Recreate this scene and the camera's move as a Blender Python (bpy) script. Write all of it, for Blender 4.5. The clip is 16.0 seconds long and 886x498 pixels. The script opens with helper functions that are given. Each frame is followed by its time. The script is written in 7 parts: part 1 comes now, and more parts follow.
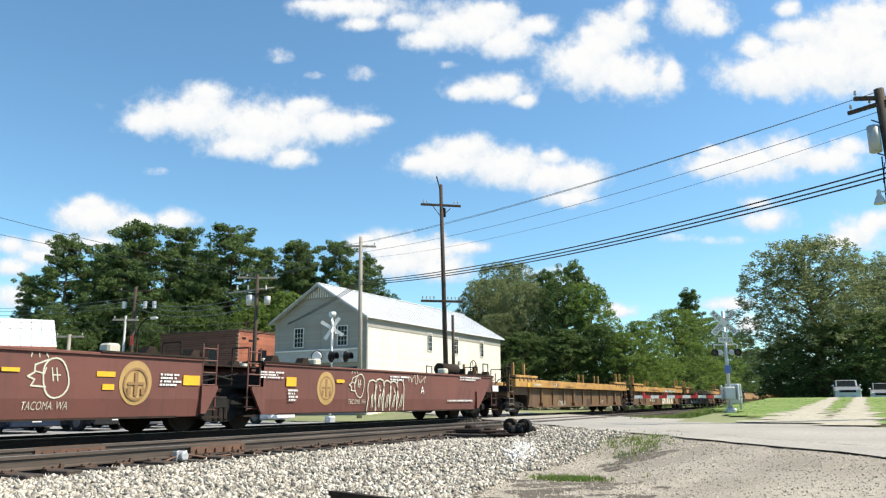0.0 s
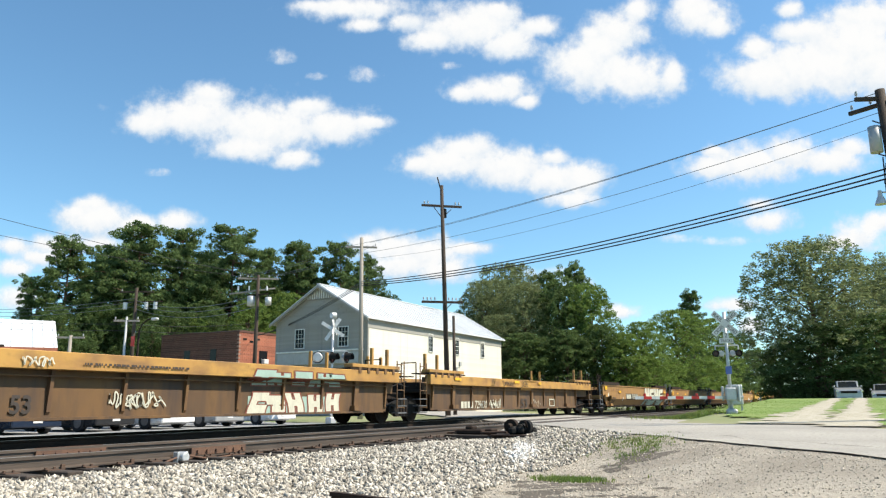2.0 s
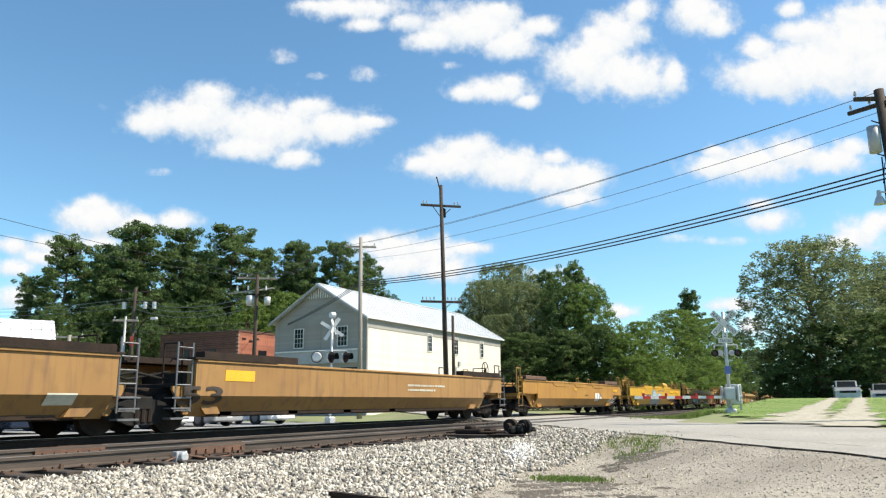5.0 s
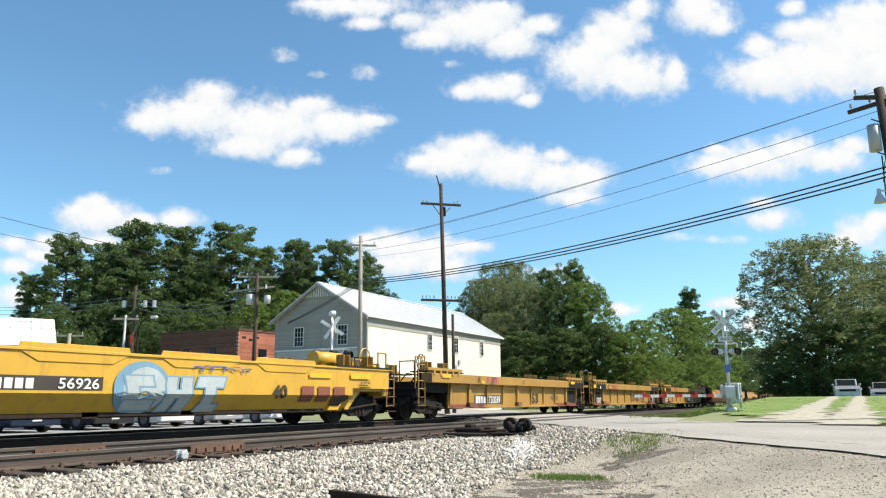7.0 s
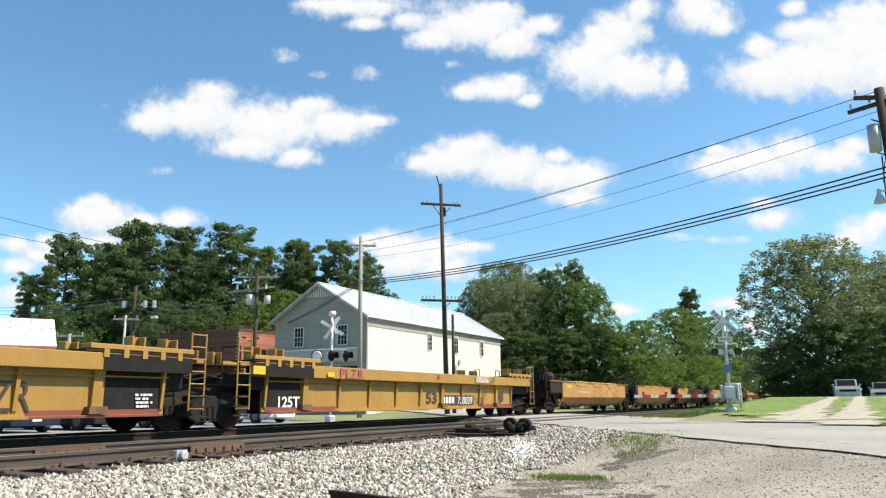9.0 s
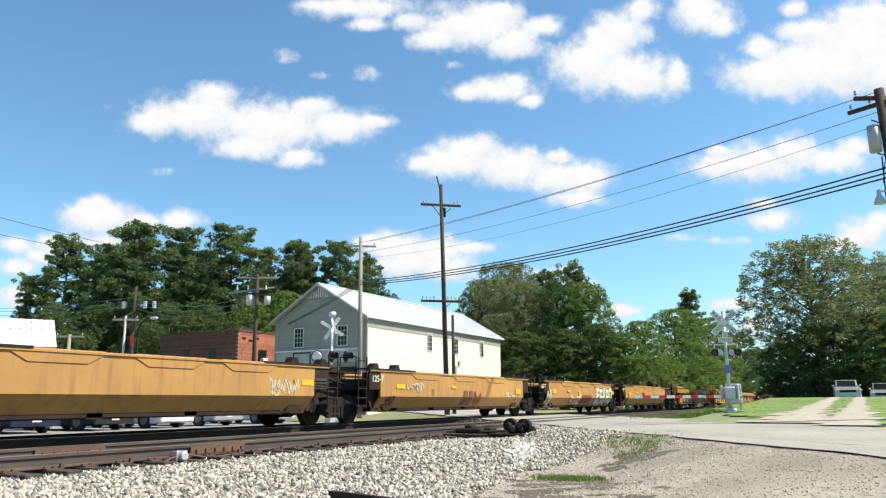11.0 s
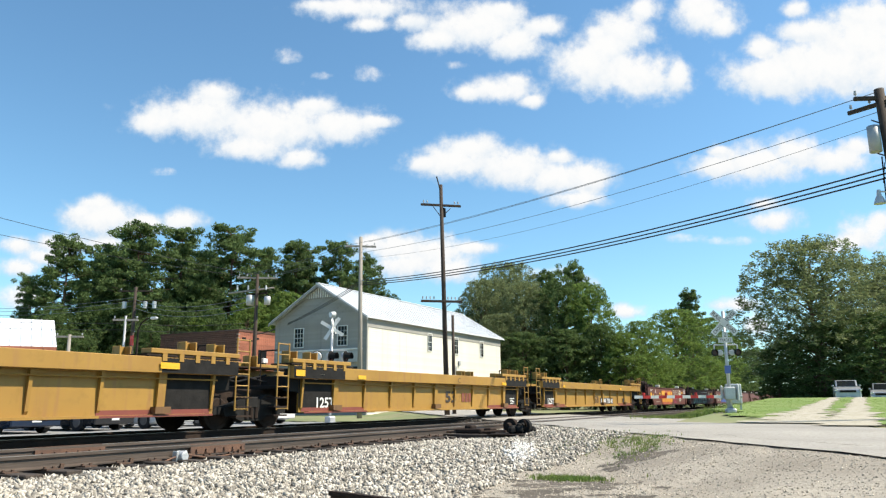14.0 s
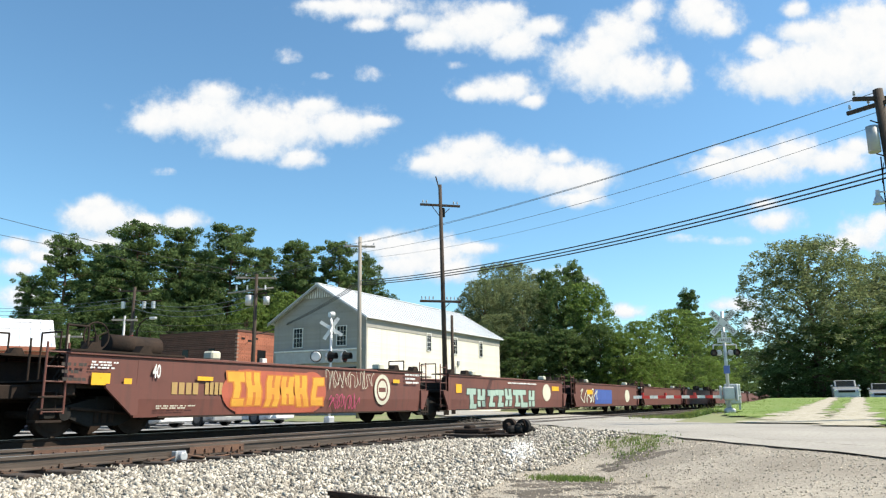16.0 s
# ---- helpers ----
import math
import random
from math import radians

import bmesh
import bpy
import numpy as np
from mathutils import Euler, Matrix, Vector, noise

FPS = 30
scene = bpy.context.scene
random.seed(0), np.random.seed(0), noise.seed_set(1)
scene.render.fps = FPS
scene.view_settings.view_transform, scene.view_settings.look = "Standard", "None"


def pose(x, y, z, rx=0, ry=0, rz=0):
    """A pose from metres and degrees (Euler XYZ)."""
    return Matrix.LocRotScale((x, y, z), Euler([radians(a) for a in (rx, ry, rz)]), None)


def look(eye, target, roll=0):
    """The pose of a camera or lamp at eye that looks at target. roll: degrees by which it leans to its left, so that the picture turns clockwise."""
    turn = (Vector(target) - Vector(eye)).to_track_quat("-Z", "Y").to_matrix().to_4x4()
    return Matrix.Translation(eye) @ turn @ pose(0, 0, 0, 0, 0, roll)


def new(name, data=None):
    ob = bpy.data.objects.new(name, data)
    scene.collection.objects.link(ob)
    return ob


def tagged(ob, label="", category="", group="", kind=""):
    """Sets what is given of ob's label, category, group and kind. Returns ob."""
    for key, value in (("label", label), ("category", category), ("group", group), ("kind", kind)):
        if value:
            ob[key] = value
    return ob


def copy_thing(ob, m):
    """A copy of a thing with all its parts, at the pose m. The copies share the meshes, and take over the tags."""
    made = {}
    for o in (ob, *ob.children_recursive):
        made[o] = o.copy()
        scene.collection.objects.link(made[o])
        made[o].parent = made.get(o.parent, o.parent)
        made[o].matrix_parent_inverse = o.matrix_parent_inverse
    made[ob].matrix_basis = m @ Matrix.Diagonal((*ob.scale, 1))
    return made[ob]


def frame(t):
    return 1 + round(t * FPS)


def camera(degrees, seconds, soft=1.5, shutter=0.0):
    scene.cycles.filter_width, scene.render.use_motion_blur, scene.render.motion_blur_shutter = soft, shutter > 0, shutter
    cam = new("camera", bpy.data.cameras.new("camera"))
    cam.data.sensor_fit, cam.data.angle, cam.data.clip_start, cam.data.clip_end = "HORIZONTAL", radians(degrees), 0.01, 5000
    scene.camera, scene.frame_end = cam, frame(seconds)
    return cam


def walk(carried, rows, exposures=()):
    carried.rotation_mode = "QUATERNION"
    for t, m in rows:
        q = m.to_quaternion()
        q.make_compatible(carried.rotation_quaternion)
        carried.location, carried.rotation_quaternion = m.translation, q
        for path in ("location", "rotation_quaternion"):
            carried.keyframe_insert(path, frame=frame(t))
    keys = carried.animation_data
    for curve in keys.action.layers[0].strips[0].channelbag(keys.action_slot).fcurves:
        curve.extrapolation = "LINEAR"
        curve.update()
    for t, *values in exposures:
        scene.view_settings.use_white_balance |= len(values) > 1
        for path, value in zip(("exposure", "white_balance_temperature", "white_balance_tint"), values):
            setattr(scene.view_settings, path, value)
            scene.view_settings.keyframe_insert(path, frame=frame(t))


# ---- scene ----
# Camera: nearly still, a slight sway of the holder. Tracks run along +Y, rail tops at z = 0.
cam = camera(62.2, 16.0, soft=1.25)
EYE = Vector((0, 0, 0.6))
AIM = Vector((-0.47195, 0.85749, 0.20487))
SIDE = AIM.cross(Vector((0, 0, 1))).normalized()
UPW = SIDE.cross(AIM)


def aim(dx, dy):
    # dx, dy: sway in thousandths of the view distance
    return look(EYE, EYE + AIM + SIDE * (dx * 0.001) + UPW * (dy * 0.001), -0.4)


walk(cam, [(0, aim(0, 0)), (1.2, aim(-1.1, 1.1)), (2.2, aim(-1.1, 1.2)), (3, aim(0, 1.2)), (4, aim(0, 0.9)),
           (6.5, aim(0, 0)), (7, aim(0, -1.2)), (9, aim(0, -0.9)), (11.5, aim(0, 0)), (12.5, aim(0.2, -0.6)),
           (13.2, aim(0, 0)), (15, aim(0, 0.2)), (15.5, aim(1.0, 0.3)), (16, aim(1.1, 0.2))])

# ---- world and sun ----
SUN_FROM = Vector((0.75, 0.40, 1.0)).normalized()
world = bpy.data.worlds.new("summer_sky")
scene.world = world
world.use_nodes = True
wn = world.node_tree.nodes
sky = wn.new("ShaderNodeTexSky")
sky.sky_type, sky.sun_disc = "NISHITA", False
sky.sun_elevation, sky.sun_rotation = math.asin(SUN_FROM.z), math.atan2(SUN_FROM.x, SUN_FROM.y)
sky.air_density, sky.dust_density, sky.ozone_density, sky.altitude = 1.0, 0.35, 1.0, 60
haze = wn.new("ShaderNodeMix")
haze.data_type, haze.blend_type = "RGBA", "MULTIPLY"
haze.inputs[0].default_value, haze.inputs[7].default_value = 1.0, (0.90, 1.25, 1.33, 1)
world.node_tree.links.new(sky.outputs[0], haze.inputs[6])
world.node_tree.links.new(haze.outputs[2], wn["Background"].inputs[0])
wn["Background"].inputs[1].default_value = 0.088
sun = new("sun", bpy.data.lights.new("sun", "SUN"))
sun.data.energy, sun.data.angle, sun.data.color = 5.0, 0.009, (1.0, 0.90, 0.74)
sun.matrix_world = look(SUN_FROM * 100, (0, 0, 0))
scene.view_settings.exposure = 0.70


# ---- material helpers ----
def surf(name, c1, c2, scale=4.0, rough=0.7, bump=0.2, metal=0.0, stretch=(1, 1, 1), fine=6.0, contrast=0.35,
         grime=None, grime_amount=0.5, grime_stretch=(6, 6, 0.6), leaf=False, spread=0.0, bump_scale=None, island=False, speck=(0.72, 0.55, 0.8)):
    m = bpy.data.materials.new(name)
    m.use_nodes = True
    nt = m.node_tree
    n, ln = nt.nodes, nt.links.new
    b = n["Principled BSDF"]
    if name in ("black_steel", "dark_rusted_steel", "tinted_glass"):
        b.inputs["Specular IOR Level"].default_value = 0.15
    b.inputs["Roughness"].default_value, b.inputs["Metallic"].default_value = rough, metal
    tc = n.new("ShaderNodeTexCoord")

    def tex(sc, st, detail=5.0):
        mp = n.new("ShaderNodeMapping")
        mp.inputs["Scale"].default_value = st
        ln(tc.outputs["Object"], mp.inputs[0])
        t = n.new("ShaderNodeTexNoise")
        t.inputs["Scale"].default_value, t.inputs["Detail"].default_value = sc, detail
        ln(mp.outputs[0], t.inputs["Vector"])
        return t.outputs["Fac"]

    def band(fac, lo, hi):
        r = n.new("ShaderNodeMapRange")
        r.inputs["From Min"].default_value, r.inputs["From Max"].default_value = lo, hi
        ln(fac, r.inputs["Value"])
        return r.outputs[0]

    def mixed(fac, a, c):
        x = n.new("ShaderNodeMix")
        x.data_type = "RGBA"
        ln(fac, x.inputs[0])
        for s, v in ((6, a), (7, c)):
            if isinstance(v, tuple):
                x.inputs[s].default_value = (*v, 1)
            else:
                ln(v, x.inputs[s])
        return x.outputs[2]

    big = tex(scale, stretch)
    small = tex(scale * fine, stretch)
    col = mixed(band(big, 0.5 - contrast / 2, 0.5 + contrast / 2), c1, c2)
    dark = tuple(v * speck[0] for v in c1)
    col = mixed(band(small, speck[1], speck[2]), col, dark)
    if spread:
        g = n.new("ShaderNodeNewGeometry")
        hv = n.new("ShaderNodeHueSaturation")
        if island:
            src = g.outputs["Random Per Island"]
        else:
            src = n.new("ShaderNodeObjectInfo").outputs["Random"]
        r = n.new("ShaderNodeMapRange")
        r.inputs["To Min"].default_value, r.inputs["To Max"].default_value = 1 - spread, 1 + spread
        ln(src, r.inputs["Value"])
        ln(r.outputs[0], hv.inputs["Value"])
        ln(col, hv.inputs["Color"])
        col = hv.outputs[0]
    if grime:
        gr = tex(1.0, grime_stretch, 6.0)
        col = mixed(band(gr, 0.62 - grime_amount * 0.3, 0.9 - grime_amount * 0.2), col, grime)
    ln(col, b.inputs["Base Color"])
    if bump:
        bp = n.new("ShaderNodeBump")
        bp.inputs["Strength"].default_value, bp.inputs["Distance"].default_value = bump, 0.02
        ln(tex(bump_scale, stretch) if bump_scale else small, bp.inputs["Height"])
        ln(bp.outputs[0], b.inputs["Normal"])
    if leaf:
        b.inputs["Specular IOR Level"].default_value = 0.12
        tr = n.new("ShaderNodeBsdfTranslucent")
        ms = n.new("ShaderNodeMixShader")
        ms.inputs[0].default_value = 0.46
        ln(col, tr.inputs[0])
        ln(b.outputs[0], ms.inputs[1])
        ln(tr.outputs[0], ms.inputs[2])
        ln(ms.outputs[0], n["Material Output"].inputs[0])
    return m


def flat(name, c, rough=0.6, metal=0.0, wear=0.15):
    return surf(name, c, tuple(v * (1 - wear) for v in c), 3.0, rough, 0.05, metal, grime=tuple(v * 0.55 + 0.02 for v in c), grime_amount=0.15)


M = {
    # Bed colour is darker than the stones, as shade in their gaps.
    "ballast": surf("ballast_gap_shade", (0.17, 0.15, 0.125), (0.10, 0.09, 0.075), 1.2, 0.95, 0.6, fine=14),
    "stone": surf("crushed_stone", (0.50, 0.465, 0.40), (0.27, 0.245, 0.205), 7, 0.95, 0.3, spread=0.62, island=True),
    "pebble": surf("dusty_pebbles", (0.46, 0.41, 0.335), (0.32, 0.285, 0.23), 7, 0.95, 0.2, spread=0.5, island=True),
    "dirt": surf("gravelly_dirt", (0.375, 0.335, 0.272), (0.235, 0.205, 0.162), 0.7, 0.95, 0.9, fine=22, contrast=0.35, grime=(0.17, 0.15, 0.12), grime_amount=0.3, grime_stretch=(0.7, 0.6, 1), bump_scale=30, speck=(0.72, 0.5, 0.66)),
    "darksoil": surf("dark_soil", (0.070, 0.058, 0.043), (0.12, 0.10, 0.078), 1.5, 0.95, 0.8, fine=20),
    "soil": surf("soil_and_weeds", (0.16, 0.20, 0.07), (0.25, 0.22, 0.13), 0.12, 0.95, 0.5, fine=30),
    "lawn": surf("mown_grass", (0.125, 0.205, 0.030), (0.180, 0.235, 0.055), 0.25, 0.9, 0.6, fine=30, bump_scale=25),
    "drive": surf("pale_gravel", (0.47, 0.43, 0.35), (0.33, 0.30, 0.21), 4.0, 0.95, 0.5, fine=9, speck=(0.5, 0.5, 0.7)),
    "asphalt": surf("worn_asphalt", (0.39, 0.365, 0.32), (0.29, 0.272, 0.24), 0.35, 0.9, 0.6, fine=50, bump_scale=60, speck=(0.6, 0.48, 0.7)),
    "lot": surf("parking_asphalt", (0.30, 0.30, 0.30), (0.22, 0.22, 0.22), 0.4, 0.9, 0.3, fine=40),
    "tar": flat("tar_patch", (0.11, 0.10, 0.09), 0.8),
    "rail": surf("rusty_rail", (0.105, 0.058, 0.038), (0.068, 0.044, 0.033), 3, 0.75, 0.3, 0.2, grime=(0.17, 0.095, 0.055), grime_stretch=(4, 1, 4)),
    "railtop": surf("polished_rail_head", (0.42, 0.38, 0.35), (0.28, 0.23, 0.20), 3, 0.35, 0.05, 0.8, stretch=(6, 0.4, 6)),
    "tie": surf("creosoted_timber", (0.030, 0.023, 0.019), (0.058, 0.044, 0.034), 2.5, 0.9, 0.5, stretch=(0.6, 6, 6), spread=0.3),
    "steel": surf("dark_rusted_steel", (0.024, 0.018, 0.015), (0.042, 0.028, 0.021), 3, 0.85, 0.4, 0.0),
    "black": surf("black_steel", (0.013, 0.0125, 0.012), (0.022, 0.021, 0.020), 4, 0.8, 0.2, 0.0),
    "rimgrey": flat("dull_alloy", (0.16, 0.16, 0.165), 0.5, 0.3),
    "yel": surf("yellow_paint", (0.355, 0.203, 0.036), (0.300, 0.163, 0.029), 0.8, 0.55, 0.08, grime=(0.26, 0.13, 0.045), grime_amount=0.28),
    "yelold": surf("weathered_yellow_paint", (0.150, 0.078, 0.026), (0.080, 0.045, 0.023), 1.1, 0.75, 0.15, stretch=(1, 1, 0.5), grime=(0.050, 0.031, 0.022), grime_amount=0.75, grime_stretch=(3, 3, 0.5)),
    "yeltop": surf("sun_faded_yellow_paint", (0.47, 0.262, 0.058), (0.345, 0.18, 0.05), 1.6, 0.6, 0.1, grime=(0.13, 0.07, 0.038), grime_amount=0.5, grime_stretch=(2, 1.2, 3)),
    "yelnew": surf("bright_yellow_paint", (0.577, 0.335, 0.031), (0.499, 0.281, 0.031), 0.7, 0.45, 0.05, grime=(0.36, 0.19, 0.05), grime_amount=0.15),
    "yelgold": surf("golden_yellow_paint", (0.40, 0.205, 0.034), (0.30, 0.142, 0.028), 0.7, 0.55, 0.06, grime=(0.20, 0.10, 0.035), grime_amount=0.3),
    "tan": surf("faded_tan_paint", (0.335, 0.185, 0.056), (0.255, 0.132, 0.042), 0.5, 0.7, 0.1, grime=(0.16, 0.085, 0.045), grime_amount=0.38),
    "orange": surf("faded_orange_paint", (0.435, 0.235, 0.062), (0.350, 0.178, 0.050), 0.6, 0.65, 0.1, grime=(0.24, 0.11, 0.05), grime_amount=0.36),
    "brown": surf("mineral_red_paint", (0.146, 0.050, 0.036), (0.116, 0.041, 0.031), 0.6, 0.65, 0.08, grime=(0.075, 0.035, 0.028), grime_amount=0.36),
    "white": flat("white_paint", (0.72, 0.72, 0.70)),
    "gold": flat("faded_gold_paint", (0.42, 0.27, 0.10)),
    "oldgold": flat("worn_dark_gold_paint", (0.27, 0.15, 0.06)),
    "decal": flat("amber_reflector_film", (0.80, 0.42, 0.02), 0.4),
    "ink": flat("dark_paint", (0.045, 0.032, 0.025)),
    "maroon": flat("faded_maroon_paint", (0.21, 0.062, 0.036)),
    "pink": flat("magenta_spray_paint", (0.50, 0.06, 0.16)),
    "teal": flat("pale_teal_spray_paint", (0.33, 0.45, 0.385)),
    "blue": flat("pale_blue_spray_paint", (0.36, 0.52, 0.62)),
    "coral": flat("coral_pink_spray_paint", (0.42, 0.10, 0.055)),
    "tangerine": flat("deep_orange_spray_paint", (0.52, 0.17, 0.03)),
    "skyblue": flat("blue_grey_spray_paint", (0.16, 0.30, 0.42)),
    "paleblue": flat("pale_grey_blue_spray_paint", (0.40, 0.45, 0.46)),
    "deepblue": flat("blue_spray_paint", (0.05, 0.10, 0.35)),
    "amber": surf("orange_spray_paint", (0.66, 0.36, 0.04), (0.56, 0.24, 0.03), 1.2, 0.6, 0.02),
    "cream": flat("cream_spray_paint", (0.58, 0.56, 0.45)),
    "lens": flat("unlit_red_lens", (0.05, 0.006, 0.006), 0.2),
    "redprimer": flat("dull_red_paint", (0.20, 0.05, 0.035)),
    "rib": surf("rusty_yellow_steel", (0.185, 0.098, 0.034), (0.110, 0.056, 0.024), 2, 0.75, 0.2, grime=(0.09, 0.05, 0.03), grime_amount=0.5),
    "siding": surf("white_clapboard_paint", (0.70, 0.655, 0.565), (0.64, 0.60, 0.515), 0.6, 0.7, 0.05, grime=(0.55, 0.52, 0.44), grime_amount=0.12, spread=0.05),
    # Grey puts the gable's shade into the paint; the long side stays white.
    "shadeside": surf("shaded_clapboard_paint", (0.325, 0.312, 0.285), (0.285, 0.274, 0.252), 0.6, 0.7, 0.05, spread=0.06),
    "trim": flat("white_trim_paint", (0.74, 0.74, 0.72)),
    "tin": surf("galvanised_roof", (0.62, 0.64, 0.66), (0.52, 0.54, 0.56), 0.3, 0.5, 0.05, 0.0, stretch=(1, 4, 1), spread=0.07),
    "tinwhite": surf("white_metal_roof", (0.80, 0.82, 0.84), (0.72, 0.74, 0.76), 0.3, 0.5, 0.03, spread=0.04),
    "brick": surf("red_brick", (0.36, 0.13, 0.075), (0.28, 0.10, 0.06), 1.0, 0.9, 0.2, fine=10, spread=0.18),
    "mortar": surf("mortar", (0.33, 0.22, 0.17), (0.27, 0.18, 0.14), 2, 0.95, 0.2),
    "pole": surf("weathered_pole_timber", (0.062, 0.043, 0.032), (0.038, 0.027, 0.021), 2, 0.9, 0.4, stretch=(5, 5, 0.5)),
    "polegrey": surf("grey_pole_timber", (0.33, 0.30, 0.26), (0.24, 0.215, 0.185), 2, 0.9, 0.3, stretch=(5, 5, 0.5)),
    "wire": flat("black_cable", (0.018, 0.02, 0.024), 0.6),
    "wirethin": flat("aluminium_wire", (0.12, 0.14, 0.16), 0.5),
    "alu": surf("galvanised_steel", (0.55, 0.56, 0.57), (0.44, 0.45, 0.46), 3, 0.45, 0.05, 0.35),
    "grey": flat("grey_enamel", (0.40, 0.41, 0.42), 0.5),
    "signblue": flat("blue_enamel", (0.10, 0.16, 0.45), 0.5),
    "red": flat("red_film", (0.55, 0.03, 0.025), 0.5),
    "bark": surf("pine_bark", (0.12, 0.075, 0.05), (0.19, 0.13, 0.09), 3, 0.95, 0.6, stretch=(3, 3, 0.6)),
    "pine": surf("pine_needles", (0.092, 0.150, 0.058), (0.155, 0.208, 0.075), 0.5, 0.85, 0, leaf=True, spread=0.4, island=True),
    "oak": surf("oak_leaves", (0.175, 0.210, 0.095), (0.235, 0.272, 0.130), 0.4, 0.6, 0, leaf=True, spread=0.45, island=True),
    "bright": surf("young_leaves", (0.140, 0.215, 0.048), (0.195, 0.265, 0.075), 0.4, 0.6, 0, leaf=True, spread=0.4, island=True),
    "dim": surf("shade_leaves", (0.088, 0.140, 0.048), (0.135, 0.188, 0.068), 0.4, 0.65, 0, leaf=True, spread=0.45, island=True),
    "weed": surf("weed_blades", (0.13, 0.22, 0.05), (0.24, 0.26, 0.09), 1.5, 0.8, 0, leaf=True, spread=0.4, island=True),
    "blade": surf("grass_blades", (0.125, 0.225, 0.030), (0.185, 0.265, 0.055), 1.0, 0.85, 0, leaf=True, spread=0.3, island=True),
    "tyre": flat("tyre_rubber", (0.02, 0.02, 0.021), 0.85),
    "carblue": flat("dark_blue_car_paint", (0.018, 0.03, 0.06), 0.25, 0.2),
    "carwhite": flat("white_car_paint", (0.75, 0.75, 0.74), 0.3),
    "carsilver": flat("silver_car_paint", (0.42, 0.43, 0.44), 0.3, 0.4),
    "cardark": flat("charcoal_car_paint", (0.03, 0.03, 0.033), 0.25, 0.2),
    "glassdark": flat("tinted_glass", (0.012, 0.014, 0.016), 0.12),
    # Near-black stone colour stands in for the shade around the tracks.
    "shadestone": surf("shaded_track_stone", (0.030, 0.026, 0.022), (0.055, 0.047, 0.038), 5, 0.95, 0.4, spread=0.5, island=True),
    "railgrey": surf("grimy_rail_steel", (0.118, 0.088, 0.069), (0.060, 0.045, 0.036), 2, 0.6, 0.25, 0.2, stretch=(1, 0.35, 4), grime=(0.028, 0.022, 0.018), grime_amount=0.45, grime_stretch=(4, 0.6, 9)),
    # Brick red darkened so the colour carries the front wall's shade.
    "shadebrick": surf("shaded_red_brick", (0.135, 0.060, 0.042), (0.095, 0.046, 0.034), 1.0, 0.9, 0.2, fine=10, spread=0.2),
    "rust": surf("orange_rust", (0.150, 0.078, 0.048), (0.085, 0.048, 0.034), 6, 0.85, 0.4),
    "chrome": flat("chrome", (0.62, 0.62, 0.62), 0.15, 0.9),
}


# ---- geometry helpers ----
def box(bm, x0, x1, y0, y1, z0, z1):
    v = [bm.verts.new((x, y, z)) for x in (x0, x1) for y in (y0, y1) for z in (z0, z1)]
    for f in ((0, 1, 3, 2), (4, 6, 7, 5), (0, 4, 5, 1), (2, 3, 7, 6), (0, 2, 6, 4), (1, 5, 7, 3)):
        bm.faces.new([v[i] for i in f])
    return v


def rod(bm, a, b, r0, r1=None, seg=10):
    a, b = Vector(a), Vector(b)
    q = (b - a).to_track_quat("Z", "Y")
    r1 = r0 if r1 is None else r1
    lo, hi = [], []
    for i in range(seg):
        w = 2 * math.pi * i / seg
        d = Vector((math.cos(w), math.sin(w), 0))
        lo.append(bm.verts.new(a + q @ (d * r0)))
        hi.append(bm.verts.new(b + q @ (d * r1)))
    for i in range(seg):
        j = (i + 1) % seg
        bm.faces.new((lo[i], lo[j], hi[j], hi[i]))
    bm.faces.new(lo[::-1])
    bm.faces.new(hi)


def prism(bm, pts, axis, lo, hi):
    # pts: outline in the two other axes, in order
    def at(p, h):
        c = list(p)
        c.insert(axis, h)
        return bm.verts.new(c)
    a, b = [at(p, lo) for p in pts], [at(p, hi) for p in pts]
    k = len(pts)
    for i in range(k):
        j = (i + 1) % k
        bm.faces.new((a[i], a[j], b[j], b[i]))
    bm.faces.new(a[::-1])
    bm.faces.new(b)


def mesh_of(name, bm, material, bevel=0.0, smooth=False):
    if bevel:
        bmesh.ops.bevel(bm, geom=bm.edges[:], offset=bevel, segments=1, affect="EDGES", clamp_overlap=True)
    bmesh.ops.recalc_face_normals(bm, faces=bm.faces[:])
    if smooth:
        for f in bm.faces:
            f.smooth = len(f.verts) == 4
    me = bpy.data.meshes.new(name)
    bm.to_mesh(me)
    bm.free()
    me.materials.append(material)
    return me


def part(name, bm, material, parent=None, label="", bevel=0.0, smooth=False):
    ob = new(name, mesh_of(name, bm, material, bevel, smooth))
    ob.parent = parent
    return tagged(ob, label)


def share(name, me, parent, m):
    ob = new(name, me)
    ob.parent = parent
    ob.matrix_basis = m
    return ob


def thing(name, m, label, category, group="", kind=""):
    ob = new(name)
    ob.empty_display_size = 0.3
    ob.matrix_basis = m
    return tagged(ob, label, category, group, kind)


def boxes(*rows):
    bm = bmesh.new()
    for r in rows:
        box(bm, *r)
    return bm


def rods(*rows):
    bm = bmesh.new()
    for r in rows:
        rod(bm, *r)
    return bm


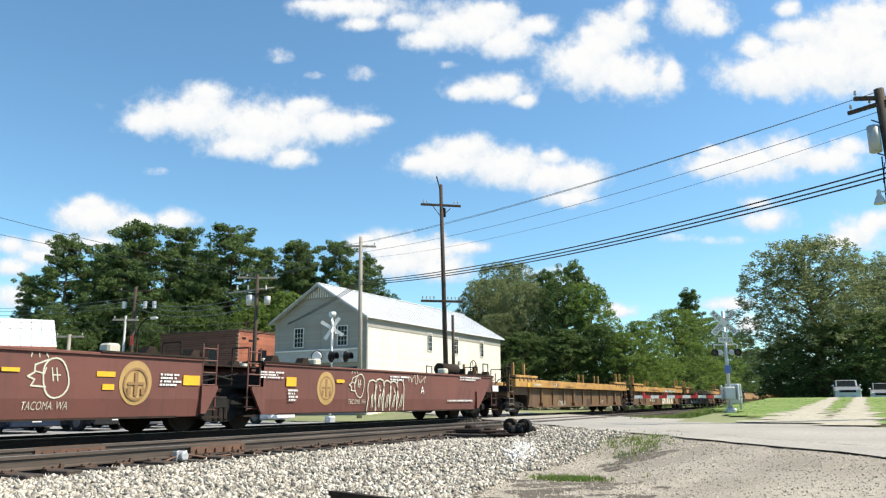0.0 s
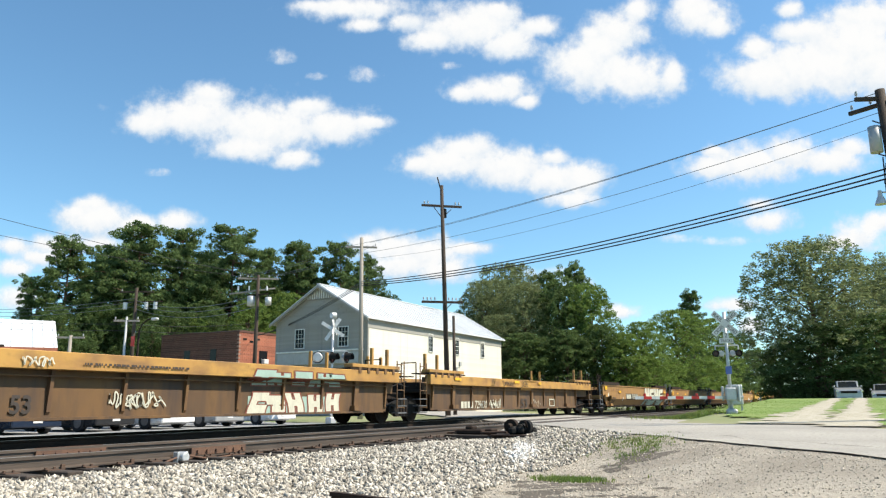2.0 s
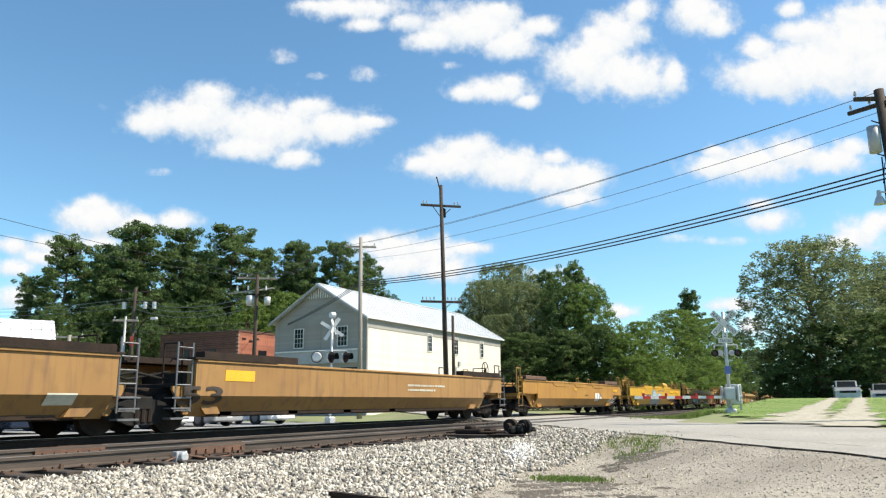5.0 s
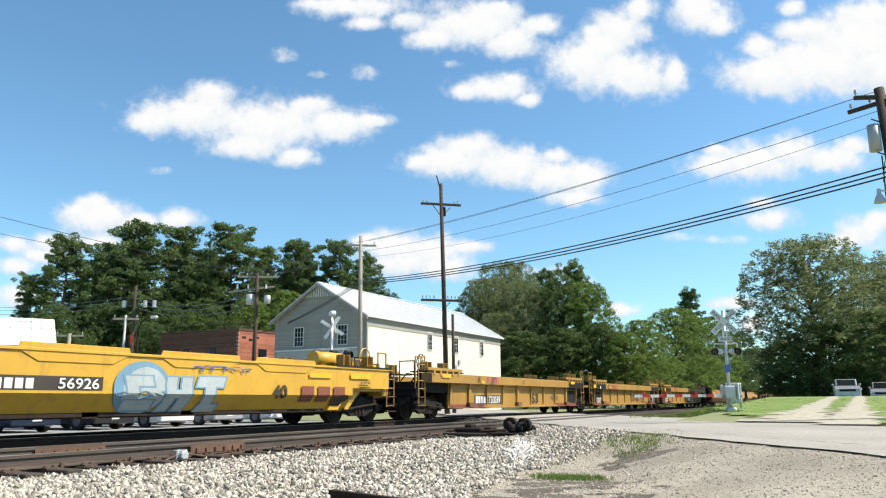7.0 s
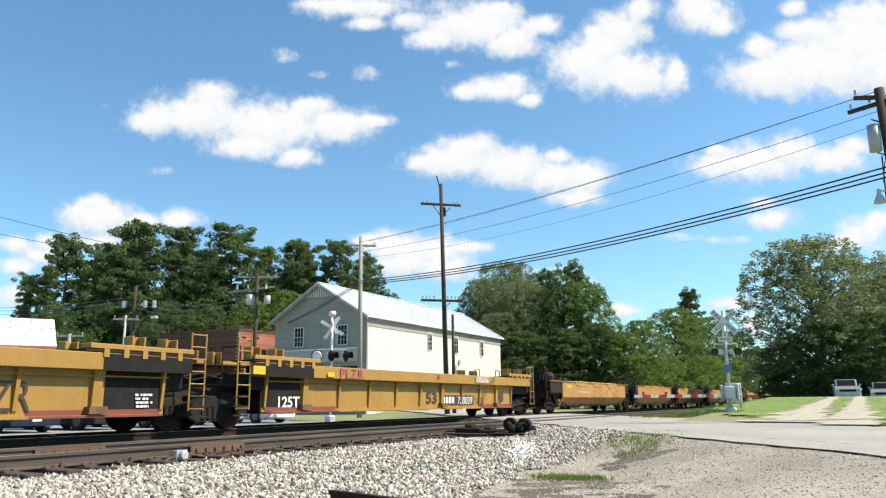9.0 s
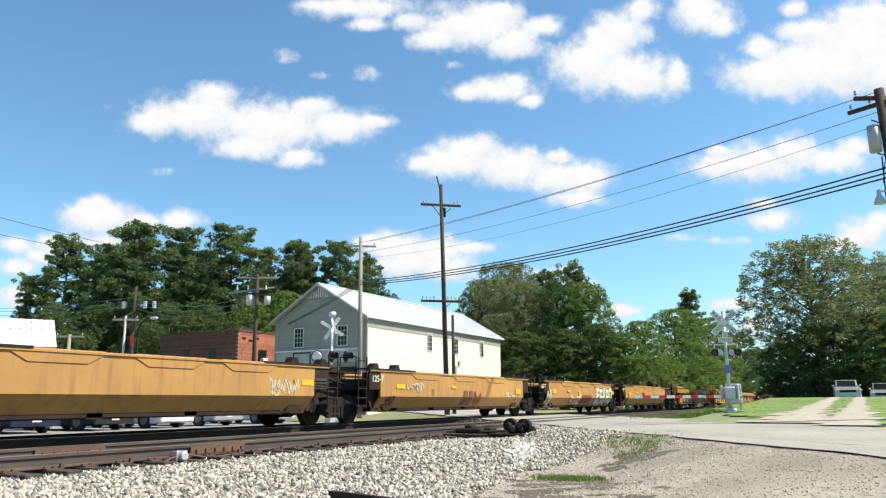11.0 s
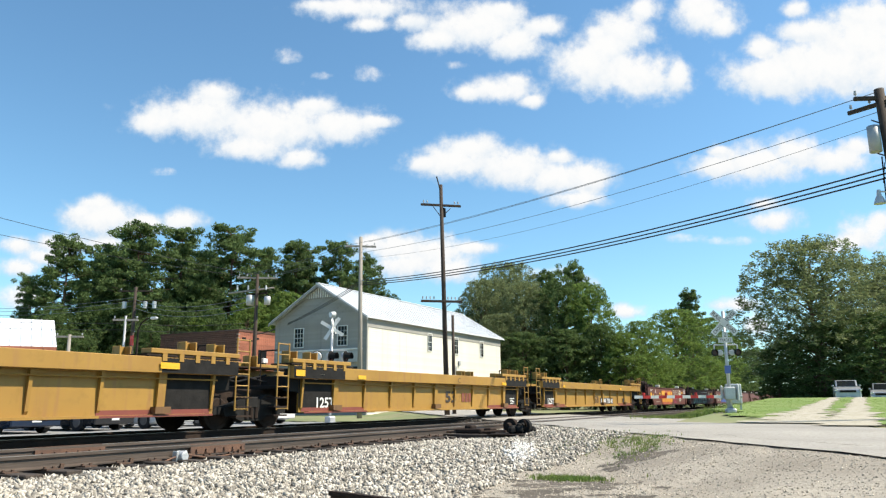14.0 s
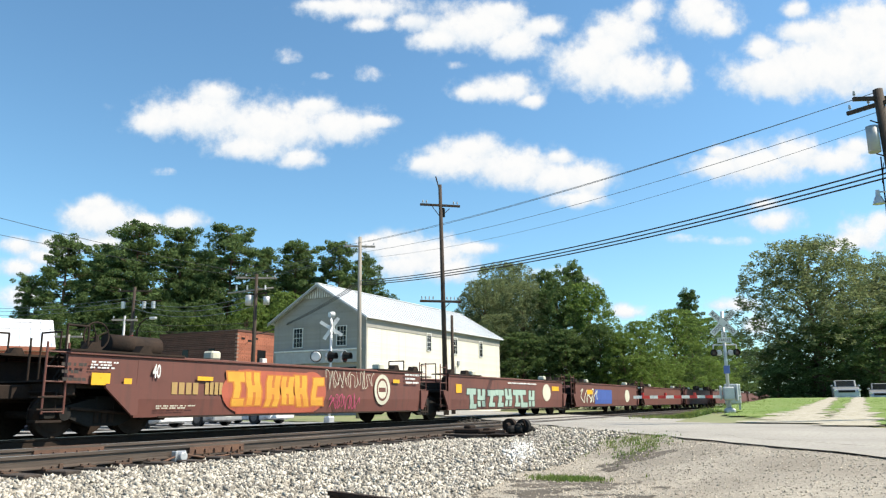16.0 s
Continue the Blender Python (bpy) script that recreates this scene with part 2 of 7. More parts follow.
def raw(name, verts, faces, material):
    me = bpy.data.meshes.new(name)
    verts = np.asarray(verts, dtype=np.float32)
    faces = np.asarray(faces, dtype=np.int32)
    k = faces.shape[1]
    me.vertices.add(len(verts))
    me.vertices.foreach_set("co", verts.ravel())
    me.loops.add(faces.size)
    me.loops.foreach_set("vertex_index", faces.ravel())
    me.polygons.add(len(faces))
    me.polygons.foreach_set("loop_start", np.arange(0, faces.size, k, dtype=np.int32))
    me.update(calc_edges=True)
    me.validate()
    me.materials.append(material)
    return me


def lettering(name, text, height, width, m, material, parent=None, bold=0.0, thick=0.002, shear=0.0):
    cu = bpy.data.curves.new(name, "FONT")
    cu.body, cu.size, cu.align_x, cu.align_y = text, 1.0, "CENTER", "CENTER"
    cu.extrude, cu.offset, cu.shear, cu.resolution_u = thick, bold, shear, 3
    tmp = bpy.data.objects.new(name, cu)
    me = bpy.data.meshes.new_from_object(tmp)
    bpy.data.objects.remove(tmp)
    xs = [v.co.x for v in me.vertices]
    ys = [v.co.y for v in me.vertices]
    kx, ky = width / (max(xs) - min(xs)), height / (max(ys) - min(ys))
    cx, cy = (max(xs) + min(xs)) / 2, (max(ys) + min(ys)) / 2
    for v in me.vertices:
        v.co = ((v.co.x - cx) * kx, (v.co.y - cy) * ky, v.co.z)
    me.materials.clear()
    me.materials.append(material)
    ob = new(name, me)
    ob.parent = parent
    ob.matrix_basis = m
    return ob


# ---- ground ----
def ease(v, lo, hi):
    t = min(1.0, max(0.0, (v - lo) / (hi - lo)))
    return t * t * (3 - 2 * t)


def road_off(x, y):
    # distance from the road's edge on the camera's side: positive off the road, 0 to -6.1 on it
    return (x - 0.2) * -0.785 + (y - 10.0) * -0.62


def land(x, y):
    o = road_off(x, y)
    base = -0.26 - 0.16 * ease(x, -8.0, -4.5) + 0.10 * ease(x, -4.0, -0.5)
    mound = 0.16 * math.exp(-((x + 5.6) / 1.6) ** 2 - ((y - 13.5) / 3.5) ** 2)
    base += mound
    if x < -17:
        base = -0.26 - 0.06 * ease(-x, 17, 20)
    on = 1 - ease(o, 0.0, 2.6) if o > -3 else 1 - ease(-6.1 - o, 0.0, 4.0)
    if o < -3 and x > -17:
        rise = 0.75 * min(1.0, max(0.0, (y - 22) / 34)) * ease(x, -8.5, -5.0)
        base = base * (1 - ease(x, -7.5, -5.5)) + rise
        return base * (1 - on) + (-0.03) * on if x < -5 else max(base, -0.03)
    return base * (1 - on) + (-0.03) * on


def rough_land(x, y):
    return land(x, y) + 0.02 * noise.fractal(Vector((x * 0.8, y * 0.8, 0)), 1.0, 2.0, 3)


def axis_steps(stops):
    out = []
    for (a, b, s) in stops:
        out += list(np.arange(a, b, s))
    return out + [stops[-1][1]]


def sheet(name, xs, ys, inside, height, material, kind="structure", label="", category=""):
    idx, verts, faces = {}, [], []
    for i in range(len(xs) - 1):
        for j in range(len(ys) - 1):
            if not inside((xs[i] + xs[i + 1]) / 2, (ys[j] + ys[j + 1]) / 2):
                continue
            f = []
            for a, b in ((i, j), (i + 1, j), (i + 1, j + 1), (i, j + 1)):
                if (a, b) not in idx:
                    idx[a, b] = len(verts)
                    verts.append((xs[a], ys[b], height(xs[a], ys[b])))
                f.append(idx[a, b])
            faces.append(f)
    ob = new(name, raw(name, verts, faces, material))
    for p in ob.data.polygons:
        p.use_smooth = True
    return tagged(ob, label, category, kind=kind)


def wob(x, y, s=0.7, k=1.0):
    return k * noise.fractal(Vector((x * s, y * s, 3.3)), 1.0, 2.0, 4)


sheet("ground", axis_steps([(-3000, -300, 300), (-300, -40, 10), (-40, -18, 1), (-18, 8, 0.4), (8, 40, 2), (40, 300, 20), (300, 3000, 300)]),
      axis_steps([(-3000, -60, 200), (-60, -4, 4), (-4, 40, 0.4), (40, 70, 1), (70, 300, 10), (300, 4500, 300)]),
      lambda x, y: True, lambda x, y: rough_land(x, y) - 0.03, M["soil"], label="weedy soil spreading to the horizon", category="ground")
sheet("ballast_bed", axis_steps([(-17.6, -3.4, 0.2)]), axis_steps([(-12, 32, 0.2), (32, 260, 2.0)]),
      lambda x, y: x < -7.5 + wob(x, y, 0.6, 0.5) + (3.6 * ease(19.5 - y, 0, 6) if y < 26 else 0.6) and (road_off(x, y) > -0.1 or road_off(x, y) < -6.0),
      lambda x, y: rough_land(x, y) - 0.006, M["ballast"], label="crushed stone bed under both tracks, darkened for shade between stones", category="ballast")
sheet("dirt_shoulder", axis_steps([(-6.0, 12, 0.15)]), axis_steps([(-6, 18, 0.15)]),
      lambda x, y: road_off(x, y) > -0.6 and x > -4.2 + wob(x, y, 0.8, 0.5) - 2.0 * ease(y, 9, 15),
      lambda x, y: rough_land(x, y) - 0.002, M["dirt"], label="dusty gravel shoulder beside the road", category="ground")
sheet("soil_patch", axis_steps([(-5.6, -0.8, 0.06)]), axis_steps([(6.0, 13.0, 0.06)]),
      lambda x, y: ((x + 3.1) / 1.25) ** 2 + ((y - 9.15) / 0.8) ** 2 < 0.45 + wob(x, y, 2.4, 1.2) or ((x + 3.1) / 1.9) ** 2 + ((y - 7.5) / 0.85) ** 2 < 0.35 + wob(x, y, 1.7, 1.3) or ((x + 3.1) / 0.8) ** 2 + ((y - 11.7) / 1.0) ** 2 < 0.3 + wob(x, y, 2.4, 1.2),
      lambda x, y: rough_land(x, y) + 0.004, M["darksoil"], label="patch of dark damp soil in the gravel", category="ground")
sheet("lawn", axis_steps([(-8, 40, 0.35)]), axis_steps([(12, 70, 0.35)]),
      lambda x, y: x > -5.3 + wob(x, y, 0.5, 0.6) + (1.2 if y < 31 else 0) and road_off(x, y) < -7.2 + wob(x, y, 1.1, 0.5),
      lambda x, y: land(x, y) + 0.022, M["lawn"], label="rough mown grass on a low bank", category="lawn")
sheet("verge", axis_steps([(-30, -18, 0.4)]), axis_steps([(24, 60, 0.4)]),
      lambda x, y: -28 < x < -18.5 and (road_off(x, y) > 0.8 + wob(x, y, 0.6, 0.6) and y > 31.5 or road_off(x, y) < -7),
      lambda x, y: rough_land(x, y) + 0.006, M["soil"], label="patchy dry grass verge behind the tracks", category="lawn")


def rut(x0, x1, w0, w1):
    bm = bmesh.new()
    prev = None
    for i in range(181):
        t = i / 180
        y = 17.5 + 38 * t
        c, w = x0 + (x1 - x0) * t, w1 + (w0 - w1) * (1 - t) ** 3
        row = []
        for s in (-1, -0.33, 0.33, 1):
            x = c + s * w * (1 + (0.75 * noise.fractal(Vector((y * 1.3, s * 5 + x0, 2)), 1.0, 2.0, 4) if abs(s) == 1 else 0))
            row.append(bm.verts.new((x, y, land(x, y) + 0.022 + 0.014 * ease(-road_off(x, y), 6.3, 8.0))))
        if prev and road_off(c, y) < -5.95:
            for k in range(3):
                bm.faces.new((prev[k], prev[k + 1], row[k + 1], row[k]))
        prev = row
    return tagged(part("driveway", bm, M["drive"]), "pale gravel wheel track through the grass", "driveway", kind="structure")


rut(-1.75, -1.25, 1.5, 0.34)
rut(-0.25, 0.2, 0.9, 0.34)
sheet("parking_lot", axis_steps([(-48, -18.5, 0.5)]), axis_steps([(-20, 48, 0.5)]),
      lambda x, y: road_off(x, y) > 3 + wob(x, y, 0.6, 0.5) and y < 31 + wob(x, y, 0.5, 1.0),
      lambda x, y: rough_land(x, y) + 0.004, M["lot"], label="grey asphalt parking lot behind the tracks", category="parking lot")


def road_strip(name, o0, o1, s0, s1, z, material, label, jag=0.0, steps=240):
    bm = bmesh.new()
    prev = None
    for i in range(steps + 1):
        s = s0 + (s1 - s0) * i / steps
        row = []
        for o, sg in ((o0, 1), (o1, -1)):
            o = o + jag * noise.fractal(Vector((s * 0.9, o * 3, 7)), 1.0, 2.0, 4)
            x, y = 0.2 - 0.62 * s - 0.785 * o, 10.0 + 0.785 * s - 0.62 * o
            row.append(bm.verts.new((x, y, z)))
        if prev:
            bm.faces.new((prev[0], prev[1], row[1], row[0]))
        prev = row
    return tagged(part(name, bm, material), label, "road", kind="structure")


road_strip("road", 0.15, -6.1, -60, 130, -0.012, M["asphalt"], "worn pale grey asphalt road over the tracks", 0.22, 420)
road_strip("road_crack", -0.9, -0.918, -14, 14, -0.009, M["tar"], "dark tar-filled crack along the road", 0.25, 120)
road_strip("stop_line", -5.2, -5.5, -3.2, 0.6, -0.006, M["white"], "faded white line on the asphalt", 0.03, 30)

# ---- tracks ----
RAIL = [(-0.07, -0.172), (0.07, -0.172), (0.07, -0.158), (0.012, -0.14), (0.012, -0.05), (0.036, -0.04), (0.036, -0.002),
        (-0.036, -0.002), (-0.036, -0.04), (-0.012, -0.05), (-0.012, -0.14), (-0.07, -0.158)]


def tie_mesh():
    bm = boxes((-1.3, 1.3, -0.115, 0.115, -0.36, -0.185))
    return mesh_of("tie", bm, M["tie"], 0.012)


TIE = tie_mesh()
PLATE = mesh_of("tie_plate", boxes((-0.18, 0.18, -0.09, 0.09, -0.188, -0.168), (-0.10, -0.075, -0.07, -0.045, -0.17, -0.145),
                                   (0.075, 0.10, 0.045, 0.07, -0.17, -0.145), (0.075, 0.10, -0.07, -0.045, -0.17, -0.145)), M["rail"])
ANCHOR = mesh_of("rail_anchor", boxes((-0.09, 0.09, -0.02, 0.02, -0.185, -0.15), (0.07, 0.10, -0.025, 0.025, -0.19, -0.12)), M["rail"])


def track(cx, ties, y0, y1, plated, label):
    tr = thing("railway_track", pose(cx, 0, 0), label, "railway track", kind="structure")
    for s in (-1, 1):
        bm = bmesh.new()
        prism(bm, [(s * 0.754 + p[0], p[1]) for p in RAIL], 1, -40, 420)
        # Far rails get the darker steel in place of the train's shade.
        rl = part("rail", bm, M["railgrey"] if plated else M["steel"], tr, "rusty brown steel rail")
        part("rail_head", boxes((s * 0.754 - 0.03, s * 0.754 + 0.03, -40, 420, -0.003, 0.003)), M["railtop"], rl, "worn bright running surface")
    y = y0
    k = 0
    while y < y1:
        if not -6.3 < road_off(cx, y) < 0.6:
            t = share("tie", TIE, tr, pose(random.uniform(-0.06, 0.06), y + random.uniform(-0.03, 0.03), random.uniform(-0.012, 0.006), 0, 0, random.uniform(-1.5, 1.5)))
            if plated and y < 24:
                for s in (-1, 1):
                    share("tie_plate", PLATE, tr, pose(s * 0.754, y, 0))
                    if s == 1 and k % 2:
                        share("rail_anchor", ANCHOR, tr, pose(s * 0.754, y + 0.17, 0))
        y += ties
        k += 1
    return tr


near_track = track(-9.75, 0.52, -6, 44, True, "rusty main track on dark timber ties")
far_track = track(-14.2, 0.52, -6, 70, False, "railway track under the passing train")
for jx, jy in ((0.754, 8.25), (-0.754, 6.75)):
    part("joint_bar", boxes((jx + 0.012, jx + 0.058, jy, jy + 1.15, -0.145, -0.035), (jx - 0.034, jx + 0.034, jy, jy + 1.1, 0.0, 0.006),
                            *[(jx + 0.05, jx + 0.085, jy + 0.1 + k * 0.19, jy + 0.14 + k * 0.19, -0.11, -0.07) for k in range(6)]), M["rust"], near_track, "rust-orange joint bar with bolts")
# signal bond box clamped to the rail
bond = thing("rail_bond_box", pose(-8.86, 8.0, -0.15), "silver bond box clamped beside the rusty rail", "track fitting")
part("housing", rods(((-0.06, 0.0, 0.0), (0.09, 0.0, 0.0), 0.085, 0.07, 14)), M["alu"], bond, bevel=0.01)
for cy in (-0.08, 0.08):
    part("clamp", boxes((-0.08, 0.02, cy - 0.02, cy + 0.02, -0.08, 0.08)), M["alu"], bond, bevel=0.01)
part("bond_cable", rods(((-0.0, 0.1, 0.02), (0.02, 0.5, -0.05), 0.014), ((0.02, 0.5, -0.05), (0.0, 1.3, -0.03), 0.014), ((0.0, -0.1, 0.0), (0.06, -0.5, -0.09), 0.014)), M["rust"], bond)
# timber planks between the rails on the crossing
cross = thing("crossing_panel", pose(0, 0, 0), "worn timber and asphalt crossing strip beside the rails", "crossing panel", kind="structure")
for cx in (-9.75, -14.2):
    for off in (-0.95, -0.52, 0.52, 0.95):
        ym = 10.0 + (-(cx + off - 0.2) * 0.785) / 0.62 + 4.9
        share("plank", mesh_of("plank", boxes((-0.12, 0.12, -4.4, 4.4, -0.16, -0.004)), M["tie"], 0.008), cross, pose(cx + off, ym, 0))

# switch machine beside the near track
sw = thing("switch_machine", pose(-7.2, 16.75, -0.14), "low black rusted switch machine on two timbers", "switch machine")
part("gear_case", boxes((-0.12, 0.06, -0.4, 0.3, 0.0, 0.2)), M["black"], sw, bevel=0.06)
part("motor_drum", rods(((0.14, 0.0, 0.18), (0.14, 0.16, 0.18), 0.17, 0.17, 18), ((0.14, -0.12, 0.18), (0.14, 0.0, 0.18), 0.07, 0.09, 12)), M["black"], sw)
part("motor_drum", rods(((-0.24, 0.05, 0.19), (-0.24, 0.2, 0.19), 0.17, 0.17, 18), ((-0.24, -0.1, 0.19), (-0.24, 0.05, 0.19), 0.06, 0.08, 12)), M["steel"], sw)
for lx, ly, lz, lr in ((0.12, -0.2, 0.2, 0.10), (-0.1, 0.35, 0.2, 0.09), (0.2, 0.4, 0.12, 0.11)):
    part("cover_dome", rods(((lx, ly, 0.05), (lx, ly, lz), lr, lr * 0.85, 12), ((lx, ly, lz), (lx, ly, lz + 0.05), lr * 0.85, lr * 0.4, 12)), M["black"], sw, smooth=True)
part("linkage_cover", boxes((-1.55, -0.85, -0.32, 0.3, 0.0, 0.12), (-1.35, -1.15, -0.2, 0.1, 0.1, 0.2), (-0.8, -0.6, -0.25, 0.1, 0.0, 0.14)), M["steel"], sw, bevel=0.03)
part("lever", rods(((0.2, 0.05, 0.15), (0.3, -0.3, 0.32), 0.025)), M["steel"], sw)
part("throw_rod", rods(((-2.0, 0.1, 0.05), (-0.2, 0.1, 0.06), 0.03)), M["rail"], sw)
part("throw_rod", rods(((-2.0, -0.3, 0.03), (-0.2, -0.25, 0.06), 0.025)), M["rail"], sw)
for yy in (-0.45, 0.45):
    part("timber", boxes((-2.0, 0.6, yy - 0.12, yy + 0.12, -0.16, 0.0)), M["tie"], sw, bevel=0.012)
part("base_plate", boxes((-0.5, 0.5, -0.7, 0.85, -0.01, 0.012)), M["steel"], sw)

# a scrap rail end lying at the foot of the ballast
scrap = thing("scrap_rail", pose(-4.25, 5.95, -0.40, 0, 0, 75), "short rusty length of scrap rail on the stones", "scrap rail")
bmx = bmesh.new()
prism(bmx, [(p[0], p[1] + 0.17) for p in RAIL], 1, -1.2, 0.35)
part("bar", bmx, M["steel"], scrap)


# ---- loose stones ----
def stones(name, n, place, size, material, label, seed):
    rng = np.random.default_rng(seed)
    cube = np.array([(1, 0, 0), (-1, 0, 0), (0, 1, 0), (0, -1, 0), (0, 0, 1), (0, 0, -1)]) * 1.0
    tri = np.array([(0, 2, 4), (2, 1, 4), (1, 3, 4), (3, 0, 4), (2, 0, 5), (1, 2, 5), (3, 1, 5), (0, 3, 5)])
    pts = place(rng, n)
    n = len(pts)
    r = size * rng.uniform(0.5, 1.4, n)
    shape = rng.uniform(0.6, 1.25, (n, 1, 3)) * rng.uniform(0.6, 1.3, (n, 6, 3)) * cube[None] + rng.uniform(-0.42, 0.42, (n, 6, 3))
    shape[:, :, 2] *= 0.6
    q = rng.normal(size=(n, 4))
    q /= np.linalg.norm(q, axis=1)[:, None]
    w, x, y, z = q.T
    rot = np.stack([1 - 2 * (y * y + z * z), 2 * (x * y - z * w), 2 * (x * z + y * w), 2 * (x * y + z * w), 1 - 2 * (x * x + z * z),
                    2 * (y * z - x * w), 2 * (x * z - y * w), 2 * (y * z + x * w), 1 - 2 * (x * x + y * y)], 1).reshape(n, 3, 3)
    v = np.einsum("nij,nkj->nki", rot, shape) * r[:, None, None] + pts[:, None, :]
    f = tri[None] + 6 * np.arange(n)[:, None, None]
    ob = new(name, raw(name, v.reshape(-1, 3), f.reshape(-1, 3), material))
    return tagged(ob, label, "gravel", kind="stuff")


def on_ballast(rng, n):
    out = []
    while len(out) < n:
        y = 3.0 + 20 * rng.random() ** 1.5
        x = rng.uniform(-8.85, -3.2)
        d = math.hypot(x, y)
        if x / y < -2.1 or road_off(x, y) < 0.25 + 0.3 * wob(x, y):
            continue
        if x > -4.3 + wob(x, y, 0.6, 0.6) + 0.9 * ease(9 - y, 0, 3):
            continue
        if rng.random() > min(1.0, 8.0 / d):
            continue
        out.append((x, y, rough_land(x, y) + rng.uniform(-0.012, 0.030)))
    return np.array(out)


def between_ties(rng, n):
    out = []
    while len(out) < n:
        y = rng.uniform(2.5, 26)
        x = rng.uniform(-16.0, -8.95)
        if road_off(x, y) < 0.5:
            continue
        out.append((x, y, rough_land(x, y) + rng.uniform(0.0, 0.05)))
    return np.array(out)


def on_shoulder(rng, n):
    out = []
    while len(out) < n:
        y = rng.uniform(5.5, 15)
        x = rng.uniform(-5.5, 1.5)
        if road_off(x, y) < 0.15 or rng.random() < 0.45 * ease(x, -3.6, -1.0):
            continue
        out.append((x, y, rough_land(x, y) - 0.002))
    return np.array(out)


stones("ballast_stones", 60000, on_ballast, 0.033, M["stone"], "pale angular crushed-stone ballast heaped beside the track", 11)
# Stones here are coloured almost black for shade.
stones("track_stones", 12000, between_ties, 0.036, M["shadestone"], "crushed stone between the ties, blackened for shade", 12)
stones("shoulder_gravel", 22000, on_shoulder, 0.013, M["pebble"], "small loose gravel scattered on the shoulder", 13)
# a slab of pale spilled stone on the heap
stones("concrete_rubble", 420, lambda rng, n: np.array([(-5.35 + 0.75 * a, 12.6 + 0.8 * b - 1.5 * a, rough_land(-5.35 + 0.75 * a, 12.6 + 0.8 * b - 1.5 * a) + 0.02)
                                                         for a, b in rng.normal(0, 0.45, (n, 2))]), 0.034, M["trim"], "whitish broken concrete rubble on the stones", 14)


def tufts(name, n, place, h, material, label, seed):
    rng = np.random.default_rng(seed)
    v, f = [], []
    for x, y in place(rng, n):
        z = rough_land(x, y) - 0.01
        for _ in range(5):
            a, l = rng.uniform(0, 6.28), h * rng.uniform(0.4, 1.2)
            lean = rng.uniform(0.1, 0.6) * l
            px, py = x + rng.normal(0, 0.03), y + rng.normal(0, 0.03)
            w = 0.006 + 0.03 * h
            k = len(v)
            v += [(px - w * math.sin(a), py + w * math.cos(a), z), (px + w * math.sin(a), py - w * math.cos(a), z),
                  (px + lean * math.cos(a), py + lean * math.sin(a), z + l)]
            f.append((k, k + 1, k + 2))
    return tagged(new(name, raw(name, v, f, material)), label, "weeds", kind="stuff")


def weed_spots(*spots):
    def place(rng, n):
        out = []
        for i in range(n):
            cx, cy, rx, ry = spots[i % len(spots)]
            out.append((rng.normal(cx, rx), rng.normal(cy, ry)))
        return out
    return place


tufts("weeds", 900, weed_spots((-3.6, 9.75, 0.22, 0.14), (-3.3, 9.7, 0.25, 0.14), (-3.2, 12.6, 0.22, 0.6), (-3.6, 13.6, 0.3, 0.5), (-3.45, 9.6, 0.16, 0.08), (-4.4, 14.0, 0.5, 0.9)), 0.062, M["weed"],
      "sparse green weeds growing through gravel", 21)
tufts("bank_grass", 15000, lambda rng, n: [(x, y) for x, y in zip(rng.uniform(-5.2, 6, n), 21 + 30 * rng.random(n) ** 1.6)
                                          if road_off(x, y) < -7.4 and (y > 30 or x > -4) and (abs(x + 0.9 - 0.008 * y) > 1.15 + 0.35 * wob(x, y, 0.9) + 1.2 * ease(24 - y, 0, 4) or abs(x + 0.9 - 0.008 * y) < 0.34 + 0.3 * wob(x, y, 1.3) - 0.5 * ease(26 - y, 0, 4))], 0.055, M["blade"], "tufts of grass along the bank", 22)
tufts("trackside_weeds", 900, weed_spots((-6.3, 31.0, 0.6, 1.5), (-7.0, 34, 0.5, 3), (-5.4, 30, 0.4, 0.6), (-6.2, 40, 0.6, 5)), 0.16, M["weed"], "dry weeds between the bank and the track", 23)


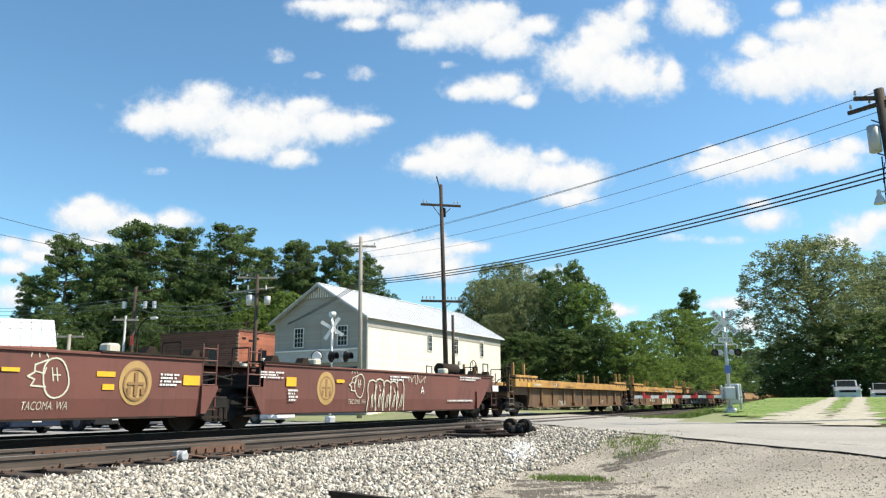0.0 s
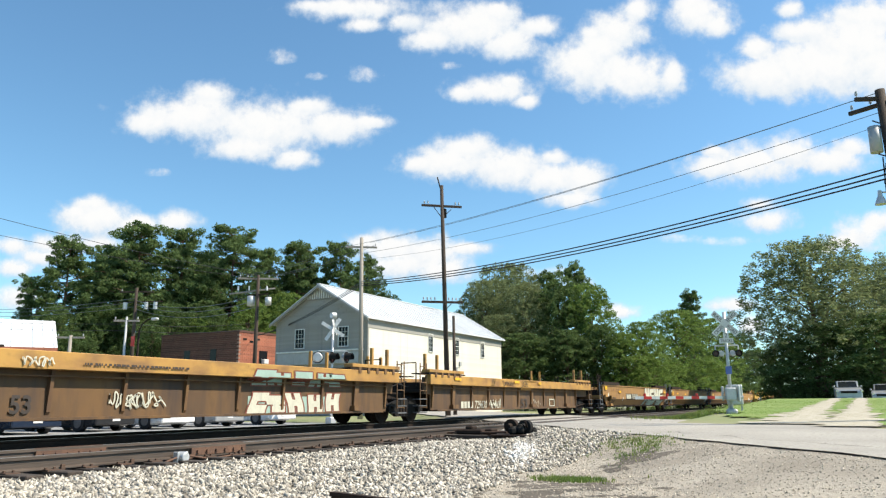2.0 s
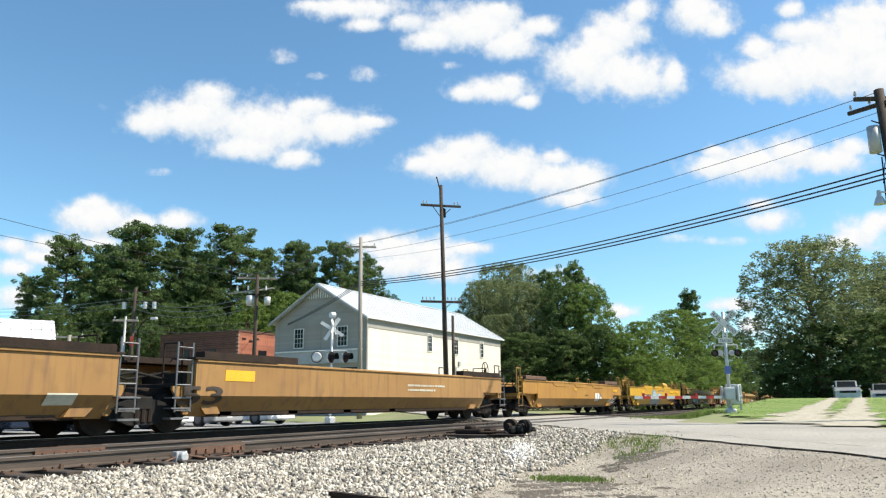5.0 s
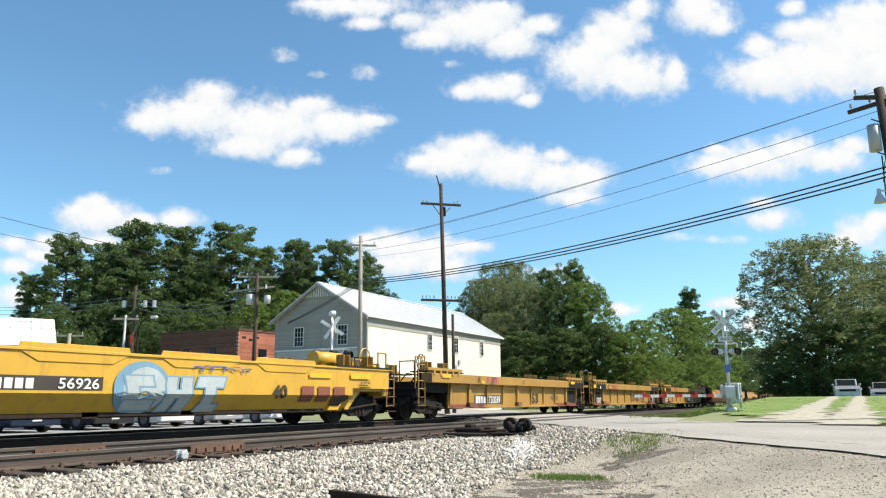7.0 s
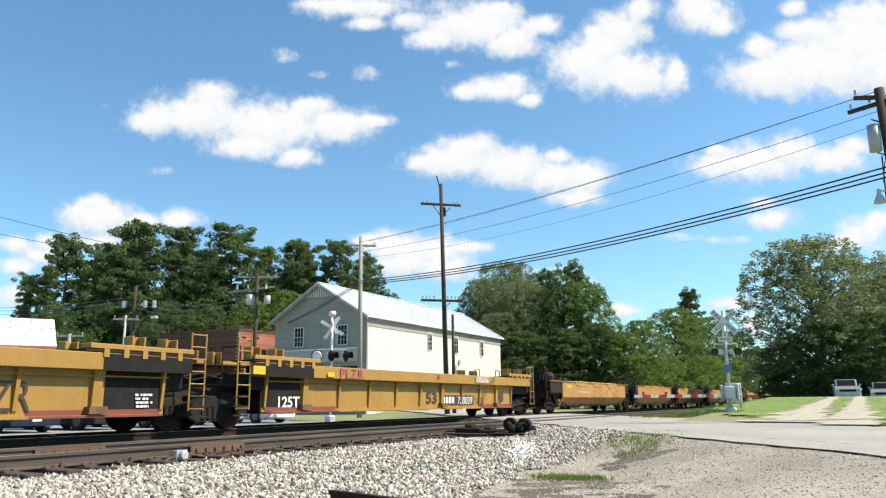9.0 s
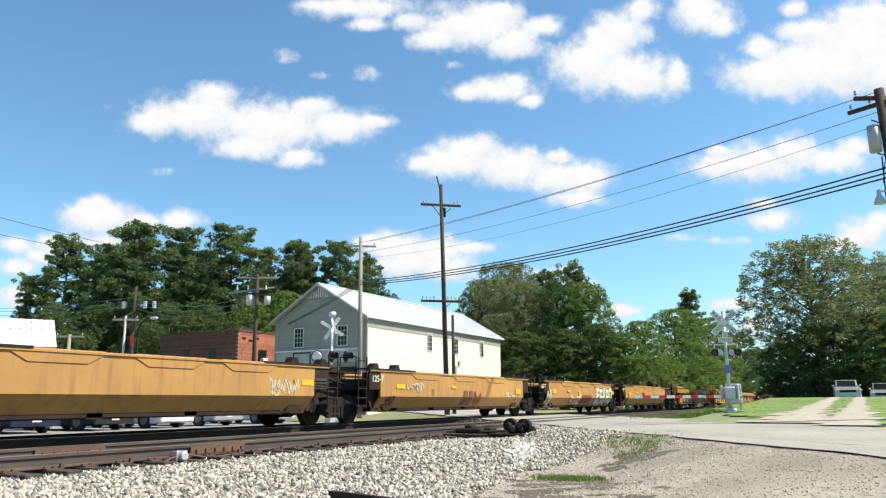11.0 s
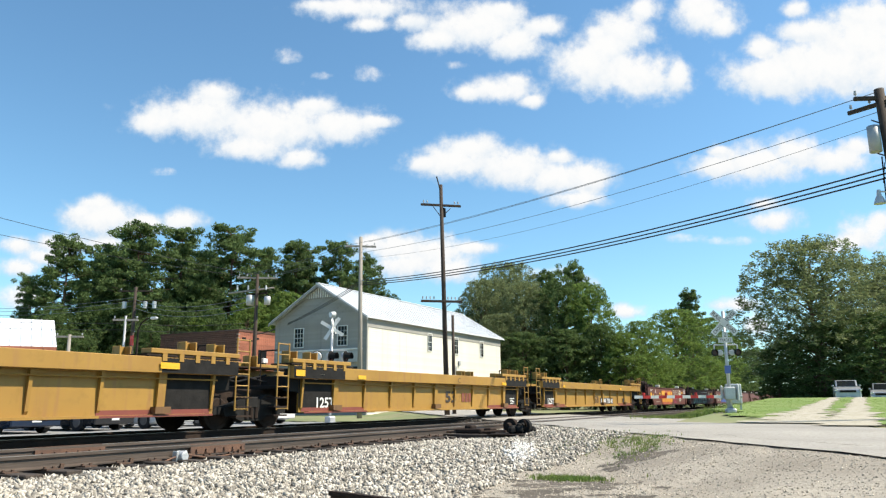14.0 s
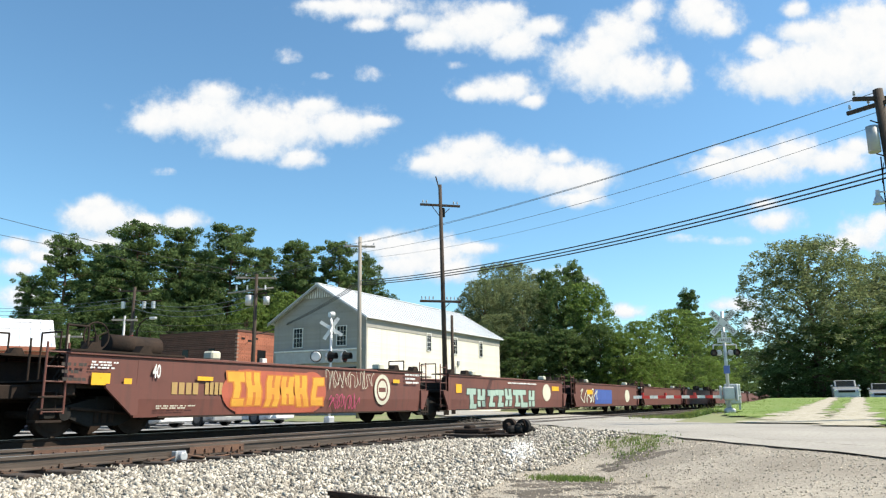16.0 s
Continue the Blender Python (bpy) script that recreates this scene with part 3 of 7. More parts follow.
# ---- clouds: far soft sheets that drift with the wind ----
def cloud_material():
    m = bpy.data.materials.new("cloud_vapour")
    m.use_nodes = True
    n, ln = m.node_tree.nodes, m.node_tree.links.new
    n.remove(n["Principled BSDF"])
    at = n.new("ShaderNodeAttribute")
    at.attribute_name = "thickness"
    tc = n.new("ShaderNodeTexCoord")
    ns = n.new("ShaderNodeTexNoise")
    ns.inputs["Scale"].default_value, ns.inputs["Detail"].default_value, ns.inputs["Roughness"].default_value = 0.020, 8.0, 0.62
    ln(tc.outputs["Object"], ns.inputs["Vector"])
    off = n.new("ShaderNodeMath")
    off.operation, off.inputs[1].default_value, off.inputs[2].default_value = "MULTIPLY_ADD", 1.5, -0.75
    ln(ns.outputs["Fac"], off.inputs[0])
    add = n.new("ShaderNodeMath")
    ln(at.outputs["Fac"], add.inputs[0])
    ln(off.outputs[0], add.inputs[1])
    al = n.new("ShaderNodeMapRange")
    al.interpolation_type = "SMOOTHSTEP"
    al.inputs["From Min"].default_value, al.inputs["From Max"].default_value = -0.22, 0.95
    ln(add.outputs[0], al.inputs["Value"])
    top = n.new("ShaderNodeAttribute")
    top.attribute_name = "sunlit"
    lit = n.new("ShaderNodeMath")
    lit.operation, lit.inputs[1].default_value = "MULTIPLY_ADD", 0.55
    ln(off.outputs[0], lit.inputs[0])
    ln(top.outputs["Fac"], lit.inputs[2])
    br = n.new("ShaderNodeMapRange")
    br.interpolation_type = "SMOOTHSTEP"
    br.inputs["From Min"].default_value, br.inputs["From Max"].default_value = -0.05, 0.75
    ln(lit.outputs[0], br.inputs["Value"])
    cm = n.new("ShaderNodeMix")
    cm.data_type = "RGBA"
    cm.inputs[6].default_value, cm.inputs[7].default_value = (0.44, 0.50, 0.56, 1), (0.61, 0.61, 0.605, 1)
    ln(br.outputs[0], cm.inputs[0])
    em = n.new("ShaderNodeEmission")
    ln(cm.outputs[2], em.inputs[0])
    tr = n.new("ShaderNodeBsdfTransparent")
    ms = n.new("ShaderNodeMixShader")
    ln(al.outputs[0], ms.inputs[0])
    ln(tr.outputs[0], ms.inputs[1])
    ln(em.outputs[0], ms.inputs[2])
    ln(ms.outputs[0], n["Material Output"].inputs[0])
    return m


VAPOUR = cloud_material()
CLOUDS = []
SKY_FRAME = Matrix((SIDE.to_4d(), UPW.to_4d(), (-AIM).to_4d(), (0, 0, 0, 1))).transposed().to_3x3().to_4x4()


def cloud(label, strength, *puffs):
    # puffs: centre and half-size in metres on a sheet 2,600 m away
    x0, x1 = min(p[0] - p[2] * 1.7 for p in puffs), max(p[0] + p[2] * 1.7 for p in puffs)
    y0, y1 = min(p[1] - p[3] * 1.8 for p in puffs), max(p[1] + p[3] * 1.8 for p in puffs)
    cx, cy, st = (x0 + x1) / 2, (y0 + y1) / 2, 7.0
    xs, ys = np.arange(x0, x1 + st, st), np.arange(y0, y1 + st, st)
    den = np.full((len(xs), len(ys)), -1.0)
    for px, py, rx, ry in puffs:
        dy = (ys[None, :] - py) / ry
        dy = np.where(dy < 0, dy * 1.25, dy)
        den = np.maximum(den, 1 - np.sqrt(((xs[:, None] - px) / rx) ** 2 + dy ** 2)) + 0.25 * np.clip(1 - np.sqrt(((xs[:, None] - px) / rx) ** 2 + dy ** 2), 0, 1) * (den > 0)
    tops = np.zeros_like(den)
    for px, py, rx, ry in puffs:
        near = np.clip(1.25 - np.sqrt(((xs[:, None] - px) / rx) ** 2 + ((ys[None, :] - py) / ry) ** 2), 0, 1)
        tops = np.maximum(tops, near * (0.62 + 0.55 * (ys[None, :] - py) / ry))
    keep, idx, verts, vals, lits, faces = den > -0.6, {}, [], [], [], []
    for i in range(len(xs)):
        for j in range(len(ys)):
            if keep[i, j]:
                idx[i, j] = len(verts)
                verts.append((xs[i] - cx, ys[j] - cy, 0))
                w = noise.fractal(Vector((xs[i] * 0.011, ys[j] * 0.014, 1.0)), 1.0, 2.1, 4)
                vals.append(min(1.4 if strength > 0.7 else 0.22, den[i, j] * strength * 1.35 + (0.14 if strength > 0.7 else -0.02) + 0.30 * w))
                lits.append(tops[i, j])
    for (i, j) in idx:
        if (i + 1, j) in idx and (i, j + 1) in idx and (i + 1, j + 1) in idx:
            faces.append((idx[i, j], idx[i + 1, j], idx[i + 1, j + 1], idx[i, j + 1]))
    me = raw("cloud", verts, faces, VAPOUR)
    at = me.attributes.new("thickness", "FLOAT", "POINT")
    at.data.foreach_set("value", vals)
    at = me.attributes.new("sunlit", "FLOAT", "POINT")
    at.data.foreach_set("value", lits)
    ob = tagged(new("cloud", me), label, "cloud", "drifting clouds", kind="structure")
    CLOUDS.append((ob, cx, cy, 2600 + 2 * len(CLOUDS)))


def px(*rows):
    return [(2 * (a - 784), 2 * (441 - b), 2.1 * c, 2.15 * d) for a, b, c, d in rows]


CL = "white fair-weather cumulus cloud in a blue sky"
cloud(CL, 1.0, *px((330, 205, 110, 45), (470, 225, 120, 55), (590, 225, 80, 35), (650, 215, 50, 14), (370, 165, 45, 25), (540, 190, 50, 20), (430, 262, 70, 25), (520, 280, 40, 20), (260, 215, 50, 25)))
cloud(CL, 1.0, *px((820, 265, 70, 28), (790, 290, 80, 35), (900, 300, 80, 45), (980, 320, 70, 35), (1030, 320, 45, 40), (980, 280, 28, 14), (740, 290, 35, 20), (1010, 355, 55, 18)))
cloud(CL, 1.0, *px((830, 50, 110, 48), (760, 70, 50, 22), (900, 80, 60, 30), (950, 50, 45, 22), (870, 25, 60, 25)))
cloud(CL, 1.0, *px((1030, 120, 70, 50), (1110, 140, 90, 48), (1090, 60, 60, 40), (1130, 20, 35, 30), (1060, 90, 60, 40), (1190, 140, 25, 40), (1050, 65, 25, 25)))
cloud(CL, 0.9, *px((870, 160, 75, 26), (905, 145, 30, 18), (930, 180, 25, 14), (820, 165, 35, 16)))
cloud(CL, 1.0, *px((1240, 30, 62, 40), (1225, 10, 40, 20), (1270, 50, 30, 22)))
cloud(CL, 1.15, *px((1440, 130, 150, 60), (1520, 90, 120, 70), (1360, 140, 90, 45), (1540, 40, 90, 40), (1430, 60, 70, 25), (1580, 130, 90, 60), (1340, 90, 35, 25), (1400, 20, 25, 20)))
cloud(CL, 0.95, *px((1330, 295, 90, 42), (1400, 275, 60, 35), (1260, 300, 60, 24), (1470, 290, 70, 26), (1510, 265, 40, 20), (1265, 270, 25, 12)))
cloud(CL, 1.0, *px((165, 385, 75, 36), (240, 392, 55, 22), (305, 388, 50, 20), (155, 360, 40, 20), (130, 375, 35, 20)))
cloud(CL, 0.9, *px((690, 440, 80, 32), (760, 450, 80, 35), (820, 440, 50, 14), (700, 470, 60, 30), (780, 480, 60, 25), (640, 430, 30, 18)))
cloud(CL, 0.85, *px((90, 430, 60, 22), (60, 450, 50, 16), (170, 425, 45, 14), (10, 430, 30, 18), (20, 520, 50, 24), (15, 470, 40, 20)))
cloud(CL, 0.8, *px((630, 10, 110, 24), (640, 40, 40, 14), (720, 35, 40, 18), (560, 5, 50, 12)))
cloud(CL, 0.6, *px((498, 95, 22, 14), (558, 130, 18, 8), (640, 128, 24, 16), (800, 112, 20, 9)))
cloud(CL, 0.8, *px((1530, 420, 60, 32), (1560, 400, 40, 24), (1500, 435, 40, 16), (1300, 545, 50, 14), (1330, 580, 30, 26), (1100, 555, 40, 14), (1360, 395, 50, 22), (1350, 365, 30, 14), (1460, 445, 30, 12)))
cloud(CL, 0.6, *px((960, 485, 50, 12), (1010, 500, 40, 18), (1210, 425, 40, 9), (1280, 430, 50, 9), (270, 300, 20, 8)))


# ---- trees ----
def leaf_cloud(rng, centres, radii, per, size, flat_up=0.5):
    centres, radii = np.array(centres), np.array(radii)
    n = len(centres) * per
    c = np.repeat(centres, per, 0)
    r = np.repeat(radii, per, 0)
    d = rng.normal(size=(n, 3))
    d /= np.linalg.norm(d, axis=1)[:, None]
    p = c + d * r * (rng.uniform(0.25, 1.0, (n, 1)) ** 0.5)
    a = rng.normal(size=(n, 3))
    a[:, 2] *= flat_up
    a /= np.linalg.norm(a, axis=1)[:, None]
    b = np.cross(a, rng.normal(size=(n, 3)))
    b /= np.linalg.norm(b, axis=1)[:, None]
    s = size * rng.uniform(0.5, 1.3, (n, 1))
    v = np.stack([p - a * s - b * s * 0.3, p - a * s * 0.4 + b * s * 0.5, p + a * s], 1).reshape(-1, 3)
    return v, np.arange(3 * n).reshape(-1, 3)


def leafy_tree(name, leafmat, label, seed, h=1.0, r=0.28, lobes=26, clusters=26, per=13, leaf=0.022, low=0.18, ragged=1.0):
    # a tree one metre high, to be scaled
    rng = np.random.default_rng(seed)
    ob = thing(name, Matrix(), label, "tree")
    bm = bmesh.new()
    rod(bm, (0, 0, 0), (0.01, 0.0, 0.35), 0.022, 0.015, 8)
    rod(bm, (0.01, 0, 0.35), (0.0, 0.01, 0.75), 0.015, 0.006, 7)
    cen, rad = [], []
    for i in range(lobes):
        t = (i + 0.5) / lobes
        z = low + (0.97 - low) * t
        w = r * (math.sin(math.pi * min(1, 0.18 + 0.80 * t)) ** 0.7) * rng.uniform(0.55, 1.1)
        a = i * 2.4 + rng.uniform(-0.5, 0.5)
        q = (w * 0.72 * math.cos(a), w * 0.72 * math.sin(a), z - 0.03)
        rod(bm, (0, 0, max(0.12, z - 0.18)), (q[0] * 0.9, q[1] * 0.9, q[2]), 0.006, 0.002, 5)
        lr = r * rng.uniform(0.30, 0.52)
        d = rng.normal(size=(clusters, 3))
        d /= np.linalg.norm(d, axis=1)[:, None]
        d[:, 2] = np.abs(d[:, 2]) * 1.25 - 0.35
        for k in d:
            cen.append((q[0] + k[0] * lr, q[1] + k[1] * lr, min(1.0, q[2] + k[2] * lr)))
            rad.append([0.027 * ragged * rng.uniform(0.6, 1.6)] * 2 + [0.019])
    part("trunk", bm, M["bark"], ob, "grey-brown bark")
    v, f = leaf_cloud(rng, cen, rad, per * 2, leaf * 0.74)
    crown = new("crown", raw("crown", v, f, leafmat))
    crown.parent = ob
    return ob


def pine_tree(label, seed, r=0.17):
    rng = np.random.default_rng(seed)
    ob = thing("pine_tree", Matrix(), label, "tree")
    bm = bmesh.new()
    rod(bm, (0, 0, 0), (0.008, 0.0, 0.5), 0.013, 0.009, 8)
    rod(bm, (0.008, 0, 0.5), (0.0, 0.004, 0.97), 0.009, 0.002, 7)
    cen, rad = [], []
    n = 64
    for i in range(n):
        t = (i + rng.random()) / n
        z = 0.26 + 0.70 * t
        w = r * (0.34 + 0.78 * math.sin(math.pi * (0.24 + 0.68 * t))) * rng.uniform(0.5, 1.2)
        a = i * 2.399 + rng.uniform(-0.6, 0.6)
        up = rng.uniform(-0.01, 0.045)
        tip = np.array((w * math.cos(a), w * math.sin(a), z + up))
        rod(bm, (0, 0, z), tuple(tip * np.array((0.92, 0.92, 1))), 0.003, 0.001, 4)
        for k in range(6):
            s = 1.0 - 0.62 * (k / 5) * rng.uniform(0.6, 1.2)
            o = rng.normal(size=3) * np.array((0.024, 0.024, 0.014))
            q = 0.026 * rng.uniform(0.7, 1.5)
            cen.append((tip[0] * s + o[0], tip[1] * s + o[1], z + up * s + o[2] + 0.006))
            rad.append((q, q, 0.55 * q))
    part("trunk", bm, M["bark"], ob, "bare reddish-brown trunk")
    v, f = leaf_cloud(rng, cen, rad, 76, 0.0092, 1.0)
    crown = new("crown", raw("crown", v, f, M["pine"]))
    crown.parent = ob
    return ob


PINE_LABEL = "tall loblolly pine with an open dark green crown"
KINDS = {
    "pine": [pine_tree(PINE_LABEL, s, r) for s, r in ((1, 0.17), (2, 0.19), (3, 0.15), (4, 0.18))],
    "oak": [leafy_tree("oak_tree", M["oak"], "broad grey-green oak with a dense rounded crown", s, r=0.42, lobes=44, clusters=36, per=14, leaf=0.0130, low=0.30) for s in (5, 6)],
    "bright": [leafy_tree("leafy_tree", M["bright"], "bright green broadleaf tree beside the track", s, r=0.38, lobes=36, clusters=32, per=11, leaf=0.0176, low=0.08) for s in (7, 8)],
    "dim": [leafy_tree("leafy_tree", M["dim"], "deep green broadleaf tree with a thick crown", s, r=0.36, lobes=36, clusters=32, per=10, leaf=0.0182, low=0.06) for s in (9, 10, 11)],
}
BASE_R = {"pine": 0.17, "oak": 0.42, "bright": 0.38, "dim": 0.36}
GROUPS = {"pine": "row of tall pines", "oak": "oaks by the driveway", "bright": "trees along the track", "dim": "trees along the track"}
used = {}
tree_rng = random.Random(5)


def plant(*rows):
    # x, y, height, half-width, kind
    for x, y, h, hw, kind in rows:
        src = KINDS[kind][tree_rng.randrange(len(KINDS[kind]))]
        k = hw * (1.0 if kind == "pine" else 1.12) / (BASE_R[kind] * h)
        k = min(2.2, max(0.75, k))
        m = Matrix.Translation((x, y, -0.35)) @ Matrix.Rotation(tree_rng.uniform(0, 6.28), 4, "Z")
        if src not in used:
            used[src] = True
            ob = src
            ob.matrix_basis = m
        else:
            ob = copy_thing(src, m)
        ob.scale = (h * k, h * k, h)
        tagged(ob, group=GROUPS[kind])


plant((-86.8, 57.9, 22.5, 3.7, "pine"), (-92.5, 57.1, 17.4, 2.5, "pine"), (-82.8, 65.3, 25.3, 4.8, "pine"), (-82.5, 72.2, 26.0, 3.9, "pine"),
      (-98.0, 71.0, 24.5, 3.8, "pine"), (-75.3, 75.1, 25.8, 4.7, "pine"), (-77.7, 84.5, 24.7, 3.2, "pine"), (-70.8, 83.6, 24.8, 3.9, "pine"),
      (-64.1, 85.1, 24.2, 3.8, "pine"), (-64.4, 92.2, 23.1, 3.3, "pine"), (-90.0, 84.6, 25.2, 3.7, "pine"), (-88.0, 66.0, 22.0, 4.6, "pine"), (-84.5, 78.0, 23.5, 4.4, "pine"), (-74.0, 88.0, 23.0, 4.2, "pine"))
plant((-83.1, 54.2, 12.4, 3.4, "dim"), (-82.5, 59.0, 12.9, 3.4, "dim"), (-80.1, 62.6, 13.5, 3.5, "dim"), (-74.1, 63.6, 13.2, 3.5, "dim"),
      (-71.2, 67.5, 13.1, 3.5, "dim"), (-68.3, 71.3, 14.0, 3.5, "bright"), (-66.6, 76.4, 15.6, 3.7, "bright"), (-71.0, 66.4, 11.5, 2.4, "bright"),
      (-71.3, 58.9, 10.1, 2.8, "dim"), (-77.6, 53.3, 9.0, 3.1, "dim"), (-69.6, 88.1, 18.6, 4.3, "dim"), (-66.6, 94.3, 19.2, 4.1, "dim"),
      (-64.1, 65.2, 9.9, 3.4, "dim"), (-84.0, 63.5, 17.0, 4.2, "dim"), (-77.5, 71.5, 18.0, 4.4, "dim"), (-73.0, 79.0, 18.5, 4.4, "dim"))
plant((-44.4, 92.9, 17.6, 3.4, "oak"), (-44.6, 101.2, 21.2, 3.4, "oak"), (-38.2, 91.8, 16.5, 3.6, "oak"), (-33.4, 92.1, 16.9, 3.8, "dim"),
      (-37.6, 111.6, 22.9, 2.5, "pine"), (-29.4, 93.3, 15.9, 3.1, "bright"), (-40.0, 87.3, 12.0, 3.7, "oak"), (-40.2, 106.0, 21.0, 2.1, "pine"),
      (-35.8, 85.6, 9.4, 3.8, "dim"), (-31.1, 88.1, 9.7, 4.0, "dim"), (-27.2, 90.1, 10.4, 3.1, "dim"), (-46.7, 95.0, 13.1, 3.3, "oak"))
plant((-23.2, 93.4, 10.7, 3.6, "bright"), (-23.6, 116.7, 14.6, 5.3, "bright"), (-24.9, 137.8, 21.0, 2.7, "pine"), (-25.2, 157.2, 17.2, 6.0, "bright"),
      (-25.3, 197.9, 17.6, 6.5, "dim"), (-24.3, 89.7, 9.0, 3.0, "bright"), (-25.0, 250.8, 16.4, 8.1, "dim"), (-23.4, 102.3, 7.2, 4.2, "bright"),
      (-24.5, 143.2, 8.9, 5.4, "bright"), (-23.0, 114.5, 5.9, 3.4, "dim"), (-25.0, 182.3, 9.9, 6.0, "dim"))
plant((-2.8, 76.6, 15.4, 6.5, "oak"), (3.2, 84.9, 14.3, 4.2, "oak"), (-2.4, 73.6, 7.6, 4.0, "dim"), (-5.4, 78.6, 6.4, 3.1, "dim"),
      (2.2, 73.5, 8.2, 4.2, "dim"), (-6.3, 77.4, 4.2, 1.6, "dim"), (-3.3, 79.1, 4.0, 2.3, "dim"), (1.7, 90.9, 5.2, 3.8, "dim"),
      (7.1, 82.7, 13.0, 5.1, "oak"), (-0.4, 87.5, 4.8, 2.6, "dim"))
for kind in KINDS:
    for src in KINDS[kind]:
        if src not in used:
            for o in list(src.children_recursive) + [src]:
                bpy.data.objects.remove(o)


def far_woods():
    rng = np.random.default_rng(77)
    cen, rad = [], []
    for i in range(1500):
        a = radians(rng.uniform(-75, 25))
        d = rng.uniform(240, 300)
        h = rng.uniform(2, 13) * (0.85 + 0.25 * math.sin(a * 23))
        x, y = d * math.sin(a), d * math.cos(a)
        if -26 < x < -6:
            continue
        cen.append((x, y, h))
        rad.append((4.5, 4.5, 2.2))
    v, f = leaf_cloud(rng, cen, rad, 30, 1.1)
    tagged(new("far_woods", raw("far_woods", v, f, M["dim"])), "dark wooded skyline in the distance", "woods", kind="stuff")


far_woods()


# ---- buildings ----
def sash(parent, at, w, h, cols=2, rows=2):
    # window in a wall; local x across, y outward, z up
    win = new("window")
    win.parent = parent
    win.matrix_basis = at
    t = 0.065
    part("window_frame", boxes((-w / 2 - t, -w / 2, -0.02, 0.06, -t, h + t), (w / 2, w / 2 + t, -0.02, 0.06, -t, h + t),
                               (-w / 2, w / 2, -0.02, 0.06, h, h + t), (-w / 2, w / 2, -0.02, 0.08, -t, 0)), M["trim"], win)
    bars = [(-w / 2, w / 2, 0.0, 0.045, h / 2 - 0.022, h / 2 + 0.022)]
    for i in range(1, cols + 1):
        x = -w / 2 + w * i / (cols + 1)
        bars.append((x - 0.010, x + 0.010, 0.0, 0.03, 0, h))
    for z in (h * 0.25, h * 0.75):
        bars.append((-w / 2, w / 2, 0.0, 0.028, z - 0.010, z + 0.010))
    part("muntin", boxes(*bars), M["trim"], win)
    part("pane", boxes((-w / 2, w / 2, -0.01, 0.005, 0, h)), M["glassdark"], win)
    return win


BX0, BX1, BY0, BY1, EAVE, RIDGE = -45.0, -35.0, 50.4, 77.0, 7.75, 10.75
house = thing("store_building", pose(0, 0, 0), "two-storey clapboard store building, white sunlit side, gable greyed for shade, metal roof", "building")
part("wall", boxes((BX0 + 0.1, BX1 - 0.05, BY0 + 0.05, BY1, -0.4, EAVE)), M["shadeside"], house)
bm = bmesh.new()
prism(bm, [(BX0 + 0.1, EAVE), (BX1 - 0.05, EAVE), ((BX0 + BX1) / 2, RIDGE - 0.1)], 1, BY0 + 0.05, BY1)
part("gable", bm, M["shadeside"], house)


def board(w, mat):
    bm = bmesh.new()
    prism(bm, [(0.0, 0.0), (0.035, 0.0), (0.012, 0.19), (0.0, 0.19)], 0, 0, w)
    return mesh_of("clapboard", bm, mat)


long_board = board(BY1 - BY0, M["siding"])
z = -0.3
while z < 6.75:
    # local x along +Y, y outward along +X
    share("clapboard", long_board, house, Matrix(((0, 1, 0, BX1 - 0.05), (1, 0, 0, BY0), (0, 0, 1, z), (0, 0, 0, 1))))
    z += 0.18
# Frieze is tall and grey so that it includes the eave's shadow band.
part("frieze", boxes((BX1 - 0.05, BX1 + 0.02, BY0, BY1, 6.85, EAVE)), M["shadeside"], house, "frieze board, its grey taking in the eave's shade")
part("corner_board", boxes((BX1 - 0.06, BX1 + 0.04, BY0 - 0.04, BY0 + 0.16, -0.4, EAVE)), M["shadeside"], house)
z = -0.3
while z < 10.4:
    if z > EAVE:
        half = (RIDGE - 0.1 - z - 0.19) / (RIDGE - EAVE) * 5.0
    else:
        half = 4.95
    if half > 0.3:
        share("clapboard", board(2 * half, M["shadeside"]), house, Matrix(((1, 0, 0, (BX0 + BX1) / 2 - half), (0, -1, 0, BY0 + 0.05), (0, 0, 1, z), (0, 0, 0, 1))))
    z += 0.18
for s in (-1, 1):
    bm = bmesh.new()
    e = 5.35
    cx = (BX0 + BX1) / 2
    zl = EAVE - 0.20
    prism(bm, [(cx, RIDGE), (cx + s * e, zl), (cx + s * e, zl + 0.10), (cx, RIDGE + 0.10)], 1, BY0 - 0.45, BY1 + 0.4)
    rf = part("roof", bm, M["tin"], house, "pale ribbed metal roof slope")
    k = math.hypot(e, RIDGE - zl)
    rib = mesh_of("roof_seam", boxes((0, k, -0.02, 0.02, 0, 0.045)), M["tin"])
    for i in range(46):
        y = BY0 - 0.4 + i * (BY1 - BY0 + 0.75) / 45
        if s == 1:
            share("roof_seam", rib, rf, Matrix.Translation((cx, y, RIDGE + 0.10)) @ Matrix.Rotation(math.atan2(RIDGE - zl, e), 4, "Y"))
    bm = bmesh.new()
    prism(bm, [(cx, RIDGE - 0.22), (cx + s * e, zl - 0.2), (cx + s * e, zl + 0.02), (cx, RIDGE)], 1, BY0 - 0.50, BY0 - 0.42)
    part("bargeboard", bm, M["shadeside"], house, "grey bargeboard")
part("ridge_cap", boxes(((BX0 + BX1) / 2 - 0.16, (BX0 + BX1) / 2 + 0.16, BY0 - 0.45, BY1 + 0.4, RIDGE + 0.08, RIDGE + 0.15)), M["tin"], house)
bm = bmesh.new()
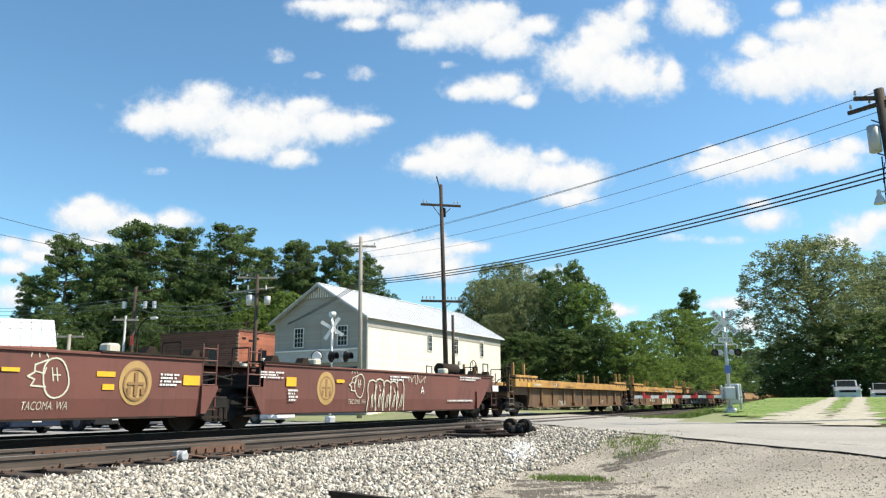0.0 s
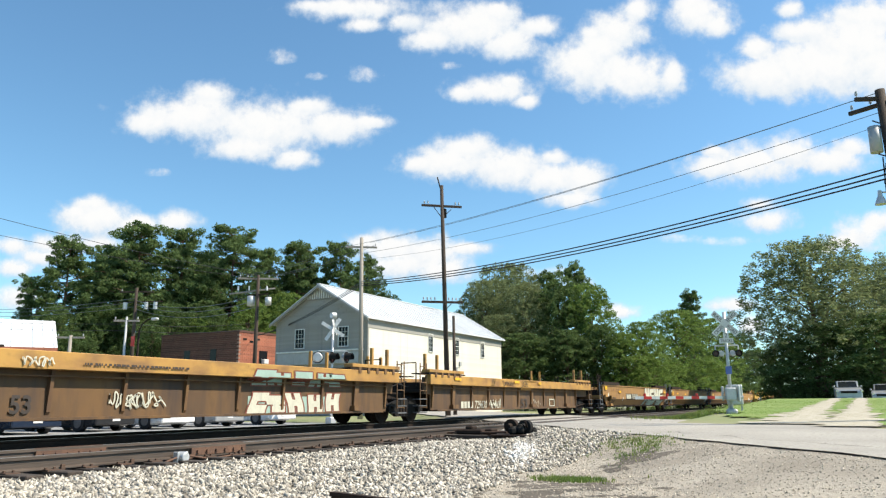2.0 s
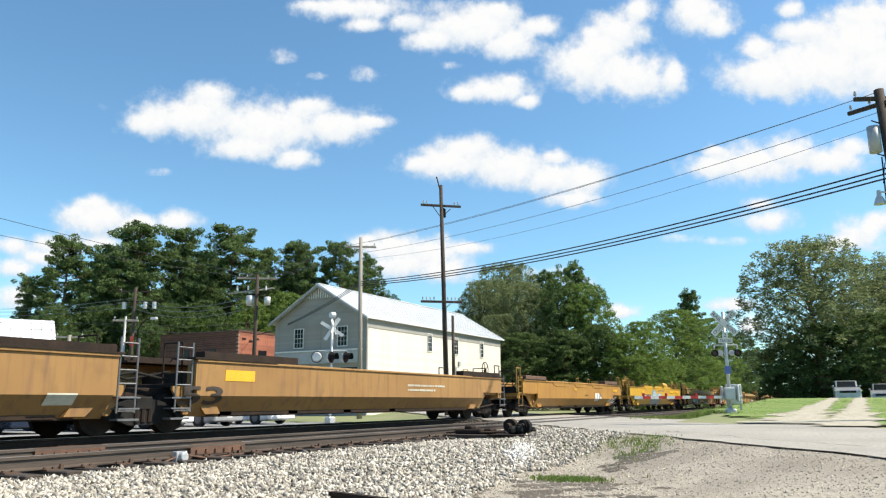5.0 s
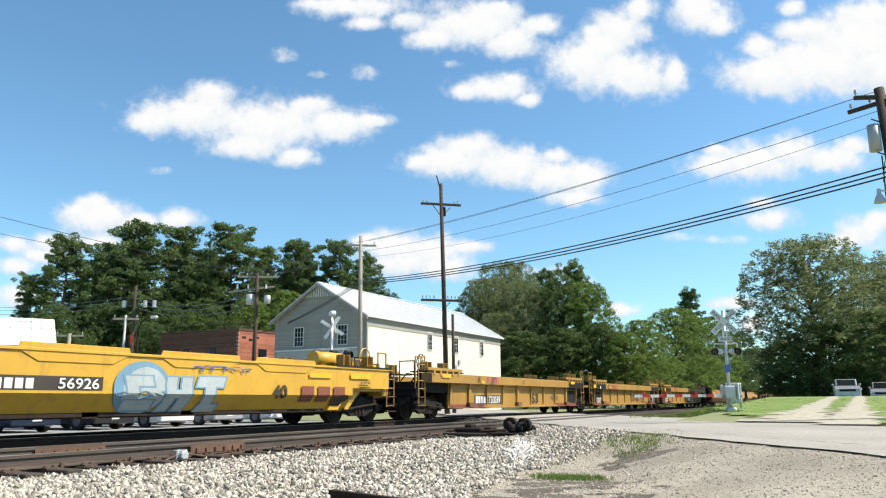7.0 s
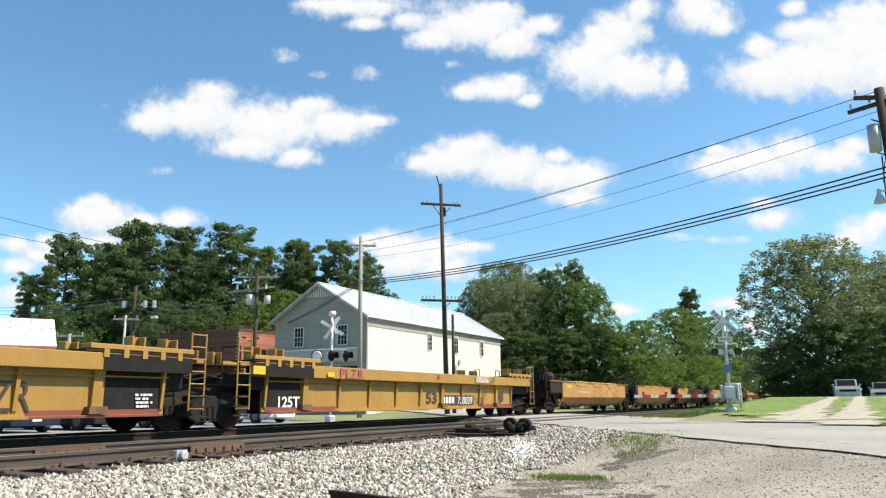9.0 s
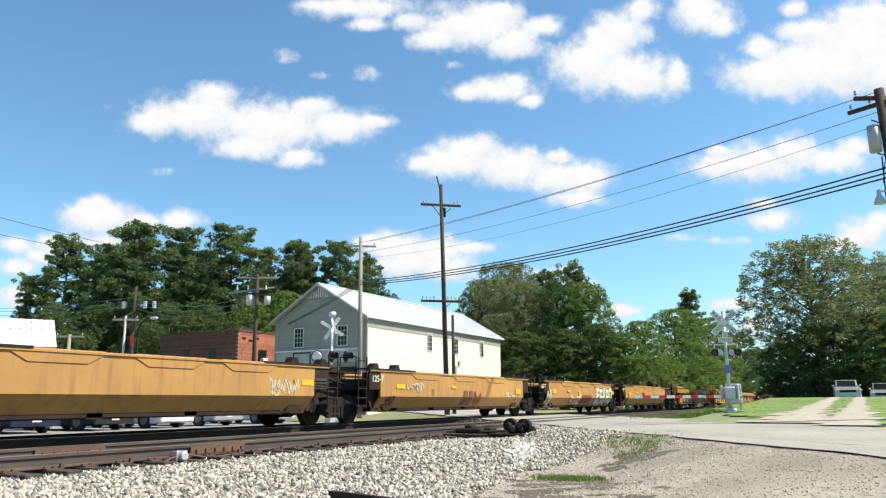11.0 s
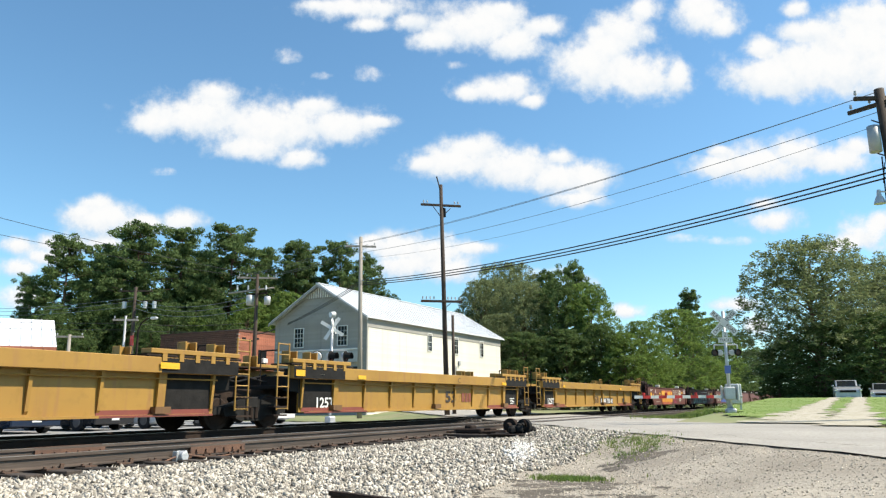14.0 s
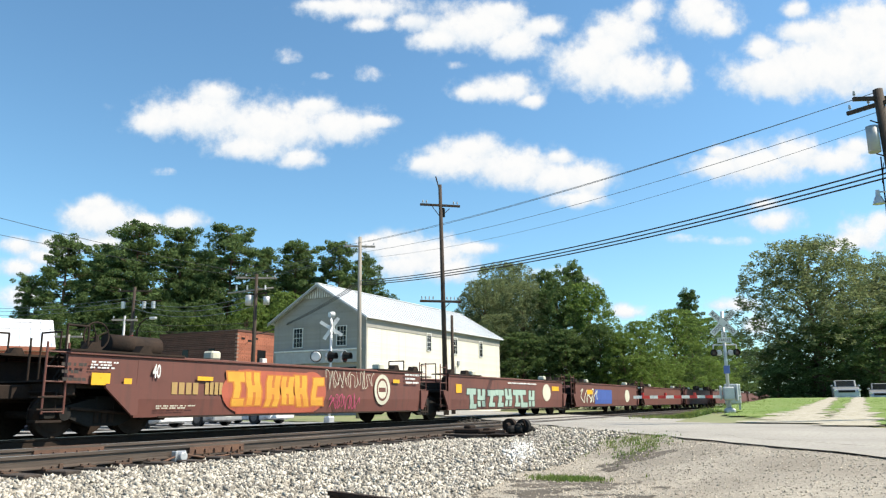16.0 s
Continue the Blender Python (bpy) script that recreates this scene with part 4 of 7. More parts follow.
gx = (BX0 + BX1) / 2
prism(bm, [(gx - 1.75, 9.62), (gx + 1.75, 9.62), (gx, 10.6)], 1, BY0 - 0.06, BY0 - 0.02)
vent = part("gable_vent", bm, M["trim"], house, "white louvred gable vent")
for i in range(13):
    x = gx - 1.5 + i * 0.25
    top = 10.55 - abs(x - gx) * 0.56
    part("louvre", boxes((x - 0.05, x + 0.05, BY0 - 0.10, BY0 - 0.06, 9.55, top)), M["shadeside"], vent)
for wx in (-42.2, -37.5):
    sash(house, Matrix(((1, 0, 0, wx), (0, -1, 0, BY0 + 0.02), (0, 0, 1, 5.42), (0, 0, 0, 1))), 0.95, 1.6, 2)
for wy in (60.85, 66.2, 72.1):
    sash(house, Matrix(((0, 1, 0, BX1 - 0.01), (1, 0, 0, wy), (0, 0, 1, 5.45), (0, 0, 0, 1))), 0.75, 1.6, 1)
part("fascia_sign", boxes((BX0 + 0.5, BX1 - 0.5, BY0 - 0.22, BY0 + 0.0, 3.95, 5.0)), M["grey"], house, "blank pale grey shop fascia", bevel=0.03)
part("fascia_trim", boxes((BX0 + 0.4, BX1 - 0.4, BY0 - 0.3, BY0 + 0.0, 5.0, 5.12)), M["trim"], house)
for i in range(4):
    x = BX0 + 1.7 + i * 2.2
    part("shop_window", boxes((x - 0.9, x + 0.9, BY0 - 0.02, BY0 + 0.03, 0.6, 3.6)), M["glassdark"], house)
part("meter_box", boxes((BX1 - 0.02, BX1 + 0.14, 66.6, 66.95, 4.3, 4.75), (BX1 - 0.02, BX1 + 0.05, 66.1, 66.25, 3.4, 4.2)), M["grey"], house)

# red brick building
BRX, BRY = -56.7, 57.9
brickh = thing("brick_building", pose(0, 0, 0), "flat-roofed red brick building with one window unit", "building")
part("wall", boxes((BRX - 11.9, BRX - 0.02, BRY + 0.02, BRY + 18, -0.4, 8.2)), M["mortar"], brickh)
part("parapet", boxes((BRX - 11.95, BRX + 0.06, BRY - 0.05, BRY + 18, 8.2, 8.42)), M["shadebrick"], brickh, "brick parapet coping")


def brick_course(axis, z, shift):
    bm = bmesh.new()
    u = shift
    wide = 7.7 if axis else 11.9
    while u < wide - 0.1:
        a, b = u, min(u + 0.58, wide)
        if axis:
            box(bm, BRX - 0.02, BRX, BRY + a, BRY + b, z, z + 0.185)
        else:
            box(bm, BRX - b, BRX - a, BRY, BRY + 0.02, z, z + 0.185)
        u += 0.60
    return bm


# Front courses are coloured darker for shade; the side keeps sunlit red.
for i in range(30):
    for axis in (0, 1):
        part("brick_course", brick_course(axis, 2.2 + i * 0.2, 0.0 if i % 2 else 0.3), M["brick"] if axis else M["shadebrick"], brickh)
part("window", boxes((BRX - 0.03, BRX + 0.03, BRY + 3.1, BRY + 4.4, 4.8, 6.4)), M["glassdark"], brickh)
part("air_conditioner", boxes((BRX, BRX + 0.45, BRY + 3.5, BRY + 4.2, 5.0, 5.5)), M["trim"], brickh, "white window air conditioner", bevel=0.03)
for k in (3.2, 7.2):
    part("window", boxes((BRX - k - 0.9, BRX - k, BRY - 0.03, BRY + 0.03, 4.9, 6.5)), M["glassdark"], brickh)
for y, z in ((0.6, 7.4), (1.6, 7.2), (2.6, 7.5)):
    part("anchor_plate", boxes((BRX, BRX + 0.05, BRY + y, BRY + y + 0.5, z, z + 0.2)), M["black"], brickh)
part("lean_to", boxes((BRX - 9, BRX + 3, BRY - 2.5, BRY - 0.05, -0.4, 3.1)), M["trim"], brickh, "white painted lean-to")

# metal shed with a white roof
shed = thing("metal_shed", pose(-47.9, 31.2, 0, 0, 0, 60), "long white metal shed with a bright sloping roof", "building")
part("wall", boxes((-14, 0, 0, 9, -0.4, 4.2)), M["brick"], shed, "red brick shed wall")
part("side_roof", boxes((-15, -1.2, -2.2, -0.02, 3.3, 3.42)), M["tin"], shed, "grey metal canopy")
bm = bmesh.new()
prism(bm, [(-0.5, 4.4), (4.9, 6.75), (4.9, 6.83), (-0.5, 4.5)], 0, -16, 0.4)
rf = part("roof", bm, M["tinwhite"], shed, "white metal roof sheet")
bm = bmesh.new()
prism(bm, [(10.2, 4.4), (4.9, 6.75), (4.9, 6.83), (10.2, 4.5)], 0, -16, 0.4)
part("roof", bm, M["tinwhite"], shed)
seam = mesh_of("roof_seam", boxes((-0.02, 0.02, 0, 5.88, 0, 0.05)), M["tinwhite"])
for i in range(26):
    share("roof_seam", seam, rf, Matrix.Translation((-15.8 + i * 0.64, -0.5, 4.5)) @ Matrix.Rotation(math.atan2(2.33, 5.4), 4, "X"))
part("fascia", boxes((-16, 0.4, -0.56, -0.5, 4.2, 4.48)), M["brick"], shed, "dull red fascia board")


# ---- poles and wires ----
def pin(bm, x, y, z):
    rod(bm, (x, y, z), (x, y, z + 0.10), 0.012, 0.012, 6)
    rod(bm, (x, y, z + 0.08), (x, y, z + 0.20), 0.045, 0.03, 8)


def crossarm(parent, z, half, pins, across, name="crossarm", mat="pole"):
    bm = bmesh.new()
    c, s = across
    v = box(bm, -half, half, -0.05, 0.05, z - 0.06, z + 0.06)
    part_ob = part(name, bm, M[mat], parent, bevel=0.01)
    part_ob.rotation_euler = (0, 0, math.atan2(s, c))
    for p in pins:
        bm = bmesh.new()
        pin(bm, p * c, p * s, z + 0.05)
        part("insulator", bm, M["grey"], parent, "small glass insulator on a pin")
    return part_ob


def utility_pole(x, y, h, r, mat, label, lean=(0, 0), foot=-0.4):
    ob = thing("utility_pole", pose(x, y, 0), label, "utility pole", "utility poles")
    part("pole", rods(((-lean[0], -lean[1], foot), (0, 0, h), r * 1.25, r * 0.8, 12)), mat, ob, smooth=True)
    return ob


p1 = utility_pole(-18.5, 33.41, 12.15, 0.115, M["pole"], "tall dark creosoted pole with two crossarms", (0.0, -0.55))
crossarm(p1, 11.0, 1.1, (-0.95, -0.75, 0.75, 0.95), (0.75, 0.66))
crossarm(p1, 5.8, 1.1, (-1.0, -0.8, -0.6, -0.4, 0.35, 0.55, 0.75, 1.0), (0.75, 0.66))
part("spike", rods(((0, -0.1, 11.9), (-0.08, -0.32, 12.55), 0.035)), M["pole"], p1)
part("bracket", boxes((-0.12, 0.12, 0.15, 0.36, 10.4, 10.9)), M["black"], p1, bevel=0.03)
part("brace", rods(((0, 0.1, 10.4), (0.2, 0.7, 10.95), 0.02), ((0, -0.1, 10.4), (-0.2, -0.7, 10.95), 0.02), ((0, 0.1, 5.3), (0.2, 0.6, 5.75), 0.02)), M["steel"], p1)
p2 = utility_pole(-19.74, 36.96, 5.5, 0.095, M["pole"], "short dark pole stub standing beside the tall pole", (0, -0.1))
p3 = utility_pole(-27.27, 38.43, 11.25, 0.135, M["polegrey"], "grey weathered pole before the white building", (0.0, -0.15))
crossarm(p3, 10.62, 1.0, (-0.9, 0.9), (0.8, 0.6), mat="polegrey")
p4 = utility_pole(-34.83, 37.09, 9.25, 0.13, M["pole"], "pole carrying two grey transformer cans")
crossarm(p4, 9.0, 1.35, (-1.2, -0.7, 0.7, 1.2), (0.8, 0.6), mat="polegrey")
for dx, sz in ((-0.45, 0.26), (0.75, 0.21)):
    part("transformer_can", rods(((dx, 0.3 * dx, 7.15), (dx, 0.3 * dx, 7.15 + sz * 2.6), sz, sz, 14)), M["alu"], p4, "grey transformer can", smooth=True)
part("bracket", boxes((-0.9, 0.9, -0.04, 0.04, 7.85, 7.95)), M["steel"], p4)
part("lower_arm", rods(((0.9, 0.7, 8.35), (-1.6, -1.0, 7.95), 0.06)), M["polegrey"], p4, "tilted grey lower arm")
for k in (-1.1, -0.5, 0.5):
    part("insulator", rods(((k, 0.65 * k, 8.2), (k, 0.65 * k, 8.5), 0.07, 0.05, 8)), M["trim"], p4, "white porcelain insulator")
p5 = utility_pole(-59.0, 46.5, 11.6, 0.17, M["pole"], "dark pole with transformers before the pines")
crossarm(p5, 11.2, 1.6, (-1.4, 1.4), (0.85, 0.5))
for dx in (-0.9, 0.9, 1.7):
    part("transformer_can", rods(((dx, 0.5 * dx, 9.55), (dx, 0.5 * dx, 10.2), 0.19, 0.19, 12)), M["alu"], p5)
part("bracket", rods(((-1.6, -0.8, 10.25), (2.3, 1.15, 10.25), 0.05)), M["steel"], p5)
p6 = utility_pole(-38.73, 29.96, 5.95, 0.08, M["grey"], "pale service pole with a short crossarm")
crossarm(p6, 5.7, 0.75, (-0.65, 0.65), (0.8, 0.6), mat="polegrey")
p7 = utility_pole(-46.2, 31.45, 5.3, 0.13, M["polegrey"], "pale short pole with a crossarm by the shed")
crossarm(p7, 5.15, 0.9, (-0.8, 0.8), (0.8, 0.6), mat="polegrey")
p8 = utility_pole(1.54, 24.33, 9.7, 0.17, M["pole"], "dark roadside pole with a transformer and lamp", (-0.35, 0.0))
crossarm(p8, 9.25, 0.95, (-0.85, -0.3, 0.3, 0.85), (0.9, -0.43))
crossarm(p8, 9.42, 0.75, (-0.7, 0.7), (0.9, 0.43))
part("transformer_can", rods(((-0.28, -0.1, 7.75), (-0.28, -0.1, 8.55), 0.17, 0.17, 14)), M["grey"], p8, "grey transformer can", smooth=True)
part("bracket", rods(((0, 0, 7.6), (-0.25, -0.1, 7.7), 0.02), ((0, 0, 8.6), (-0.3, -0.1, 8.75), 0.02)), M["steel"], p8)
part("conduit", rods(((-0.2, -0.05, 5.5), (-0.15, -0.05, 7.6), 0.02), ((-0.2, -0.05, 6.8), (-0.1, -0.1, 7.4), 0.012)), M["black"], p8)
lamp = part("lamp_arm", rods(((0.1, 0, 6.5), (-0.35, -0.1, 6.55), 0.025)), M["alu"], p8)
part("lamp_head", rods(((-0.35, -0.1, 6.4), (-0.35, -0.1, 6.6), 0.07, 0.05, 10), ((-0.35, -0.1, 6.18), (-0.35, -0.1, 6.4), 0.17, 0.09, 14)), M["alu"], p8, "bell-shaped yard lamp")
street = thing("street_lamp", pose(-38.0, 30.35, 0), "curved-arm street lamp with a pale head", "street lamp")
part("pole", rods(((0, 0, -0.4), (0, 0, 5.1), 0.08, 0.06)), M["steel"], street)
part("arm", rods(((0, 0, 5.1), (0.12, 0.1, 5.5), 0.04), ((0.12, 0.1, 5.5), (0.4, 0.2, 5.75), 0.04), ((0.4, 0.2, 5.75), (0.75, 0.3, 5.82), 0.035)), M["steel"], street)
part("lamp_head", boxes((0.7, 1.2, 0.2, 0.45, 5.70, 5.86)), M["alu"], street, bevel=0.05)
part("sign_panel", boxes((0.28, 0.58, 0.2, 0.24, 4.15, 4.75)), M["red"], p6, "small red sign panel")


def wire(a, b, sag, r, mat, label="overhead cable between poles"):
    a, b = Vector(a), Vector(b)
    cu = bpy.data.curves.new("power_line", "CURVE")
    cu.dimensions, cu.bevel_depth, cu.bevel_resolution = "3D", r, 1
    sp = cu.splines.new("POLY")
    n = 28
    sp.points.add(n)
    for i in range(n + 1):
        t = i / n
        p = a.lerp(b, t)
        sp.points[i].co = (p.x, p.y, p.z - 4 * sag * t * (1 - t), 1)
    cu.materials.append(mat)
    return tagged(new("power_line", cu), label, "power line", "overhead lines")


for z0, z1 in ((7.28, 8.33), (7.12, 8.2), (6.98, 8.08)):
    wire((1.5, 24.4, z0), (-27.3, 38.45, z1), 0.55, 0.026, M["wire"], "thick black bundled cable over the road")
    wire((-27.3, 38.45, z1), (-56.7, 58.5 + z1 * 0.2, 7.1 + 0.1 * z1), 0.5, 0.022, M["wire"], "black service cable sagging to the brick building")
for x0, y0, z0, x1, z1 in ((1.0, 24.1, 9.45, -27.9, 10.82), (1.5, 24.3, 9.62, -26.6, 10.85)):
    wire((x0, y0, z0), (x1, 38.4, z1), 0.35, 0.011, M["wirethin"], "thin grey overhead wire between poles")
wire((1.5, 24.3, 9.0), (-27.2, 38.4, 10.2), 0.5, 0.010, M["wirethin"], "thin grey overhead wire between poles")
wire((1.25, 24.3, 8.55), (-27.2, 38.4, 9.8), 0.7, 0.007, M["wirethin"], "thin grey overhead wire between poles")
for dx in (-1.1, -0.6, 0.6, 1.1):
    wire((-34.83 + dx * 0.8, 37.09 + dx * 0.6, 9.2), (-27.3 + dx * 0.6, 38.4 + dx * 0.5, 10.75), 0.25, 0.010, M["wirethin"], "thin grey overhead wire between poles")
for dz in (0, -0.35, -0.8):
    wire((-34.83, 37.09, 7.9 + dz), (-59.0, 46.5, 10.4 + dz), 0.8, 0.020, M["wirethin"], "thin grey overhead wire between poles")
    wire((-59.0, 46.5, 10.6 + dz), (-120, 52, 15.5 + dz), 1.2, 0.022, M["wirethin"], "thin grey overhead wire between poles")
wire((-34.83, 37.09, 9.2), (-50, 12, 14.5), 0.6, 0.016, M["wire"])
wire((-34.9, 37.0, 9.0), (-50, 12, 12.8), 0.6, 0.014, M["wire"])
for z in (5.5, 5.1):
    wire((-38.73, 29.96, z), (-70, 22, z + 2.2), 0.3, 0.014, M["wire"])
    wire((-38.73, 29.96, z), (-34.83, 37.09, z + 0.5), 0.2, 0.014, M["wire"])


# ---- crossing signals ----
def lamp_unit(parent, at, size):
    fl = new("flasher")
    fl.parent = parent
    fl.matrix_basis = at
    part("background", rods(((0, 0.02, 0), (0, 0.05, 0), size * 0.9, size * 0.9, 20)), M["black"], fl)
    part("lens", rods(((0, -0.03, 0), (0, 0.02, 0), size * 0.6, size * 0.6, 16)), M["lens"], fl)
    bm = bmesh.new()
    for i in range(9):
        a0, a1 = math.pi * (i / 9 * 1.3 - 0.15), math.pi * ((i + 1) / 9 * 1.3 - 0.15)
        q = [bm.verts.new((r * math.cos(a), y, r * math.sin(a))) for r, y, a in
             ((size * 0.7, 0.02, a0), (size * 0.7, 0.02, a1), (size * 0.65, -0.28, a1), (size * 0.65, -0.28, a0))]
        bm.faces.new(q)
    part("hood", bm, M["black"], fl)
    part("housing", rods(((0, 0.05, 0), (0, 0.22, 0), size * 0.80, size * 0.62, 18)), M["alu"], fl, smooth=True)
    return fl


def crossing_signal(at, turn, tall, label, gate, zf=2.45, reach=0.42, size=0.19, yaw=0.0, tilt=(45, -45)):
    ob = thing("crossing_signal", pose(*at, 0, 0, turn), label, "crossing signal", "crossing signals")
    part("mast", rods(((0, 0, 0), (0, 0, tall), 0.065, 0.06, 14)), M["alu"], ob, smooth=True)
    part("base", boxes((-0.2, 0.2, -0.2, 0.2, -0.1, 0.35)), M["alu"], ob, bevel=0.06)
    zc = tall - 0.45
    for s in (-1, 1):
        bm = boxes((-0.61, 0.61, -0.10 - 0.02 * (s > 0), -0.08 - 0.02 * (s > 0), -0.115 if gate else -0.08, 0.115 if gate else 0.08))
        b = part("crossbuck_blade", bm, M["white"], ob, "white crossbuck blade")
        b.matrix_basis = pose(0, 0, zc, 0, 0, yaw) @ pose(0, 0, 0, 0, tilt[0] if s > 0 else tilt[1], 0)
        for k, word in () if not gate else ((-0.34, "RAIL" if s > 0 else "CROSS"), (0.34, "ROAD" if s > 0 else "ING")):
            lettering("lettering", word, 0.13, 0.42, Matrix.Translation((k, -0.103 - 0.02 * (s > 0), 0)) @ Matrix.Rotation(radians(90), 4, "X"), M["ink"], b)
    if gate:
        tr = part("track_sign", boxes((-0.26, 0.26, -0.10, -0.08, tall - 1.22, tall - 1.02), (-0.10, 0.10, -0.10, -0.08, tall - 1.02, tall - 0.80)), M["white"], ob)
        lettering("lettering", "TRACKS", 0.11, 0.42, Matrix.Translation((0, -0.103, tall - 1.12)) @ Matrix.Rotation(radians(90), 4, "X"), M["ink"], tr)
        lettering("lettering", "2", 0.16, 0.09, Matrix.Translation((0, -0.103, tall - 0.91)) @ Matrix.Rotation(radians(90), 4, "X"), M["ink"], tr)
    arm_ob = part("flasher_arm", rods(((-reach, 0, zf + 0.30), (reach, 0, zf + 0.30), 0.03), ((-reach, 0, zf + 0.3), (-reach, 0, zf), 0.025), ((reach, 0, zf + 0.3), (reach, 0, zf), 0.025)), M["alu"], ob)
    arm_ob.matrix_basis = pose(0, 0, 0, 0, 0, yaw)
    if gate:
        for sx in (-reach, reach):
            lamp_unit(ob, pose(sx, -0.12, zf), size)
            lamp_unit(ob, pose(sx * 0.5, 0.16, zf, 0, 0, 180), size)
    else:
        for k, turned in ((-0.68, 180), (0.02, 58), (0.70, 62)):
            lamp_unit(ob, pose(0, 0, 0, 0, 0, yaw) @ pose(k, -0.14, zf, 0, 0, turned), size)
        for k in (-1, 1):
            b = part("crossbuck_blade", boxes((-0.45, 0.45, -0.10, -0.085, -0.09, 0.09)), M["white"], ob, "white crossbuck blade")
            b.matrix_basis = pose(0, 0, zc + 0.12, 0, 0, yaw + 68) @ pose(0, 0, 0, 0, 45 * k, 0)
    if not gate:
        part("bell", rods(((0, 0, tall), (0, 0, tall + 0.10), 0.05), ((0, -0.1, tall + 0.22), (0, 0.12, tall + 0.22), 0.17, 0.13, 16)), M["alu"], ob, "grey warning bell")
    else:
        part("blue_notice", boxes((-0.11, 0.11, -0.09, -0.07, 1.65, 1.95)), M["signblue"], ob, "small blue notice plate")
        mech = part("gate_mechanism", boxes((-0.2, 0.2, -0.22, 0.22, 0.65, 1.15)), M["alu"], ob, bevel=0.05)
        part("counterweight", boxes((0.24, 0.34, -0.2, 0.2, 0.6, 1.25)), M["alu"], ob, bevel=0.04)
        part("counterweight", boxes((-0.32, -0.25, -0.18, 0.18, 0.65, 1.2)), M["alu"], ob, bevel=0.04)
        part("pivot", rods(((-0.45, 0, 0.78), (0.45, 0, 0.78), 0.06)), M["alu"], ob)
    return ob


crossing_signal((-21.6, 28.2, -0.32), 164, 4.55 + 0.32, "silver crossing signal with bell and black flashers", False, 3.09, 0.72, 0.30, 37.5 - 164, (31, -57))
sigA = crossing_signal((-4.25, 30.42, -0.02), 14, 4.05, "silver crossing signal with lowered gate arm", True, 2.45, 0.42, 0.15)
# lowered gate arm, striped
garm = thing("gate_arm", pose(-4.25, 30.42, 0.76, 0, 0, 218.5), "lowered gate arm with red and white stripes", "gate arm")
for i in range(11):
    part("stripe", boxes((0.35 + i * 0.32, 0.67 + i * 0.32, -0.02, 0.02, -0.055, 0.055)), M["red"] if i % 2 else M["white"], garm)
for i in (2.6, 3.5, 1.4):
    part("arm_lamp", rods(((i, 0, 0.05), (i, 0, 0.16), 0.05)), M["red"], garm, "red gate lamp")
box_case = thing("signal_case", pose(-4.35, 32.2, 0.02, 0, 0, 10), "silver metal signal equipment case on posts", "equipment case")
part("cabinet", boxes((-0.3, 0.3, -0.25, 0.25, 0.45, 1.25)), M["alu"], box_case, bevel=0.03)
part("cabinet_door", boxes((-0.25, 0.25, -0.275, -0.25, 0.5, 1.2)), M["alu"], box_case)
part("leg", boxes((-0.28, -0.2, -0.05, 0.05, -0.2, 0.45), (0.2, 0.28, -0.05, 0.05, -0.2, 0.45)), M["alu"], box_case)


# ---- parked vehicles: nose along +Y of their own space ----
def vehicle(at, paint, label, tallness=1.0, suv=False):
    ob = thing("parked_car", at, label, "car", "parked cars")
    h = 0.22 * (tallness - 1) + (0.18 if suv else 0)
    pts = [(-2.25, 0.35), (-2.3, 0.75 + h), (-2.2, 0.95 + h), (-1.0, 1.02 + h), (1.0, 0.98 + h), (2.05, 0.84 + h), (2.25, 0.66 + h), (2.28, 0.30), (1.85, 0.17), (-1.9, 0.17)]
    bm = bmesh.new()
    prism(bm, pts, 0, -0.88, 0.88)
    part("body", bm, paint, ob, bevel=0.07)
    bk = -2.15 if suv else -1.55
    cab = [(bk, 0.98 + h), (bk + 0.25, 1.50 + h), (0.15, 1.50 + h), (1.0, 0.99 + h)]
    bm = bmesh.new()
    prism(bm, cab, 0, -0.74, 0.74)
    part("cabin", bm, paint, ob, bevel=0.05)
    bm = bmesh.new()
    prism(bm, [(0.20, 1.44 + h), (0.95, 1.02 + h), (0.975, 1.035 + h), (0.225, 1.455 + h)], 0, -0.62, 0.62)
    part("windscreen", bm, M["glassdark"], ob)
    for s in (-1, 1):
        bm = bmesh.new()
        prism(bm, [(bk + 0.35, 1.42 + h), (0.08, 1.42 + h), (0.62, 1.06 + h), (bk + 0.12, 1.06 + h)], 0, s * 0.735, s * 0.75)
        part("side_window", bm, M["glassdark"], ob)
        part("headlight", boxes((s * 0.80 - 0.14, s * 0.80 + 0.06, 2.12, 2.26, 0.64 + h, 0.80 + h)), M["chrome"], ob, "clear headlight", bevel=0.03)
        part("mirror", boxes((s * 0.92 - 0.08, s * 0.92 + 0.08, 0.62, 0.74, 1.0 + h, 1.14 + h)), paint, ob, bevel=0.03)
        for y in (-1.4, 1.42):
            w = part("wheel", rods(((s * 0.70, y, 0.33), (s * 0.90, y, 0.33), 0.33, 0.33, 20)), M["tyre"], ob)
            part("rim", rods(((s * 0.89, y, 0.33), (s * 0.912, y, 0.33), 0.21, 0.19, 14)), M["rimgrey"], w, "alloy rim")
    part("grille", boxes((-0.55, 0.55, 2.2, 2.30, 0.55 + h, 0.72 + h)), M["black"], ob)
    part("bumper", boxes((-0.86, 0.86, 2.2, 2.36, 0.24, 0.52)), paint, ob, bevel=0.04)
    part("number_plate", boxes((-0.16, 0.16, 2.36, 2.372, 0.38, 0.50)), M["white"], ob)
    return ob


